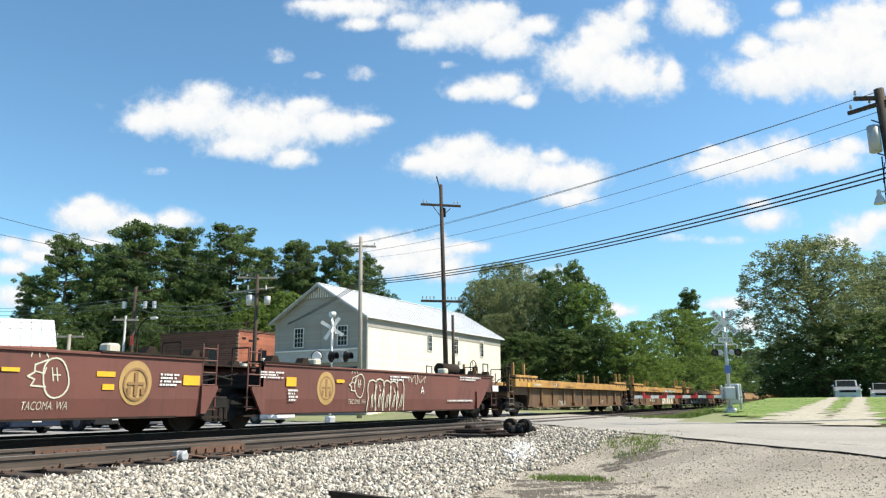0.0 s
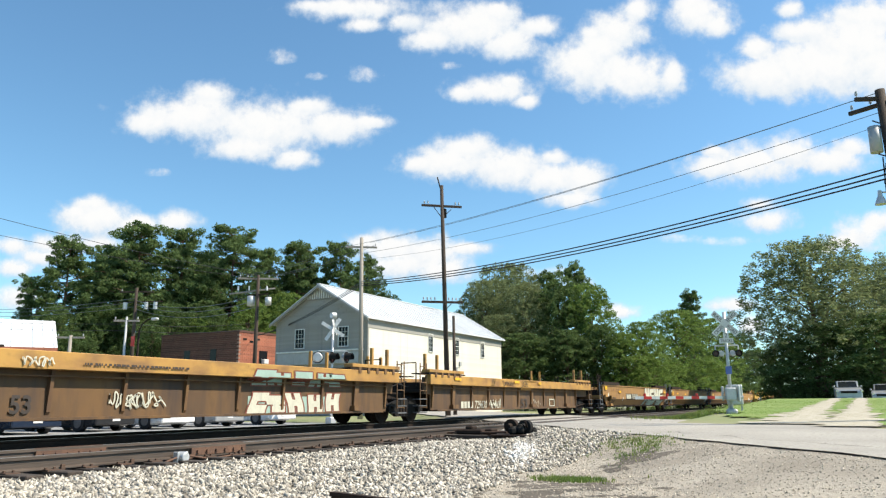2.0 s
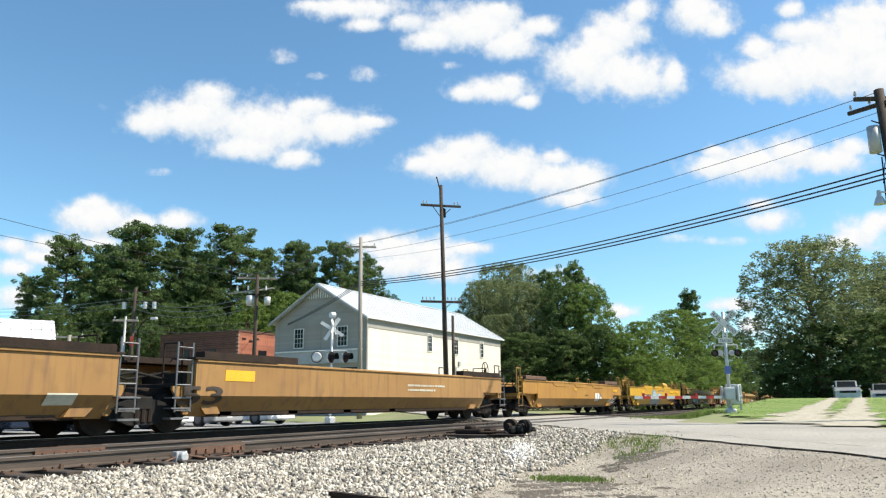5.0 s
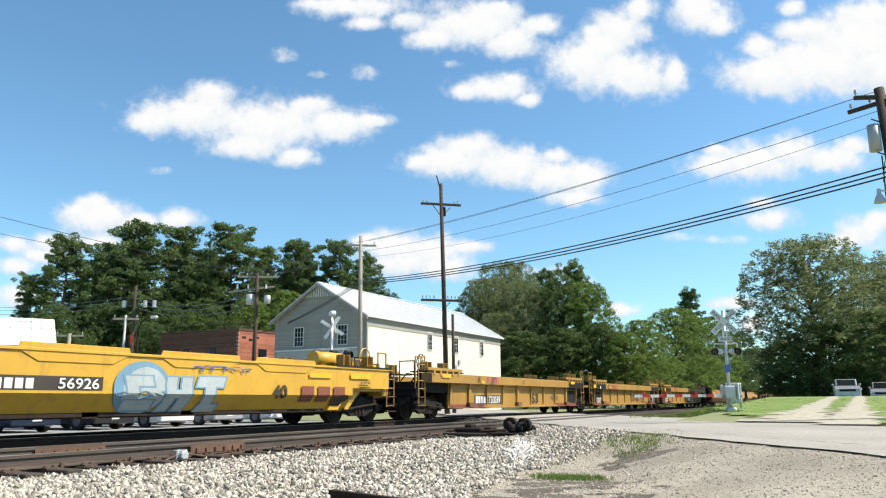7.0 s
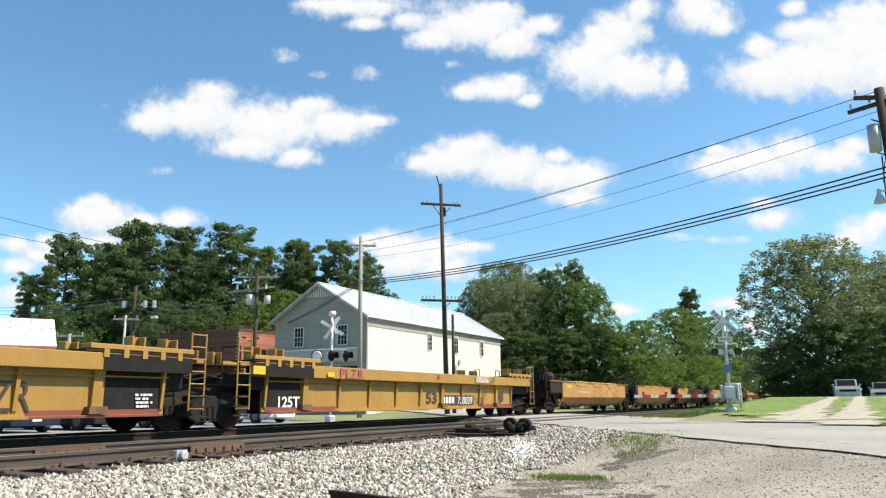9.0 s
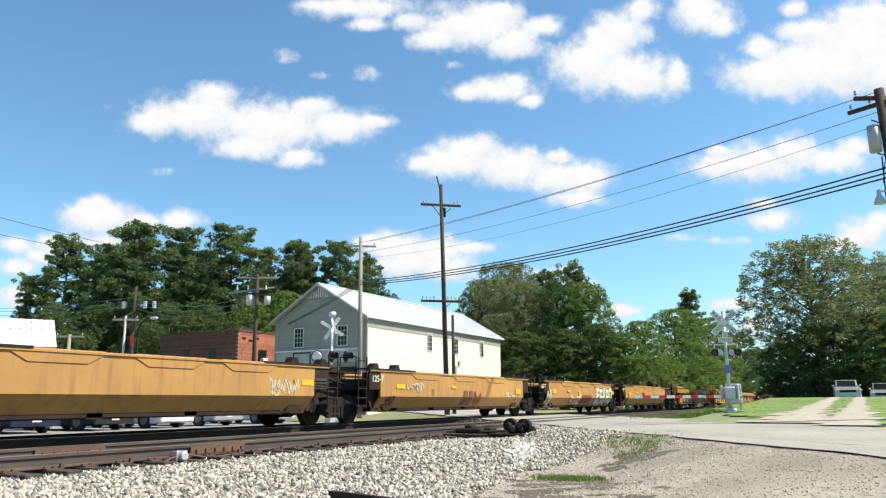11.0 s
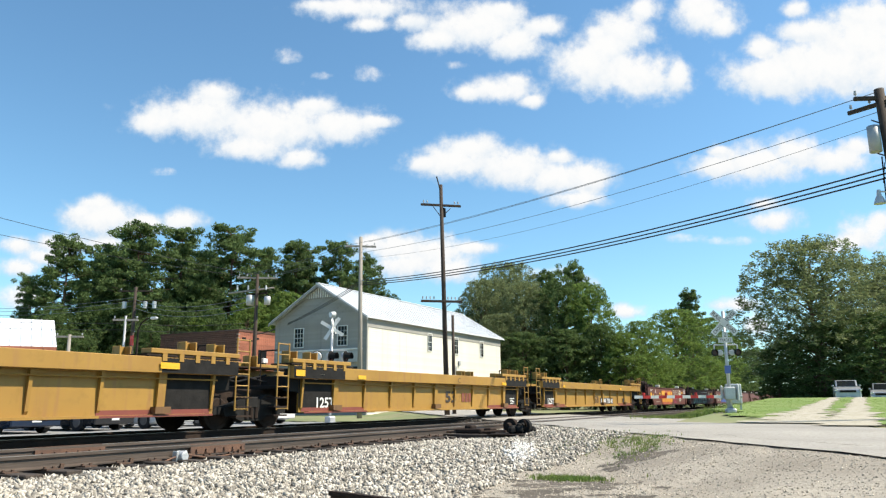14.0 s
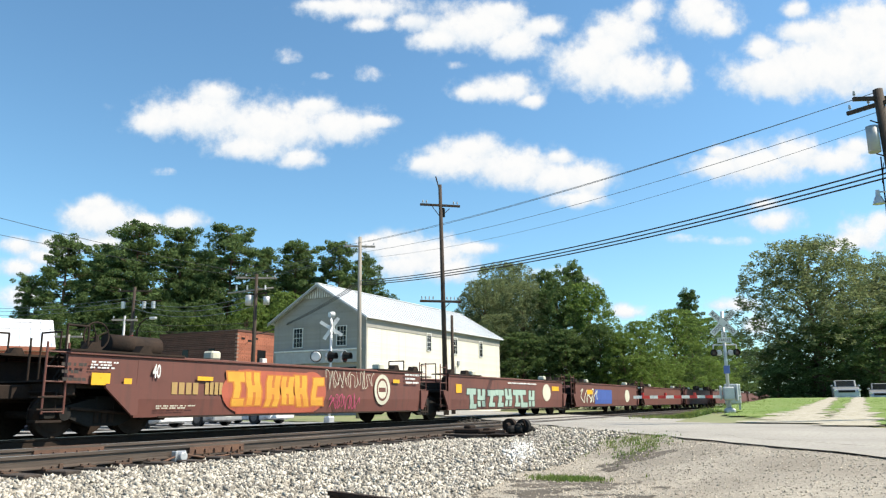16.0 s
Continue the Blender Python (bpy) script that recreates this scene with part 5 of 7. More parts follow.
PARK = ((9.2, "carsilver", "silver", True), (12.3, "cardark", "charcoal", False), (15.4, "carblue", "dark blue", False), (18.3, "cardark", "charcoal", True),
        (21.2, "carwhite", "white", True), (24.0, "carsilver", "silver", False), (27.6, "carwhite", "white", True))
for y, pm, word, suv in PARK:
    vehicle(pose(-26.2, y, -0.32, 0, 0, -90 + random.uniform(-4, 4)), M[pm], "parked %s %s on the asphalt lot" % (word, "utility car" if suv else "saloon car"), 1.0, suv)
vehicle(pose(-0.65, 66.0, 0.36, 0, 0, 183), M["carsilver"], "silver pickup-like car parked at the driveway's end", 1.3, True)
vehicle(pose(1.9, 68.5, 0.36, 0, 0, 178), M["carsilver"], "grey car parked under the oak", 1.1, False)


# ---- the train ----
SPEED = 21.995
TRACK_X = -14.2
JOINTS = [-1.68, 12.92, 28.02, 47.8, 64.99, 84.75, 102.97, 120.74, 139.06, 156.92, 174.51, 193.2, 210.53, 230.5, 246.3, 259.44, 273.79, 287.19, 302.62, 321.9, 339.43, 359.77, 374.43, 388.3, 402.68, 416.98, 431.28, 445.58, 459.88, 474.18, 488.48]


def wheel_mesh():
    bm = bmesh.new()
    rod(bm, (-0.065, 0, 0), (0.065, 0, 0), 0.42, 0.42, 22)
    rod(bm, (0.065, 0, 0), (0.08, 0, 0), 0.34, 0.30, 18)
    rod(bm, (-0.09, 0, 0), (-0.065, 0, 0), 0.45, 0.45, 22)
    rod(bm, (0.08, 0, 0), (0.12, 0, 0), 0.10, 0.09, 12)
    return mesh_of("wheel", bm, M["steel"])


WHEEL = wheel_mesh()


def sideframe_mesh():
    bm = bmesh.new()
    prism(bm, [(-1.25, 0.52), (-1.25, 0.36), (-0.8, 0.38), (-0.35, 0.20), (0.35, 0.20), (0.8, 0.38), (1.25, 0.36), (1.25, 0.52), (0.8, 0.60), (0.3, 0.72), (-0.3, 0.72), (-0.8, 0.60)], 0, -0.07, 0.07)
    for y in (-0.89, 0.89):
        rod(bm, (0.05, y, 0.44), (0.16, y, 0.44), 0.14, 0.12, 12)
    return mesh_of("sideframe", bm, M["black"])


SIDEFRAME = sideframe_mesh()
SPRING = mesh_of("spring", rods(*[((0.0, y, 0.26), (0.0, y, 0.52), 0.065, 0.065, 8) for y in (-0.17, 0.0, 0.17)]), M["steel"])
BOLSTER = mesh_of("bolster", boxes((-1.1, 1.1, -0.22, 0.22, 0.50, 0.78)), M["black"], 0.03)
AXLE = mesh_of("axle", rods(((-0.9, 0, 0.42), (0.9, 0, 0.42), 0.08, 0.08, 10)), M["steel"])


def truck(parent, y):
    tk = share("truck", BOLSTER, parent, pose(0, y, 0))
    tagged(tk, "dark rusted four-wheel truck")
    for s in (-1, 1):
        share("sideframe", SIDEFRAME, tk, pose(s * 1.0, 0, 0, 0, 0, 0 if s > 0 else 180))
        share("spring", SPRING, tk, pose(s * 1.05, 0, 0))
        for d in (-0.89, 0.89):
            share("wheel", WHEEL, tk, pose(s * 0.76, d, 0.42, 0, 0, 0 if s > 0 else 180))
    for d in (-0.89, 0.89):
        share("axle", AXLE, tk, pose(0, d, 0))
    return tk


RUNGS = {}


def ladder(parent, y, x, z0, z1, mat, w=0.42):
    top = part("ladder", rods(((x, y - w / 2, z0), (x, y - w / 2, z1), 0.022, 0.022, 6)), mat, parent)
    part("stile", rods(((x, y + w / 2, z0), (x, y + w / 2, z1), 0.022, 0.022, 6)), mat, top)
    if mat not in RUNGS:
        RUNGS[mat] = mesh_of("rung", rods(((0, -w / 2, 0), (0, w / 2, 0), 0.017, 0.017, 6)), mat)
    z = z0 + 0.04
    while z < z1:
        share("rung", RUNGS[mat], top, pose(x, y, z))
        z += 0.27
    return top


BODY = {  # plain words, main paint, top paint, end paint
    "rib": ("yellow ribbed-side well car unit, empty", "yel", "yel", "black"),
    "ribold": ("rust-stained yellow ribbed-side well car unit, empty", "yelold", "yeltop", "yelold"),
    "tan": ("faded tan smooth-side well car unit, empty", "tan", "tan", "tan"),
    "orange": ("faded orange smooth-side well car unit, empty", "orange", "orange", "steel"),
    "bright": ("bright yellow smooth-side well car unit, empty", "yelnew", "yelnew", "yelnew"),
    "gold": ("golden yellow smooth-side well car unit, empty", "yelgold", "yelgold", "yelgold"),
    "brown": ("mineral-red smooth-side well car unit, empty", "brown", "brown", "steel"),
}
FACE = {"rib": 1.302, "ribold": 1.302, "tan": 1.484, "orange": 1.484, "bright": 1.484, "gold": 1.484, "brown": 1.484}
TOPF = {"rib": 1.556, "ribold": 1.556}


# from a coupled joint to the end sill and to the deep side
REACH_IN = {"rib": 1.4, "ribold": 1.4, "tan": 1.2, "orange": 1.2, "bright": 1.1, "gold": 1.3, "brown": 0.95}
DEEP = {"rib": 3.2, "ribold": 3.2, "tan": 2.8, "orange": 2.8, "bright": 2.9, "gold": 2.9, "brown": 2.4}
# from an articulated joint to the deep side
REACH = {"rib": 1.5, "ribold": 1.4, "tan": 1.05, "orange": 1.6, "bright": 1.5, "gold": 1.5, "brown": 1.0}


def end_gear(u, y, d, kind, coupled, paint, seed):
    """One end of a unit: y is the joint, d points into the unit."""
    rng = random.Random(seed)
    e = REACH_IN[kind] if coupled else 1.0
    p = DEEP[kind] if coupled else REACH[kind]
    lo, hi = sorted((y + d * e, y + d * (p + 0.6)))
    part("end_platform", boxes((-1.25, 1.25, lo, hi, 0.98, 1.08), (-0.45, 0.45, min(y, y + d * 2), max(y, y + d * 2), 0.72, 0.98)), M["steel"], u, bevel=0.015)
    part("bulkhead", boxes((-1.2, 1.2, *sorted((y + d * max(p, 1.75), y + d * (max(p, 1.75) + 0.1))), 0.4, 1.35)), M["steel"], u)
    for s in (-1, 1):
        bm = bmesh.new()
        prism(bm, [(y + d * e, 0.92), (y + d * e, 1.5), (y + d * (p + 0.2), 1.5), (y + d * (p + 0.9), 0.40), (y + d * (p + 0.45), 0.40), (y + d * (p - 0.05), 0.92)], 0, s * 1.20, s * 1.295)
        part("end_panel", bm, paint, u)
        part("walkway", boxes((s * 1.12 - 0.28, s * 1.12 + 0.42, *sorted((y + d * (e - 0.1), y + d * (e + 2.6))), 1.60, 1.64)), M["steel"], u, "thin steel walkway along the top")
    rung_mat = M["yel"] if kind in ("rib", "bright", "gold") else M["rib"] if kind == "ribold" else M["brown"] if kind == "brown" else M["rimgrey"] if kind == "tan" else M["steel"]
    ladder(u, y + d * (e - 0.28), 1.42, 0.45, 2.15 if kind == "rib" else 1.95 if not coupled else 1.75, rung_mat)
    ladder(u, y + d * (e - 0.28), -1.42, 0.45, 1.75, M["steel"])
    part("step", boxes((1.2, 1.45, *sorted((y + d * (e - 0.6), y + d * (e - 0.1))), 0.30, 0.34), (1.2, 1.45, *sorted((y + d * (e - 0.6), y + d * (e - 0.1))), 0.52, 0.55), (1.2, 1.45, *sorted((y + d * (e - 0.6), y + d * (e - 0.1))), 0.74, 0.77)), M["rimgrey"] if kind in ("tan", "ribold") else M["steel"], u)
    part("grab_rail", rods(((0.9, y + d * (e + 0.1), 1.08), (0.9, y + d * (e + 0.1), 2.0), 0.02), ((0.3, y + d * (e + 0.1), 1.08), (0.3, y + d * (e + 0.1), 2.0), 0.02), ((0.3, y + d * (e + 0.1), 2.0), (0.9, y + d * (e + 0.1), 2.0), 0.02)), M["steel"], u)
    if kind in ("rib", "ribold", "bright"):
        for k in (0.15, 1.0) if not coupled else (0.4, 1.6):
            for s in (-1, 1):
                a = y + d * (e + k)
                if kind == "ribold":
                    part("container_guide", boxes((s * 1.20 - 0.05, s * 1.20 + 0.05, *sorted((a, a + d * 0.09)), 1.60, 2.30), (s * 1.20 - 0.09, s * 1.20 + 0.09, *sorted((a - d * 0.06, a + d * 0.15)), 1.60, 1.72)), M["yeltop"], u, "tall rusty yellow guide post", bevel=0.01)
                else:
                    part("container_guide", boxes((s * 1.10 - 0.14, s * 1.10 - 0.08, *sorted((a, a + d * 0.34)), 1.62, 1.98), (s * 1.10 - 0.08, s * 1.10 + 0.14, *sorted((a, a + d * 0.05)), 1.62, 1.98),
                                                  (s * 1.10 - 0.08, s * 1.10 + 0.14, *sorted((a + d * 0.29, a + d * 0.34)), 1.62, 1.98)), M["yel"], u, "yellow folded guide plate", bevel=0.012)
        if kind in ("ribold", "rib"):
            for s in (-1, 1):
                part("top_rail", boxes((s * 1.36 - 0.14, s * 1.36 + 0.18, *sorted((y + d * (e - 0.05), y + d * (e + 2.5))), 1.655, 1.76)), M["yeltop"] if kind == "ribold" else M["yel"], u, "flat rail over the top chord", bevel=0.012)
                for n in range(5):
                    part("rail_clip", boxes((s * 1.50 - 0.02, s * 1.50 + 0.07, *sorted((y + d * (e + 0.3 + 0.45 * n), y + d * (e + 0.42 + 0.45 * n))), 1.50, 1.66)), M["rib"] if kind == "ribold" else M["yel"], u)
    else:
        for k in (0.3, 1.5):
            for s in (-1, 1):
                bm = bmesh.new()
                a = y + d * (e + k)
                prism(bm, [(a, 1.58), (a + 0.42, 1.58), (a + 0.30, 1.80), (a + 0.14, 1.80)], 0, s * 1.25 - 0.12, s * 1.25 + 0.12)
                part("container_guide", bm, M["steel"], u)
    if coupled:
        part("coupler", boxes((-0.14, 0.14, min(y, y + d * 1.6), max(y, y + d * 1.6), 0.66, 0.92), (-0.2, 0.2, min(y - d * 0.12, y + d * 0.35), max(y - d * 0.12, y + d * 0.35), 0.62, 0.96)), M["steel"], u, bevel=0.02)
        part("end_sill", boxes((-1.35, 1.35, *sorted((y + d * 0.85, y + d * 1.15)), 0.78, 1.02)), paint, u, bevel=0.02)
        part("cut_lever", rods(((-1.3, y + d * 0.8, 0.85), (1.3, y + d * 0.8, 0.85), 0.018), ((1.3, y + d * 0.8, 0.85), (1.3, y + d * 0.8, 0.5), 0.018)), M["steel"], u)
        rail_m = M["yel"] if kind in ("rib", "bright", "gold") else M["steel"]
        for hx in (1.3, -1.3):
            part("hand_rail", rods(((hx, y + d * 0.9, 1.0), (hx, y + d * 0.9, 2.1), 0.022), ((hx, y + d * 1.35, 1.0), (hx, y + d * 1.35, 2.1), 0.022), ((hx, y + d * 0.9, 2.1), (hx, y + d * 1.35, 2.1), 0.022)), rail_m, u)
        part("stanchion", rods(((0.2, y + d * 0.9, 1.0), (0.2, y + d * 0.9, 1.9), 0.022)), rail_m, u)
        tank = M["yelnew"] if kind == "bright" else M["steel"]
        if kind in ("brown", "bright", "orange"):
            part("air_reservoir", rods(((0.55, y + d * 2.3, 1.85), (0.55, y + d * 3.6, 1.85), 0.22, 0.22, 14)), tank, u, smooth=True)
            for k, top_z in ((2.5, 1.68), (3.3, 1.68), (1.9, 1.9)):
                part("reservoir_bracket", boxes((0.3, 0.8, *sorted((y + d * k, y + d * (k + 0.1))), 1.08, top_z)), tank, u)
        if kind == "gold":
            part("rub_rail", boxes((1.05, 1.42, *sorted((y + d * 1.7, y + d * 4.2)), 1.60, 1.80)), M["rust"], u, "rusty stacking rail on the top edge", bevel=0.02)
        bm = bmesh.new()
        c = Vector((1.05, y + d * 1.7, 1.95))
        for i in range(16):
            w0, w1 = 2 * math.pi * i / 16, 2 * math.pi * (i + 1) / 16
            rod(bm, c + Vector((0, 0.28 * math.cos(w0), 0.28 * math.sin(w0))), c + Vector((0, 0.28 * math.cos(w1), 0.28 * math.sin(w1))), 0.018, 0.018, 5)
        for i in range(4):
            w0 = math.pi * i / 2 + 0.4
            rod(bm, c, c + Vector((0, 0.28 * math.cos(w0), 0.28 * math.sin(w0))), 0.014, 0.014, 5)
        rod(bm, c, (1.05, y + d * 1.7, 1.05), 0.05, 0.05, 8)
        part("brake_wheel", bm, tank, u, "hand brake wheel on a post")
        part("brake_valve", boxes((0.9, 1.25, *sorted((y + d * 1.9, y + d * 2.25)), 1.08, 1.35), (0.95, 1.2, *sorted((y + d * 2.4, y + d * 2.65)), 1.1, 1.3)), M["steel"], u, bevel=0.04)
        truck(u, y + d * 2.0)
        for k, (px_, pz) in enumerate(((1.18, 1.25), (1.22, 1.42), (0.9, 1.55), (1.1, 1.15))):
            part("air_pipe", rods(((px_, y + d * 1.0, pz), (px_, y + d * (2.6 + 0.3 * k), pz - 0.1), 0.022), ((px_, y + d * 1.0, pz), (px_ - 0.3, y + d * 0.95, pz - 0.35), 0.022)), M["steel"], u)
        part("brake_cylinder", rods(((1.05, y + d * 2.8, 1.22), (1.05, y + d * 3.25, 1.22), 0.13, 0.11, 12)), M["steel"], u)
        part("tread_plate", boxes((-1.3, 1.38, *sorted((y + d * 0.75, y + d * 1.3)), 1.04, 1.07)), M["steel"], u)
        part("end_post", boxes((1.05, 1.3, *sorted((y + d * 1.42, y + d * 1.62)), 1.05, 1.72)), paint, u, bevel=0.015)
        part("brake_rigging", rods(((1.15, y + d * 1.2, 0.55), (1.15, y + d * 3.4, 0.35), 0.03), ((0.6, y + d * 1.2, 0.3), (0.6, y + d * 3.9, 0.3), 0.03)), M["steel"], u)
    else:
        part("articulation", boxes((-0.35, 0.35, min(y - d * 0.02, y + d * 1.2), max(y - d * 0.02, y + d * 1.2), 0.62, 0.98)), M["black"], u, bevel=0.03)
        part("hose", rods(((0.7, y, 1.3), (0.7, y + d * 0.9, 1.15), 0.03), ((0.5, y, 1.15), (0.5, y + d * 1.1, 1.35), 0.025)), M["black"], u)


def well_car(kind, length, lead_c, trail_c, seed):
    words, pm, tm, em = BODY[kind]
    u = thing("well_car", pose(0, 0, 0), words, "railway wagon", "cars of the passing train")
    paint, top, endp = M[pm], M[tm], M[em]
    c0, c1 = (REACH_IN[kind] - 0.1 if lead_c else 1.0), length - (REACH_IN[kind] - 0.1 if trail_c else 1.0)
    p0, p1 = (DEEP[kind] if lead_c else REACH[kind]), length - (DEEP[kind] if trail_c else REACH[kind])
    ribbed = kind in ("rib", "ribold")
    part("well_floor", boxes((-1.2, 1.2, p0 + 1.0, p1 - 1.0, 0.36, 0.44), *[(-1.2, 1.2, p0 + 1 + k * 2.4, p0 + 1.35 + k * 2.4, 0.33, 0.50) for k in range(int((p1 - p0 - 2.5) / 2.4))]), M["steel"], u)
    for s in (-1, 1):
        if ribbed:
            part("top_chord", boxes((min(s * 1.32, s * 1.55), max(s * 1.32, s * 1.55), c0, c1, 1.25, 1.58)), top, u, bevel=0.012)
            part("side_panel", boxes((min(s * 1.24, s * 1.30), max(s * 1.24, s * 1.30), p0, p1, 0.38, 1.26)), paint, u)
            part("bottom_sill", boxes((min(s * 1.30, s * 1.415), max(s * 1.30, s * 1.415), p0 + 0.3, p1 - 0.3, 0.35, 0.40)), paint, u)
            part("pipe_rail", rods(((s * 1.40, p0, 1.14), (s * 1.40, p1, 1.14), 0.018, 0.018, 6)), M["rib"] if kind == "ribold" else M["yel"], u)
            n = int(round((p1 - p0) / 1.52))
            for i in range(n + 1):
                y = p0 + 0.08 + (p1 - p0 - 0.16) * i / n
                wide = abs(y - length / 2) < 0.76 or abs(y - p0 - 2.0) < 0.76 or abs(y - p1 + 2.0) < 0.76
                w = 0.10 if wide else 0.035
                bm = bmesh.new()
                prism(bm, [(s * 1.30, 0.44), (s * (1.34 if not wide else 1.36), 0.50), (s * 1.40, 1.25), (s * 1.30, 1.25)], 1, y - w, y + w)
                part("rib", bm, M["yel"] if kind == "rib" else M["rib"], u)
                if wide:
                    part("post_foot", boxes((min(s * 1.30, s * 1.46), max(s * 1.30, s * 1.46), y - 0.20, y + 0.20, 0.42, 0.56)), M["rib"], u)
            if kind == "rib":
                part("dark_end_chord", boxes((min(s * 1.55, s * 1.556), max(s * 1.55, s * 1.556), *((c0, c0 + 2.2) if not lead_c else (c0, c0 + 0.3)), 1.26, 1.57)), M["black"], u, "black end section")
                part("dark_end_chord", boxes((min(s * 1.55, s * 1.556), max(s * 1.55, s * 1.556), *((c1 - 2.2, c1) if not trail_c else (c1 - 0.3, c1)), 1.26, 1.57)), M["black"], u, "black end section")
                if not lead_c:
                    part("dark_end_panel", boxes((min(s * 1.30, s * 1.306), max(s * 1.30, s * 1.306), p0, p0 + 1.45, 0.50, 1.25)), M["black"], u, "black end section")
                if not trail_c:
                    part("dark_end_panel", boxes((min(s * 1.30, s * 1.306), max(s * 1.30, s * 1.306), p1 - 1.45, p1, 0.50, 1.25)), M["black"], u, "black end section")
                for a in (p0 + 0.1, p1 - 3.0):
                    part("red_sill_band", boxes((min(s * 1.415, s * 1.42), max(s * 1.415, s * 1.42), a, a + 2.9, 0.355, 0.395), (min(s * 1.30, s * 1.308), max(s * 1.30, s * 1.308), a, a + 2.9, 0.40, 0.50)), M["redprimer"], u, "dull red jacking-pad band")
        else:
            low, cr = (1.44, 0.72) if kind == "brown" else (1.12, 0.80)
            bm = bmesh.new()
            prism(bm, [(s * 1.48, 1.55), (s * 1.48, cr), (s * low, 0.35), (s * (low - 0.06), 0.35), (s * 1.41, cr), (s * 1.41, 1.55)], 1, p0, p1)
            part("side_panel", bm, paint, u)
            part("top_lip", boxes((min(s * 1.36, s * 1.52), max(s * 1.36, s * 1.52), c0, c1, 1.54, 1.60)), top, u, bevel=0.01)
            part("shoulder_panel", boxes((min(s * 1.40, s * 1.476), max(s * 1.40, s * 1.476), c0, p0 + 0.05, 1.0, 1.545)), endp if kind == "orange" else paint, u)
            part("shoulder_panel", boxes((min(s * 1.40, s * 1.476), max(s * 1.40, s * 1.476), p1 - 0.05, c1, 1.0, 1.545)), endp if kind == "orange" else paint, u)
            for edge, way, run in ((p0, -1, 0.75 if lead_c else 0.45), (p1, 1, 0.75 if trail_c else 0.45)):
                bm = bmesh.new()
                prism(bm, [(edge - way * 0.02, 0.40), (edge - way * 0.02, 1.01), (edge + way * run, 1.01), (edge + way * run, 0.93), (edge + way * 0.12, 0.40)], 0, min(s * (low + 0.04), s * (low + 0.10)), max(s * (low + 0.04), s * (low + 0.10)))
                part("corner_gusset", bm, endp if kind == "orange" else paint, u, "sloping plate over the truck")
            part("bottom_sill", boxes((min(s * (low - 0.12), s * (low + 0.03)), max(s * (low - 0.12), s * (low + 0.03)), p0 + 0.6, p1 - 0.6, 0.33, 0.37)), M["steel"], u)
            if kind in ("orange", "bright", "gold"):
                L, cheek = p1 - p0, 1.70 if kind == "bright" else 1.615
                for k in (0.16, 0.42, 0.66):
                    a, b = p0 + L * k, p0 + L * (k + 0.19)
                    bm = bmesh.new()
                    prism(bm, [(a, cheek), (b, cheek), (b + 0.05, 1.56), (b - 0.35, 1.36), (a + 0.35, 1.36), (a - 0.05, 1.56)], 0, min(s * 1.47, s * 1.50), max(s * 1.47, s * 1.50))
                    part("raised_cheek", bm, paint, u, "raised trapezoid cheek plate", bevel=0.008)
            if kind == "tan":
                for a in (c0 + 0.2, c1 - 3.4):
                    part("rub_rail", boxes((min(s * 1.2, s * 1.50), max(s * 1.2, s * 1.50), a, a + 3.2, 1.60, 1.78)), M["steel"], u, "dark stacking rail on the top edge")
            if kind == "brown":
                for a in (p0 + 2.0, p1 - 2.4):
                    part("twist_lock", boxes((min(s * 1.15, s * 1.45), max(s * 1.15, s * 1.45), a, a + 0.3, 1.60, 1.80)), M["cream"], u, "pale twist lock on the top edge", bevel=0.04)
    end_gear(u, 0.0, 1, kind, lead_c, endp, seed)
    end_gear(u, length, -1, kind, trail_c, endp, seed + 1)
    if not lead_c:
        truck(u, 0.0)
    return u


ORDER = ["brown", "brown", "ribold", "ribold", "ribold", "tan", "tan", "tan", "gold", "bright", "rib", "rib", "rib",
         "orange", "orange", "orange", "orange", "orange", "rib", "rib", "rib", "brown", "brown", "brown", "brown", "brown", "brown", "brown", "brown", "brown"]
COUPLED = {2, 5, 8, 9, 10, 13, 18, 21, 26}   # joints with couplers; the rest are articulated
CARS = [well_car(k, JOINTS[i + 1] - JOINTS[i], i in COUPLED, i + 1 in COUPLED, i) for i, k in enumerate(ORDER)]


# ---- paint on the cars: y along the car, z up, on the side that faces the road ----
def skin(i, z):
    k = ORDER[i]
    if k in TOPF and z > 1.25:
        return TOPF[k]
    if k == "brown":
        return 1.484 if z >= 0.72 else 1.484 - (0.72 - z) / 0.37 * 0.04
    if k in ("rib", "ribold"):
        return FACE[k] + 0.006
    return 1.484 if z >= 0.80 else 1.484 - (0.80 - z) / 0.45 * 0.36


LEVEL = {}


def lift(i):
    LEVEL[i] = LEVEL.get(i, 0) + 1
    return 0.003 + 0.0022 * LEVEL[i]


def patch(i, y0, y1, z0, z1, mat, name="painted_patch", label=""):
    zs = [z0] + [c for c in (0.80, 0.72) if z0 < c < z1] + [z1]
    bm = bmesh.new()
    d = lift(i)
    zs = sorted(set(zs))
    for a, b in zip(zs, zs[1:]):
        xa, xb = skin(i, a + 1e-4) + d, skin(i, b - 1e-4) + d
        prism(bm, [(xa - 0.002, a), (xa, a), (xb, b), (xb - 0.002, b)], 1, y0, y1)
    return part(name, bm, M[mat], CARS[i], label)


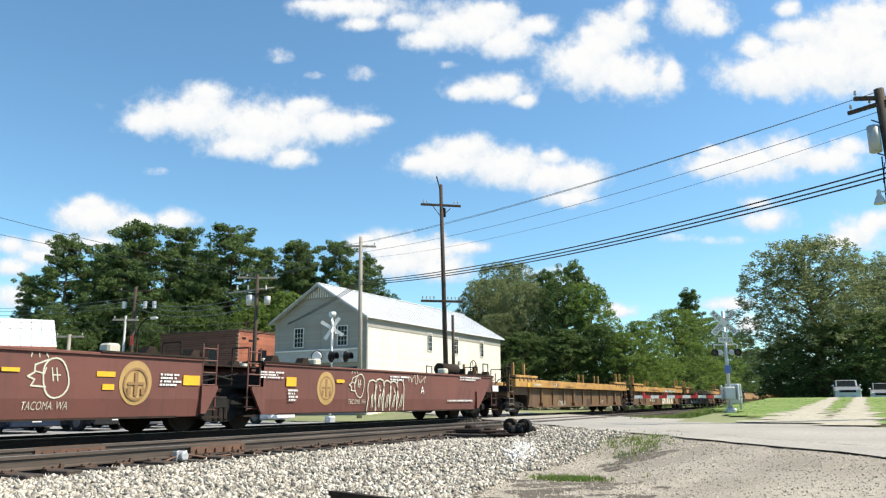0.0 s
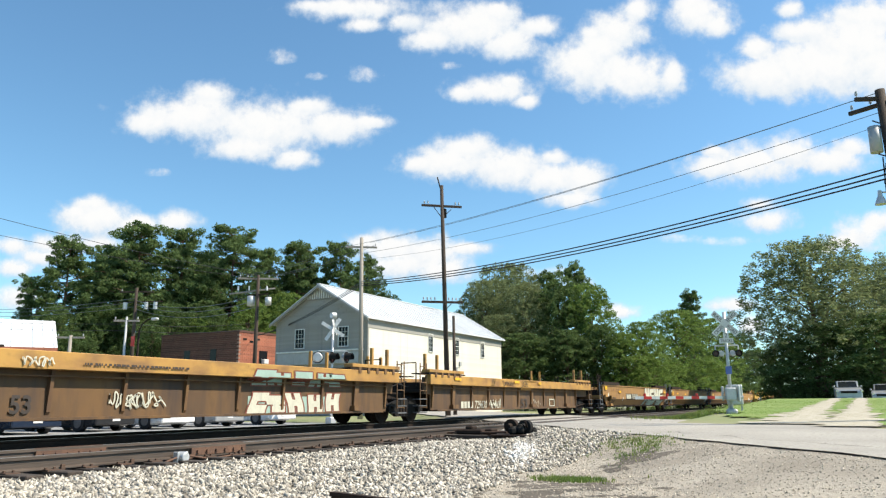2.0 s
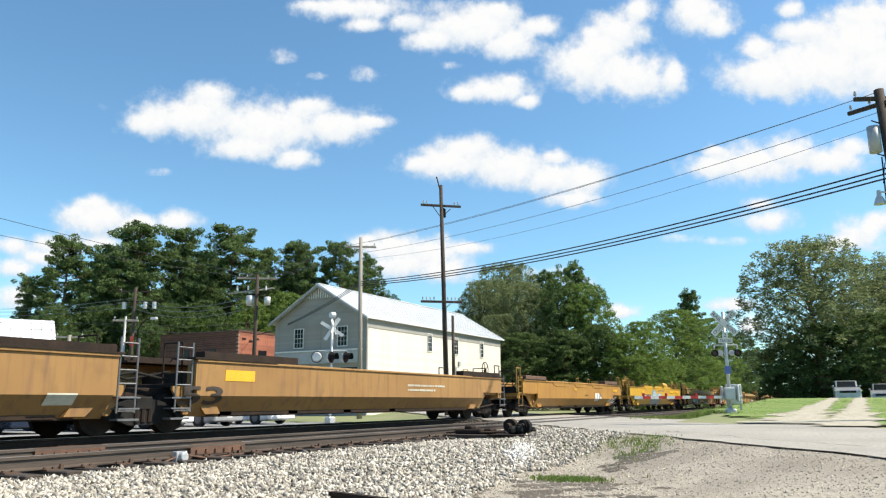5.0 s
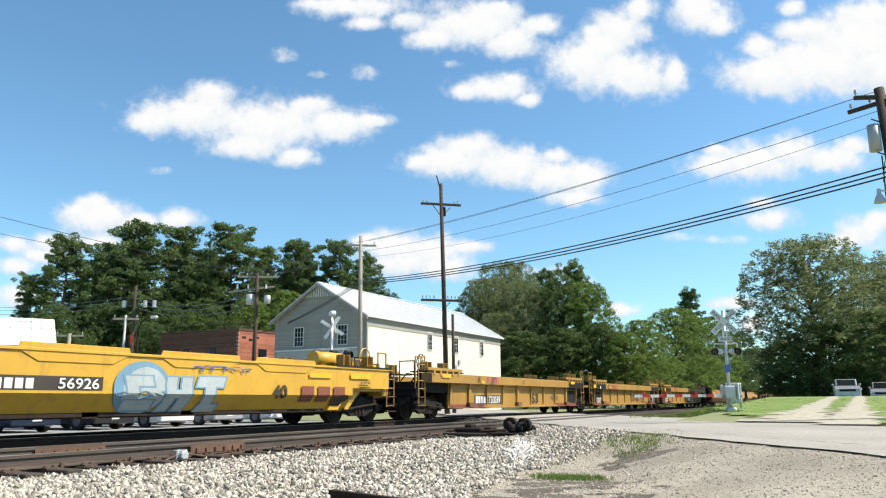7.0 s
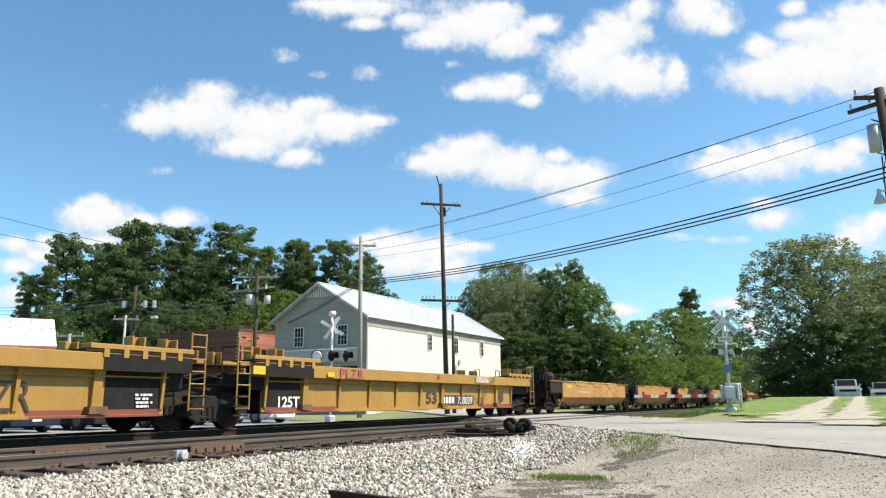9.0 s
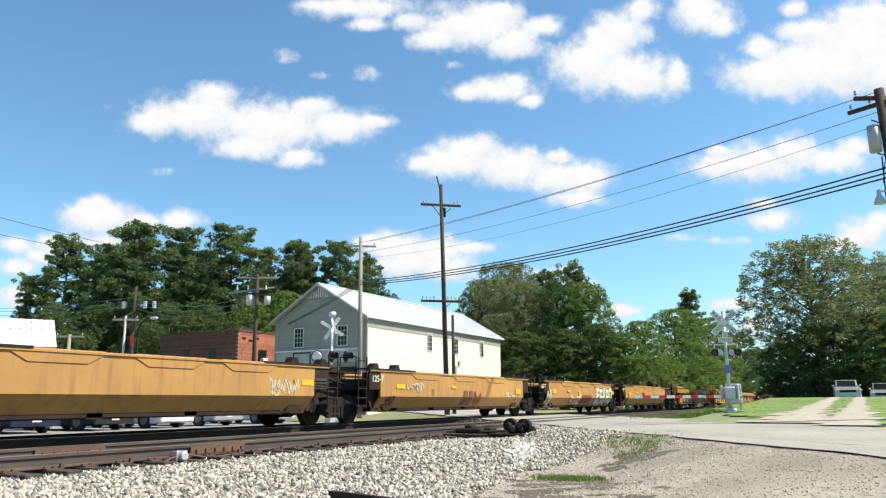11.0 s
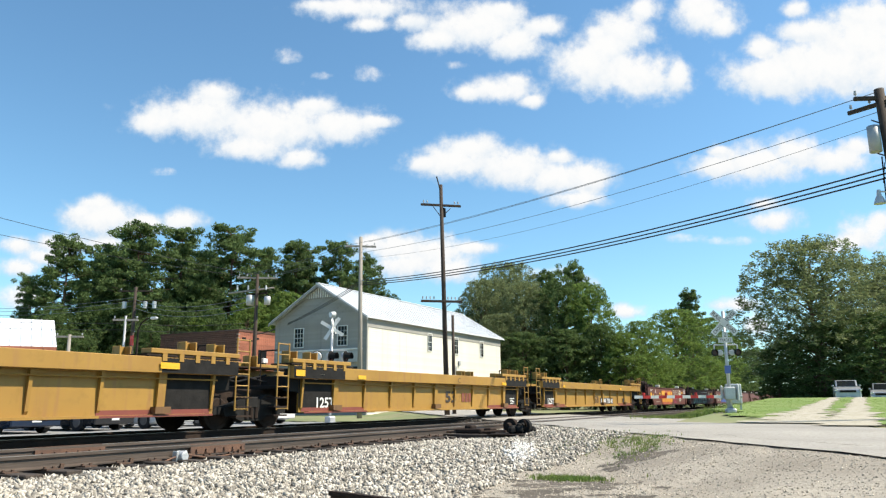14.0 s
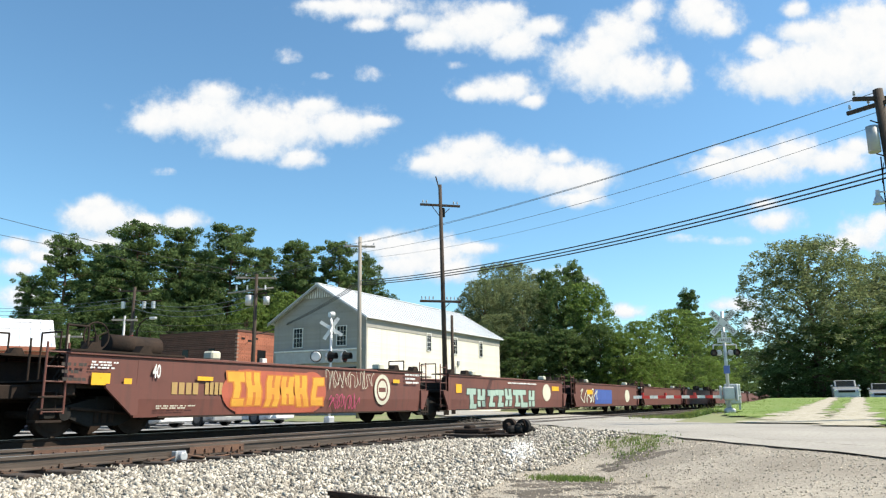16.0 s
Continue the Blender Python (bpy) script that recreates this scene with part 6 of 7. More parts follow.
def words(i, y0, y1, z0, z1, text, mat, bold=0.0, shear=0.0, name="lettering", out=0.0):
    zc, yc = (z0 + z1) / 2, (y0 + y1) / 2
    ob = lettering(name, text, z1 - z0, y1 - y0, Matrix(), M[mat], CARS[i], bold, 0.0, shear)
    d = lift(i) + 0.004 + out
    bm = bmesh.new()
    bm.from_mesh(ob.data)
    for c in (0.80, 0.72, 1.25) if not name.startswith("graffiti") else (0.5, 0.6, 0.7, 0.8, 0.72, 0.9, 1.0, 1.1, 1.2, 1.3):
        bmesh.ops.bisect_plane(bm, geom=bm.verts[:] + bm.edges[:] + bm.faces[:], plane_co=(0, c - zc, 0), plane_no=(0, 1, 0))
    bm.to_mesh(ob.data)
    bm.free()
    for v in ob.data.vertices:
        z = zc + v.co.y
        y = yc + v.co.x
        if name.startswith("graffiti"):
            y, z = y + 0.05 * math.sin(6.0 * z + 2.3 * y), z + 0.045 * math.sin(4.1 * y + 1.0) + 0.02 * math.sin(11 * y)
        v.co = (skin(i, z) + d, y, z)
    return ob


def bars(i, y0, y1, z0, z1, rows, mat):
    # lines of small unreadable stencil, each line a row of short marks
    rng = random.Random(int(y0 * 100) + i)
    h = (z1 - z0) / (rows * 1.7)
    quads = []
    for k in range(rows):
        z, y = z1 - h - k * h * 1.7, y0
        stop = y1 - (0.25 * (y1 - y0) if k % 2 else 0)
        tall = min(h, 0.06)
        while y < stop - 0.02:
            w = min(stop - y, rng.uniform(0.03, 0.11))
            quads.append([(y, z), (y + w, z), (y + w, z + tall), (y, z + tall)])
            y += w + rng.choice((0.012, 0.016, 0.05))
    sprayed(i, quads, mat, "stencil_bar")


def digits(i, y0, y1, z0, z1, n, mat):
    # a stencilled mark shown as n plain bars
    w = (y1 - y0) / n
    for k in range(n):
        patch(i, y0 + k * w + 0.12 * w, y0 + (k + 1) * w - 0.12 * w, z0, z1, mat, "stencil_bar")


def ellipse(i, y0, y1, z0, z1, mat, ring=0.0, name="emblem"):
    bm = bmesh.new()
    d = lift(i)
    cy, cz, ry, rz = (y0 + y1) / 2, (z0 + z1) / 2, (y1 - y0) / 2, (z1 - z0) / 2
    n = 28
    def at(k, a):
        y, z = cy + ry * k * math.cos(a), cz + rz * k * math.sin(a)
        return bm.verts.new((skin(i, z) + d, y, z))
    for k in range(n):
        a0, a1 = 2 * math.pi * k / n, 2 * math.pi * (k + 1) / n
        if ring:
            bm.faces.new((at(1, a0), at(1, a1), at(1 - ring, a1), at(1 - ring, a0)))
        else:
            for r0, r1 in ((0.01, 0.4), (0.4, 0.75), (0.75, 1.0)):
                bm.faces.new((at(r1, a0), at(r1, a1), at(r0, a1), at(r0, a0)))
    return part(name, bm, M[mat], CARS[i])


def scrawl(i, y0, y1, z0, z1, mat, seed, loops=7, w=0.03, name="spray_tag"):
    rng = random.Random(seed)
    bm = bmesh.new()
    d = lift(i)
    pts = []
    for k in range(loops * 4 + 1):
        t = k / (loops * 4)
        y = y0 + (y1 - y0) * (t + rng.uniform(-0.5, 0.5) / loops)
        z = (z0 + z1) / 2 + (z1 - z0) / 2 * math.sin(k * 1.5 + rng.uniform(-0.7, 0.7)) * rng.uniform(0.6, 1.0)
        pts.append((min(y1, max(y0, y)), min(z1, max(z0, z))))
    fine = []
    for a in range(len(pts) - 1):
        p = [pts[max(0, a - 1)], pts[a], pts[a + 1], pts[min(len(pts) - 1, a + 2)]]
        for s in range(5):
            t = s / 5
            fine.append(tuple(0.5 * (2 * p[1][c] + (p[2][c] - p[0][c]) * t + (2 * p[0][c] - 5 * p[1][c] + 4 * p[2][c] - p[3][c]) * t * t + (3 * p[1][c] - p[0][c] - 3 * p[2][c] + p[3][c]) * t ** 3) for c in (0, 1)))
    prev = None
    for a in range(len(fine) - 1):
        (ya, za), (yb, zb) = fine[a], fine[a + 1]
        l = math.hypot(yb - ya, zb - za) or 1
        ny, nz = -(zb - za) / l * w / 2, (yb - ya) / l * w / 2
        row = [bm.verts.new((skin(i, za) + d, ya + ny, za + nz)), bm.verts.new((skin(i, za) + d, ya - ny, za - nz))]
        if prev:
            bm.faces.new((prev[0], row[0], row[1], prev[1]))
        prev = row
    return part(name, bm, M[mat], CARS[i], "sprayed graffiti tag")


STEM = ((0.0, 0.03), (0.33, 0.0), (0.37, 1.0), (0.05, 0.96))
STROKES = {
    "M": (((0.0, 0.0), (0.27, 0.02), (0.36, 1.0), (0.08, 0.97)), ((0.12, 1.0), (0.38, 0.98), (0.60, 0.34), (0.50, 0.10)),
          ((0.62, 1.0), (0.90, 0.97), (0.50, 0.10), (0.42, 0.36)), ((0.74, 0.02), (1.04, 0.0), (0.92, 0.98), (0.63, 1.0))),
    "E": (STEM, ((0.2, 0.74), (0.92, 0.80), (1.04, 1.02), (0.2, 1.0)), ((0.2, 0.42), (0.82, 0.46), (0.92, 0.66), (0.2, 0.62)), ((0.2, 0.0), (0.80, -0.02), (1.06, 0.34), (0.2, 0.27))),
    "S": (((0.04, 0.76), (0.95, 0.80), (1.04, 1.0), (0.06, 1.0)), ((0.0, 0.45), (0.32, 0.45), (0.34, 0.95), (0.02, 0.95)), ((0.02, 0.40), (0.98, 0.36), (0.98, 0.58), (0.02, 0.62)),
          ((0.68, 0.05), (1.0, 0.05), (0.98, 0.52), (0.68, 0.52)), ((-0.04, 0.0), (0.96, 0.0), (0.96, 0.22), (0.04, 0.24))),
    "K": (STEM, ((0.28, 0.38), (0.52, 0.50), (1.02, 1.0), (0.66, 1.0)), ((0.28, 0.56), (0.54, 0.60), (1.06, 0.0), (0.70, -0.02))),
    "R": (STEM, ((0.2, 0.76), (0.94, 0.78), (0.90, 1.0), (0.2, 1.0)), ((0.66, 0.48), (0.98, 0.50), (0.98, 0.94), (0.66, 0.96)), ((0.2, 0.40), (0.92, 0.42), (0.92, 0.60), (0.2, 0.58)), ((0.36, 0.46), (0.66, 0.46), (1.06, 0.0), (0.74, -0.02))),
    "O": (((0.0, 0.12), (0.30, 0.10), (0.30, 0.92), (0.0, 0.88)), ((0.70, 0.12), (1.0, 0.14), (1.0, 0.88), (0.70, 0.90)), ((0.08, 0.0), (0.92, 0.0), (0.98, 0.24), (0.02, 0.24)), ((0.02, 0.78), (0.98, 0.76), (0.90, 1.0), (0.10, 1.0))),
}


def sprayed(i, quads, mat, name, low=""):
    # flat quads in (y, z), cut where the side bends and laid on it
    bm = bmesh.new()
    for n, q in enumerate(quads):
        bm.faces.new([bm.verts.new((0.0005 * (n % 4), y, z)) for y, z in q])
    for c in (0.72, 0.80, 0.95, 1.1, 1.25, 1.4):
        bmesh.ops.bisect_plane(bm, geom=bm.verts[:] + bm.edges[:] + bm.faces[:], plane_co=(0, 0, c), plane_no=(0, 0, 1))
    d = lift(i)
    for v in bm.verts:
        y, z = v.co.y, min(1.56, max(0.36, v.co.z))
        v.co = (skin(i, z) + d + v.co.x, y + 0.03 * math.sin(7 * z + 2 * y), z)
    bmesh.ops.recalc_face_normals(bm, faces=bm.faces[:])
    ob = part(name, bm, M[mat], CARS[i])
    if low:
        ob.data.materials.append(M[low])
        for p in ob.data.polygons:
            p.material_index = 1 if p.center.z < 0.80 else 0
    return ob


def bubble(i, y0, y1, z0, z1, fill, line, text, low="", slim=0.055):
    # a graffiti piece: fat outlined overlapping letters
    w = (y1 - y0) / len(text)
    for n, ch in enumerate(text):
        a, wide, up = y0 + w * n - 0.04 * w, w * 1.06, 0.03 * (-1) ** n
        quads = [[(a + wide * p, z0 + up + (z1 - z0) * q) for p, q in st] for st in STROKES[ch]]
        for pad, mat, name in ((slim, line, "graffiti_outline"), (0.0, fill, "graffiti_letter")):
            grown = []
            for q in quads:
                cy, cz = sum(p[0] for p in q) / 4, sum(p[1] for p in q) / 4
                grown.append([(y + math.copysign(pad, y - cy), z + math.copysign(pad, z - cz)) for y, z in q])
            sprayed(i, grown, mat, name, low if pad == 0 else "")


def line_quads(pts, w):
    out = []
    for (ya, za), (yb, zb) in zip(pts, pts[1:]):
        l = math.hypot(yb - ya, zb - za) or 1
        ny, nz, ey, ez = -(zb - za) / l * w / 2, (yb - ya) / l * w / 2, (yb - ya) / l * w * 0.3, (zb - za) / l * w * 0.3
        out.append([(ya + ny - ey, za + nz - ez), (ya - ny - ey, za - nz - ez), (yb - ny + ey, zb - nz + ez), (yb + ny + ey, zb + nz + ez)])
    return out


def throw_up(i, y0, y1, z0, z1, n, mat, w, seed):
    # tall rounded letters drawn as a thin spray line, each with slots inside
    rng = random.Random(seed)
    k = (y1 - y0) / n
    quads = []
    for c in range(n):
        a, b = y0 + c * k + rng.uniform(0, 0.1) * k, y0 + (c + 1) * k + 0.12 * k
        top, mid = z1 - rng.uniform(0, 0.08), (a + b) / 2
        pts = [(a + rng.uniform(-0.2, 0.1) * k, z0), (a + 0.1 * k, z0 + 0.45 * (z1 - z0)), (a, top - 0.18), (a + 0.12 * k, top - 0.04), (mid, top), (b - 0.1 * k, top - 0.05), (b, top - 0.2), (b - 0.16 * k, z0 + 0.4 * (z1 - z0)), (b + rng.uniform(-0.1, 0.15) * k, z0 + rng.uniform(0, 0.06))]
        quads += line_quads(pts, w)
        quads += line_quads([(mid - 0.1 * k, z0 + 0.10), (mid, z0 + 0.42), (mid + 0.16 * k, z0 + 0.5), (mid + 0.12 * k, z0 + 0.12)], w * 0.8)
        if c % 2:
            quads += line_quads([(mid - 0.05 * k, top - 0.2), (mid + 0.05 * k, top - 0.34), (mid + 0.2 * k, top - 0.36)], w * 0.8)
    return sprayed(i, quads, mat, "spray_outline")


def face_tag(i, y0, y1, z0, z1, mat, w=0.028):
    # a round hooked outline with short strokes in it
    cy, cz, ry, rz = y0 + (y1 - y0) * 0.68, (z0 + z1) / 2, (y1 - y0) * 0.32, (z1 - z0) / 2
    ring = [(cy + ry * math.cos(a), cz + rz * math.sin(a)) for a in (2 * math.pi * k / 20 for k in range(21))]
    quads = line_quads(ring, w)
    quads += line_quads([(cy - ry * 0.5, cz + rz * 0.9), (y0 + ry * 0.6, cz + rz * 0.62), (y0 + ry * 0.5, cz + rz * 0.25), (y0, cz + rz * 0.05), (y0 + ry * 0.5, cz - rz * 0.1), (y0 + ry * 0.3, cz - rz * 0.4), (cy - ry * 0.8, cz - rz * 0.45)], w)
    quads += line_quads([(y0 + ry * 0.6, cz + rz * 0.3), (cy - ry * 0.9, cz + rz * 0.2), (cy - ry * 0.7, cz + rz * 0.5)], w * 0.8)
    for k in (-0.25, 0.1):
        quads += line_quads([(cy + ry * k, cz + rz * 0.5), (cy + ry * k, cz - rz * 0.15)], w * 0.8)
    quads += line_quads([(cy - ry * 0.3, cz + rz * 0.15), (cy + ry * 0.35, cz + rz * 0.15)], w * 0.8)
    for k in (-0.1, 0.1, 0.3):
        quads += line_quads([(y0 + (y1 - y0) * (0.2 + k), z1 + 0.0), (y0 + (y1 - y0) * (0.2 + k * 0.8), z1 + 0.07)], w * 0.7)
    return sprayed(i, quads, mat, "spray_outline")


def piece(i, y0, y1, z0, z1, fill, line, n, seed):
    # unreadable graffiti: a row of fat leaning outlined shapes
    rng = random.Random(seed)
    w = (y1 - y0) / n
    for pad, mat, name in ((0.05, line, "graffiti_outline"), (0.0, fill, "graffiti_shape")):
        rng = random.Random(seed)
        d = lift(i)
        for k in range(n):
            bm = bmesh.new()
            ya = y0 + k * w
            kind = rng.randrange(3)
            lean = rng.uniform(-0.25, 0.25) * w
            za, zb = z0 + rng.uniform(0, 0.08), z1 - rng.uniform(0, 0.08)
            strokes = [(0.12, 0.42, za, zb), (0.58, 0.9, za, zb), (0.12, 0.9, (za + zb) / 2 - 0.08, (za + zb) / 2 + 0.08)]
            if kind == 1:
                strokes = [(0.1, 0.4, za, zb), (0.1, 0.92, za, za + 0.2), (0.1, 0.85, zb - 0.2, zb)]
            if kind == 2:
                strokes = [(0.35, 0.68, za, zb), (0.05, 0.95, zb - 0.22, zb), (0.3, 0.95, za, za + 0.16)]
            for level, (a, b, lo, hi) in enumerate(strokes):
                lo, hi = lo - pad * 0.6, hi + pad * 0.6
                cols = []
                for s in range(5):
                    z = lo + (hi - lo) * s / 4
                    z = max(0.37, min(1.56, z))
                    sh = lean * (z - z0) / (z1 - z0) + 0.03 * math.sin(9 * z + seed + k)
                    cols.append([bm.verts.new((skin(i, z) + d + 0.0006 * level, ya + w * q + sh + e * pad, z)) for q, e in ((a, -1), (b, 1))])
                for p, q in zip(cols, cols[1:]):
                    bm.faces.new((p[0], p[1], q[1], q[0]))
            part(name, bm, M[mat], CARS[i])


ellipse(0, 11.48, 12.26, 0.59, 1.48, "gold")
face_tag(0, 9.58, 10.40, 0.73, 1.45, "cream", 0.03)
words(0, 9.55, 10.42, 0.50, 0.67, "TACOMA, WA", "cream", -0.01, 0.15)
patch(0, 10.97, 11.38, 1.14, 1.24, "decal")
patch(0, 11.11, 11.37, 0.89, 1.00, "decal")
patch(0, 13.08, 13.54, 1.01, 1.22, "decal")
patch(0, 9.13, 9.45, 1.18, 1.25, "decal")
bars(0, 12.44, 13.01, 0.96, 1.24, 4, "white")
ellipse(1, 3.08, 3.88, 0.56, 1.46, "gold")
for i, y in ((0, 11.87), (1, 3.48)):
    ellipse(i, y - 0.30, y + 0.30, 0.68, 1.34, "oldgold", 0.14, "emblem_ring")
    for a, b, lo, hi in ((-0.20, 0.20, 0.99, 1.05), (-0.04, 0.04, 0.78, 1.26), (-0.20, -0.12, 0.80, 0.95), (0.12, 0.20, 0.80, 0.95)):
        patch(i, y + a, y + b, lo, hi, "oldgold", "emblem_bar")
face_tag(1, 4.55, 5.28, 0.76, 1.44, "cream", 0.03)
words(1, 4.50, 5.35, 0.56, 0.72, "TACOMA, WA", "cream", -0.01, 0.15)
throw_up(1, 5.45, 7.45, 0.37, 1.33, 5, "cream", 0.04, 3)
patch(1, 1.81, 2.20, 1.04, 1.27, "decal")
patch(1, 3.91, 4.28, 1.17, 1.26, "decal")
words(1, 8.52, 8.75, 0.90, 1.14, "A", "white")
bars(1, 6.69, 7.77, 1.26, 1.44, 2, "white")
scrawl(1, 7.77, 8.86, 1.21, 1.51, "cream", 4, 5, 0.02)
bars(1, 0.87, 1.69, 1.20, 1.39, 3, "white")
bars(1, 1.89, 2.29, 0.64, 0.96, 4, "white")
bars(1, 11.32, 13.12, 1.37, 1.54, 2, "white")
bars(1, 10.36, 12.36, 0.60, 0.70, 1, "white")
patch(1, 14.13, 14.66, 1.03, 1.26, "white")
words(2, 11.56, 12.03, 0.41, 0.74, "53", "ink", 0.022)
words(2, 7.02, 8.08, 0.42, 0.66, "729630", "cream", 0.0, 0.2)
bars(2, 7.65, 8.55, 1.29, 1.35, 1, "ink")
scrawl(2, 5.83, 6.31, 1.29, 1.50, "cream", 5, 4)
patch(2, 2.60, 2.88, 1.26, 1.44, "decal")
scrawl(2, 13.80, 14.50, 0.49, 0.70, "cream", 25, 4, 0.02)
scrawl(2, 3.26, 4.18, 1.29, 1.43, "cream", 26, 6, 0.03)
patch(3, 9.74, 13.21, 0.37, 0.81, "teal")
piece(3, 9.60, 13.44, 1.04, 1.46, "teal", "maroon", 5, 6)
piece(3, 9.65, 13.42, 0.37, 0.90, "cream", "maroon", 5, 7)
scrawl(3, 5.91, 6.88, 0.54, 0.88, "cream", 7, 8)
words(3, 3.93, 4.32, 0.47, 0.80, "53", "ink", 0.022)
bars(3, 5.10, 7.67, 1.32, 1.40, 1, "ink")
scrawl(3, 3.92, 4.54, 1.29, 1.47, "cream", 27, 6, 0.025)
scrawl(3, 6.16, 7.27, 0.52, 0.88, "cream", 28, 5, 0.03)
digits(4, 3.63, 4.66, 0.43, 0.67, 4, "cream")
words(4, 4.78, 5.84, 0.41, 0.70, "729630", "cream", 0.0, 0.2)
scrawl(4, 6.08, 7.18, 0.37, 0.78, "cream", 9, 7, 0.05)
words(4, 9.25, 9.95, 0.39, 0.78, "53", "ink", 0.022)
scrawl(4, 6.85, 8.05, 1.29, 1.51, "ink", 10, 8, 0.03)
words(4, 8.87, 9.50, 1.29, 1.53, "326", "ink")
patch(4, 8.07, 8.56, 1.42, 1.53, "decal")
patch(4, 2.71, 3.18, 1.42, 1.52, "decal")
patch(4, 12.68, 12.75, 0.45, 0.79, "cream")
patch(4, 13.28, 13.35, 0.45, 0.79, "cream")
patch(4, 12.68, 13.35, 0.45, 0.48, "cream")
patch(4, 12.68, 13.35, 0.75, 0.79, "cream")
scrawl(4, 10.31, 11.50, 0.37, 0.83, "cream", 41, 3, 0.015)
patch(4, 9.18, 10.57, 1.15, 1.56, "yeltop")
words(4, 3.15, 3.27, 0.82, 0.98, "B", "ink")
patch(4, 10.72, 11.05, 1.42, 1.52, "decal")
words(5, 2.89, 3.60, 0.51, 0.91, "53", "ink", 0.022)
patch(5, 5.91, 8.77, 0.77, 1.14, "ink")
digits(5, 6.04, 7.04, 0.82, 1.09, 4, "cream")
words(5, 7.26, 8.67, 0.82, 1.11, "765009", "cream", 0.01)
words(5, 9.17, 9.39, 0.92, 1.12, "B", "ink")
bubble(5, 10.62, 15.92, 0.40, 1.53, "cream", "ink", "MEME", "teal")
words(5, 14.55, 15.1, 0.46, 0.58, "GROMEG", "ink")
patch(5, 4.25, 4.69, 1.17, 1.29, "decal")
patch(5, 1.38, 1.81, 1.32, 1.53, "decal")
patch(5, 1.93, 2.09, 0.94, 1.15, "cream")
patch(5, 5.02, 5.16, 0.70, 0.93, "cream")
patch(5, 1.42, 1.92, 0.91, 1.13, "orange")
patch(5, 16.68, 17.14, 0.64, 0.82, "cream")
patch(5, 16.17, 16.74, 1.23, 1.37, "decal")
bars(5, 2.90, 3.07, 1.25, 1.35, 1, "ink")
bars(5, 3.60, 3.78, 1.28, 1.37, 1, "ink")
bars(5, 3.96, 4.15, 1.29, 1.39, 1, "ink")
bars(5, 4.75, 4.96, 1.31, 1.42, 1, "ink")
words(6, 1.81, 2.48, 0.57, 0.90, "53", "ink", 0.022)
digits(6, 9.62, 11.19, 0.75, 1.24, 3, "maroon")
words(6, 7.85, 8.09, 0.93, 1.16, "C", "ink")
patch(6, 2.81, 3.40, 1.21, 1.32, "decal")
words(6, 0.71, 1.24, 1.34, 1.52, "125 T", "cream", 0.022)
patch(6, 1.18, 1.56, 1.17, 1.42, "decal")
patch(6, 4.14, 4.32, 0.93, 1.10, "cream")
patch(6, 15.32, 15.92, 0.61, 0.83, "cream")
scrawl(6, 2.86, 4.06, 0.47, 0.81, "ink", 29, 4, 0.02)
patch(6, 5.93, 6.39, 1.16, 1.29, "decal")
patch(7, 1.87, 2.84, 1.14, 1.39, "decal")
bars(7, 9.89, 12.35, 0.94, 1.24, 2, "cream")
words(7, 0.61, 1.83, 0.60, 1.01, "53", "ink", 0.022)
digits(8, 11.40, 12.21, 0.67, 1.09, 2, "white")
scrawl(8, 12.21, 12.64, 0.72, 1.09, "white", 12, 2, 0.09)
patch(8, 15.01, 15.78, 1.21, 1.34, "decal")
bars(8, 9.58, 10.13, 0.90, 0.99, 1, "ink")
ellipse(8, 8.08, 8.30, 0.90, 1.14, "ink", 0.12)
patch(8, 7.92, 8.26, 1.21, 1.29, "decal")
scrawl(8, 14.17, 15.52, 0.38, 0.89, "white", 30, 2, 0.03)
patch(9, 4.24, 6.49, 0.86, 1.11, "ink")
digits(9, 4.36, 5.11, 0.88, 1.06, 4, "white")
words(9, 5.56, 6.40, 0.88, 1.08, "56926", "white", 0.01)
ellipse(9, 6.72, 8.10, 0.38, 1.46, "skyblue", 0.0, "graffiti_ground")
ellipse(9, 6.95, 8.02, 0.40, 1.34, "paleblue", 0.0, "graffiti_ground")
piece(9, 7.0, 9.62, 0.40, 1.22, "paleblue", "skyblue", 3, 13)
words(9, 11.28, 11.82, 0.70, 1.05, "40", "ink", 0.022)
digits(9, 12.30, 14.35, 0.62, 1.03, 3, "maroon")
scrawl(9, 8.69, 10.53, 1.29, 1.44, "deepblue", 14, 6, 0.02)
patch(9, 12.68, 13.62, 1.26, 1.38, "decal")
patch(9, 14.53, 15.53, 1.27, 1.42, "decal")
patch(9, 3.87, 4.34, 1.19, 1.34, "decal")
patch(9, 13.80, 14.28, 0.51, 0.73, "ink")
bars(9, 15.00, 15.48, 0.98, 1.18, 3, "ink")
ellipse(9, 14.01, 14.50, 0.61, 0.81, "ink")
patch(10, 5.29, 7.78, 0.51, 0.84, "ink")
digits(10, 5.38, 6.28, 0.54, 0.80, 4, "white")
words(10, 6.52, 7.64, 0.52, 0.81, "730039", "white", 0.01, 0.2)
words(10, 11.04, 11.86, 0.51, 0.95, "53", "ink", 0.022)
words(10, 5.95, 6.98, 1.29, 1.56, "PLZR", "pink")
words(10, 9.50, 9.67, 1.31, 1.50, "8", "ink")
scrawl(10, 13.54, 14.46, 0.59, 0.90, "ink", 15, 5, 0.03)
words(10, 5.13, 5.29, 1.29, 1.56, "40", "ink", 0.022)
patch(10, 5.40, 5.64, 1.29, 1.39, "decal")
patch(10, 2.26, 2.90, 1.43, 1.56, "decal")
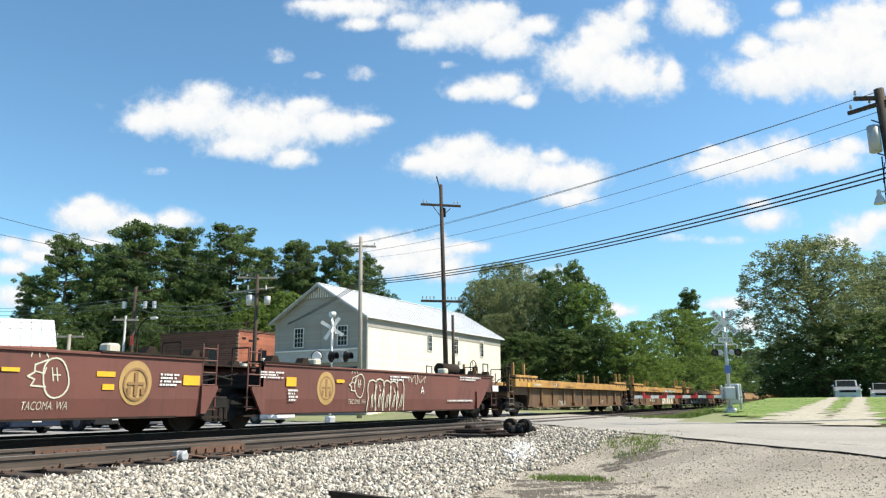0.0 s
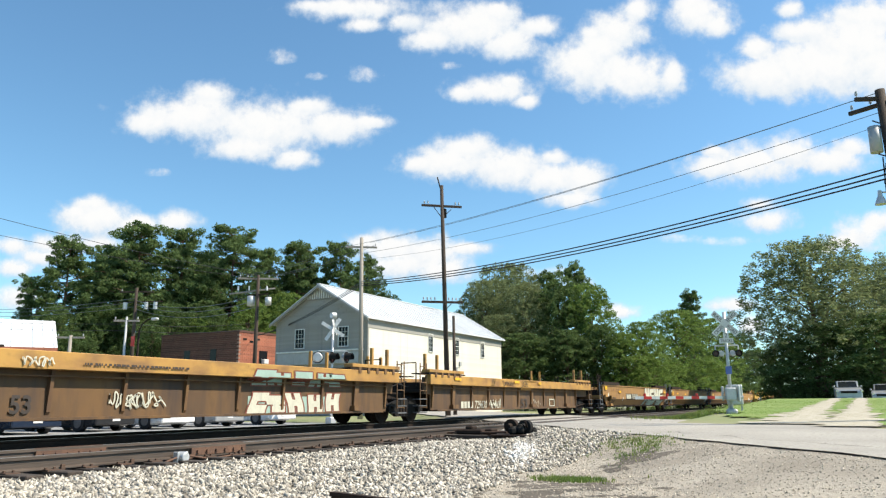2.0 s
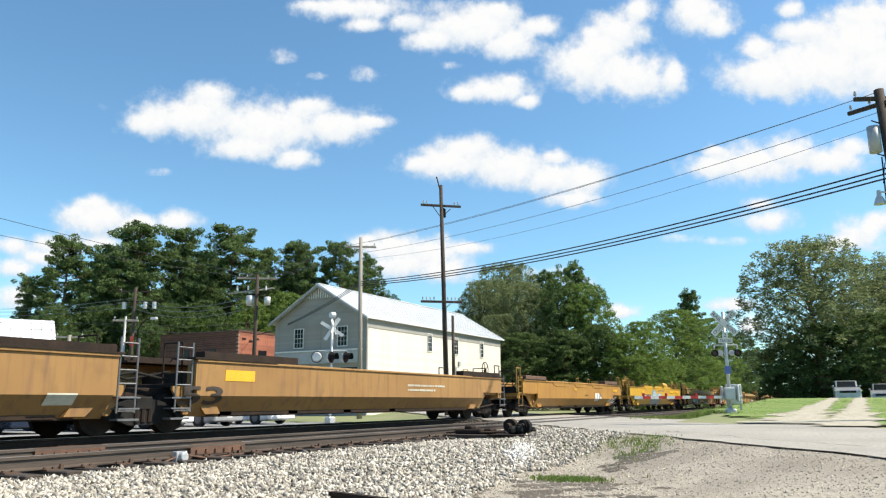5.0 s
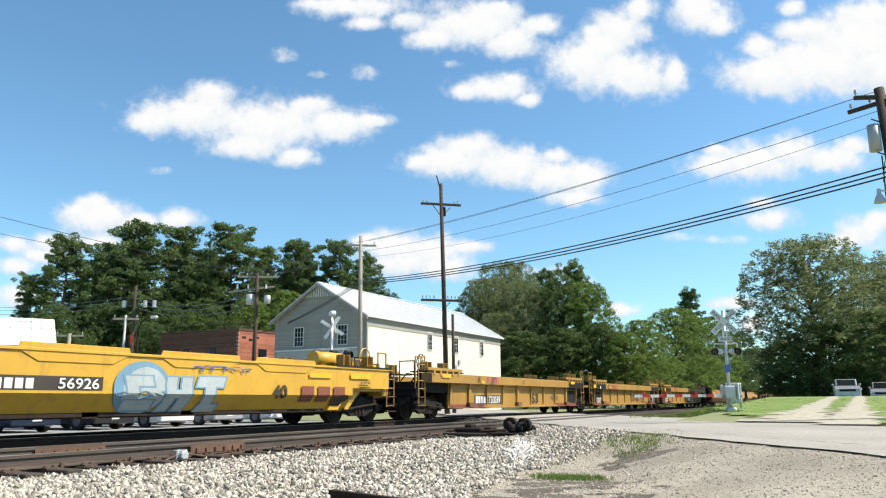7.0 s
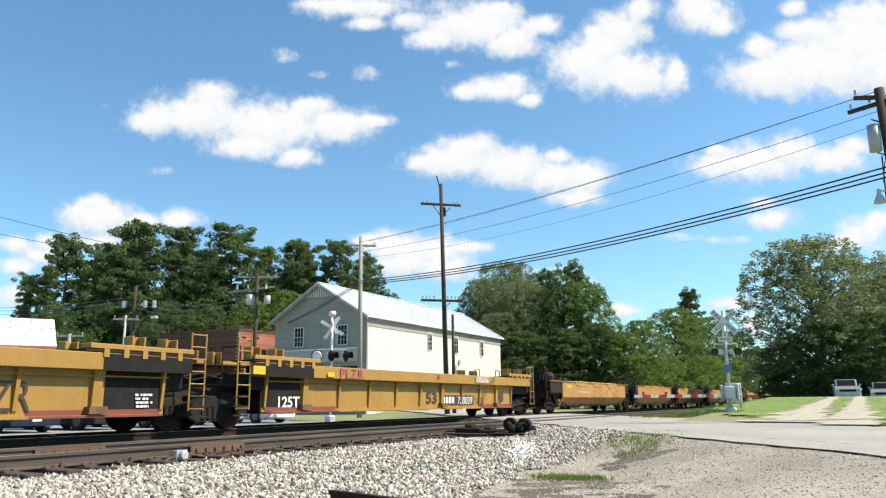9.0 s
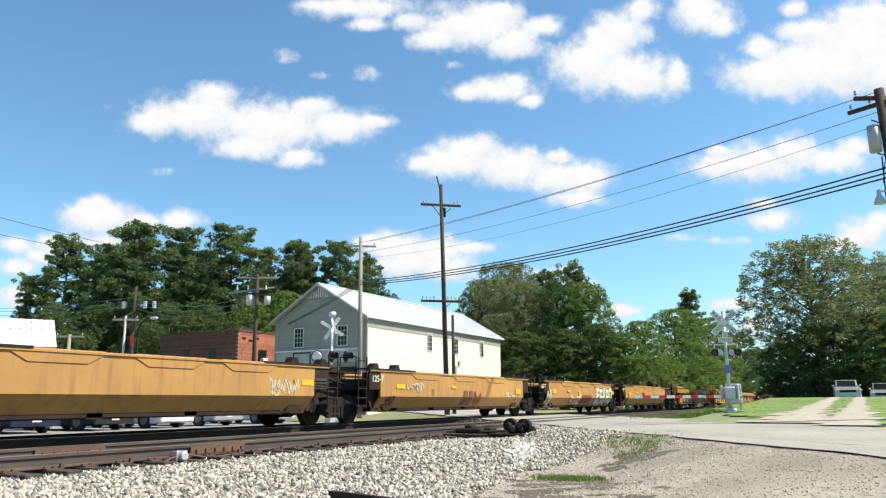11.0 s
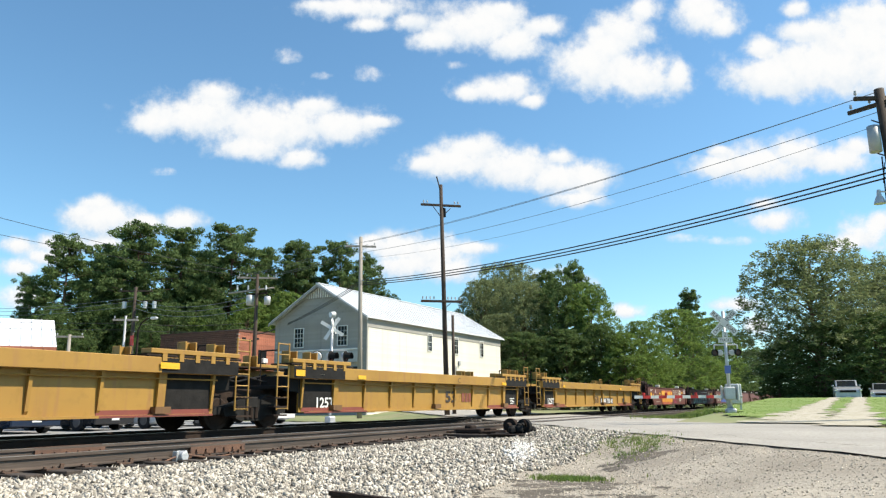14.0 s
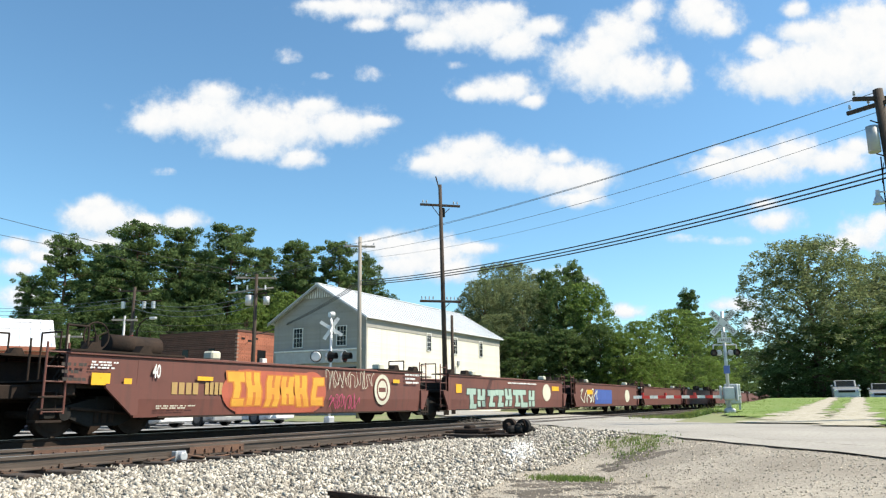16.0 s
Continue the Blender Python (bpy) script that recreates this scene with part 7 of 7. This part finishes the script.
patch(10, 15.72, 16.27, 1.43, 1.56, "decal")
words(11, 2.08, 2.87, 0.49, 0.77, "125T", "white", 0.022)
words(11, 9.49, 10.30, 0.54, 0.96, "53", "ink", 0.022)
digits(11, 10.49, 11.44, 0.58, 0.92, 3, "maroon")
words(11, 11.64, 12.89, 0.48, 1.02, "PLZR", "ink")
words(11, 4.26, 5.44, 1.29, 1.53, "PLZR", "pink")
words(11, 10.41, 10.63, 1.37, 1.56, "C", "ink")
patch(11, 0.83, 1.27, 1.30, 1.48, "decal")
patch(11, 3.78, 4.04, 1.30, 1.41, "decal")
bars(11, 15.11, 15.55, 0.50, 0.81, 4, "white")
words(11, 3.56, 3.77, 1.29, 1.56, "40", "ink", 0.022)
patch(11, 1.98, 2.12, 1.27, 1.42, "white")
ellipse(11, 8.05, 8.36, 0.59, 0.85, "ink", 0.12)
words(12, 2.09, 2.92, 0.49, 0.77, "125T", "white", 0.022)
words(12, 9.57, 10.30, 0.55, 0.94, "53", "ink", 0.022)
patch(12, 10.60, 13.16, 0.49, 0.84, "ink")
digits(12, 10.72, 11.61, 0.55, 0.78, 4, "white")
words(12, 11.84, 13.05, 0.52, 0.79, "730039", "white", 0.01, 0.2)
words(12, 4.36, 5.51, 1.29, 1.56, "PLZR", "pink")
words(12, 9.90, 10.08, 1.35, 1.56, "A", "ink")
patch(12, 12.87, 13.99, 1.33, 1.56, "cream")
words(12, 12.90, 13.95, 1.37, 1.56, "SORM", "pink")
patch(12, 0.86, 1.28, 1.29, 1.49, "decal")
scrawl(12, 13.23, 14.10, 0.51, 0.85, "ink", 16, 4, 0.03)
patch(12, 15.40, 15.87, 0.62, 0.96, "ink")
patch(12, 3.76, 4.05, 1.30, 1.42, "decal")
bars(13, 4.99, 6.83, 0.96, 1.15, 1, "cream")
patch(13, 3.40, 4.09, 1.25, 1.41, "decal")
scrawl(13, 7.43, 13.01, 0.49, 1.38, "ink", 31, 4, 0.02)
scrawl(14, 9.78, 10.87, 0.78, 1.27, "cream", 17, 8, 0.03)
patch(14, 11.01, 11.48, 1.07, 1.22, "decal")
patch(14, 11.53, 12.05, 1.20, 1.27, "ink")
bars(14, 11.55, 12.05, 0.95, 1.16, 3, "ink")
words(15, 1.15, 1.76, 1.23, 1.43, "125-T", "cream", 0.022)
words(15, 1.95, 2.45, 0.57, 0.83, "40", "ink", 0.022)
words(15, 4.74, 4.88, 0.85, 1.05, "D", "ink")
digits(15, 7.06, 7.94, 0.50, 1.03, 2, "maroon")
scrawl(15, 8.03, 8.60, 0.50, 1.04, "maroon", 18, 2, 0.1)
patch(15, 2.48, 3.00, 1.05, 1.18, "decal")
scrawl(15, 3.07, 4.16, 0.95, 1.26, "cream", 19, 6, 0.03)
scrawl(15, 10.87, 11.82, 0.74, 1.07, "cream", 32, 6, 0.03)
patch(15, 11.91, 12.42, 0.95, 1.16, "decal")
patch(15, 6.16, 6.51, 1.10, 1.20, "decal")
words(16, 0.55, 1.13, 1.23, 1.42, "125-T", "cream", 0.022)
bubble(16, 8.91, 11.81, 0.42, 1.33, "cream", "ink", "ESKRO", "", 0.035)
digits(16, 6.34, 8.00, 0.50, 0.95, 3, "maroon")
patch(16, 1.96, 2.44, 1.01, 1.19, "decal")
patch(16, 4.09, 4.50, 1.07, 1.19, "decal")
patch(16, 5.87, 6.21, 0.74, 1.14, "decal")
scrawl(16, 4.55, 6.18, 0.48, 0.93, "cream", 21, 5, 0.06)
scrawl(16, 1.12, 1.83, 0.42, 1.25, "cream", 22, 6, 0.03)
patch(16, 11.71, 12.16, 1.01, 1.18, "decal")
patch(17, 8.84, 10.93, 0.76, 1.05, "ink")
digits(17, 8.92, 9.69, 0.80, 1.01, 4, "cream")
words(17, 9.86, 10.76, 0.81, 1.02, "744146", "cream", 0.0)
ellipse(17, 11.30, 11.97, 0.50, 1.22, "cream", 0.1)
ellipse(17, 11.86, 12.55, 0.45, 1.29, "cream", 0.1)
patch(17, 4.17, 4.65, 1.11, 1.21, "decal")
patch(17, 5.93, 6.34, 1.11, 1.20, "decal")
patch(17, 7.74, 8.05, 1.09, 1.18, "decal")
patch(17, 13.86, 14.41, 0.95, 1.34, "ink")
words(17, 8.32, 8.45, 0.87, 1.04, "A", "ink")
words(17, 0.73, 1.26, 1.25, 1.39, "125-T", "cream", 0.022)
words(17, 1.70, 2.15, 0.51, 0.88, "40", "ink", 0.022)
patch(17, 2.25, 2.70, 0.95, 1.19, "decal")
patch(18, 5.75, 8.25, 0.48, 0.82, "ink")
digits(18, 5.87, 6.87, 0.52, 0.78, 4, "white")
words(18, 6.98, 8.19, 0.51, 0.78, "730043", "white", 0.01, 0.2)
words(18, 11.37, 12.19, 0.51, 0.85, "53", "ink", 0.022)
words(18, 9.74, 9.89, 1.29, 1.48, "B", "ink")
patch(18, 2.23, 2.54, 1.21, 1.41, "decal")
patch(18, 5.79, 6.25, 1.30, 1.41, "decal")
patch(18, 3.35, 3.58, 0.59, 0.74, "decal")
patch(18, 16.01, 16.51, 1.34, 1.47, "decal")
words(19, 2.24, 3.03, 0.49, 0.77, "125T", "white", 0.022)
words(19, 9.56, 10.34, 0.61, 1.01, "53", "ink", 0.022)
digits(19, 10.78, 11.58, 0.63, 0.95, 3, "maroon")
patch(19, 1.05, 1.42, 1.31, 1.47, "decal")
patch(19, 3.82, 4.21, 1.29, 1.40, "decal")
words(19, 10.02, 10.22, 1.31, 1.48, "C", "ink")
patch(19, 2.08, 2.24, 1.24, 1.38, "white")
bars(19, 15.22, 15.66, 0.51, 0.78, 4, "white")
patch(19, 13.91, 14.30, 1.29, 1.40, "decal")
words(20, 2.15, 2.97, 0.50, 0.78, "125T", "white", 0.022)
words(20, 9.39, 10.13, 0.53, 0.92, "53", "ink", 0.022)
patch(20, 10.48, 13.00, 0.48, 0.82, "ink")
digits(20, 10.62, 11.52, 0.52, 0.77, 4, "white")
words(20, 11.70, 12.91, 0.51, 0.78, "730043", "white", 0.01, 0.2)
words(20, 9.72, 9.89, 1.30, 1.49, "A", "ink")
patch(20, 3.65, 3.92, 1.30, 1.41, "decal")
patch(20, 15.11, 15.76, 0.56, 0.81, "ink")
words(20, 3.42, 3.57, 1.31, 1.55, "40", "ink", 0.022)
patch(20, 13.76, 14.03, 1.29, 1.41, "decal")
digits(21, 3.26, 4.03, 0.82, 1.07, 4, "gold")
digits(21, 4.19, 4.75, 0.82, 1.09, 4, "gold")
ellipse(21, 4.70, 6.4, 0.38, 1.42, "coral", 0.0, "graffiti_ground")
patch(21, 5.2, 8.1, 0.38, 1.40, "coral", "graffiti_ground")
ellipse(21, 7.3, 8.55, 0.38, 1.44, "coral", 0.0, "graffiti_ground")
piece(21, 4.88, 8.46, 0.52, 1.36, "amber", "tangerine", 6, 24)
ellipse(21, 10.90, 11.77, 0.55, 1.47, "cream")
ellipse(21, 11.02, 11.64, 0.67, 1.35, "brown", 0.2)
patch(21, 11.13, 11.51, 0.94, 1.07, "brown")
patch(21, 1.33, 1.74, 0.98, 1.21, "decal")
patch(21, 2.06, 2.24, 0.88, 1.12, "decal")
words(21, 2.73, 2.93, 1.14, 1.43, "40", "white", 0.022)
patch(21, 3.94, 4.40, 1.12, 1.21, "decal")
patch(21, 11.92, 12.29, 1.22, 1.33, "decal")
scrawl(21, 8.50, 10.83, 0.98, 1.54, "cream", 33, 12, 0.018)
scrawl(21, 8.65, 10.11, 0.43, 0.90, "pink", 34, 9, 0.02)
bars(21, 1.30, 1.86, 1.27, 1.43, 3, "white")
bars(21, 2.88, 3.94, 0.50, 0.59, 2, "cream")
bars(21, 12.63, 13.48, 1.17, 1.54, 3, "white")
bars(21, 0.71, 1.21, 0.99, 1.40, 3, "ink")
piece(22, 2.43, 9.27, 0.37, 1.15, "teal", "ink", 8, 35)
ellipse(22, 10.16, 11.19, 0.65, 1.43, "cream")
patch(22, 11.39, 12.33, 1.13, 1.34, "decal")
patch(22, 1.55, 1.99, 0.96, 1.27, "decal")
bars(22, 6.21, 9.38, 1.33, 1.43, 1, "white")
patch(23, 4.26, 7.56, 0.48, 1.28, "deepblue")
scrawl(23, 1.81, 4.78, 0.49, 1.31, "cream", 36, 5, 0.08)
ellipse(23, 10.44, 11.52, 0.56, 1.34, "cream")
patch(23, 2.84, 3.83, 1.00, 1.24, "decal")


def motions():
    rows = (0, 4, 8, 12, 16)
    for i, u in enumerate(CARS):
        walk(u, [(t, pose(TRACK_X, JOINTS[i] - SPEED * t, 0)) for t in rows])
    for ob, cx, cy, far in CLOUDS:
        at = lambda t: EYE + AIM * far + SIDE * (cx + 1.9 * t) + UPW * (cy - 0.1 * t)
        walk(ob, [(t, Matrix.Translation(at(t)) @ SKY_FRAME) for t in rows])


motions()
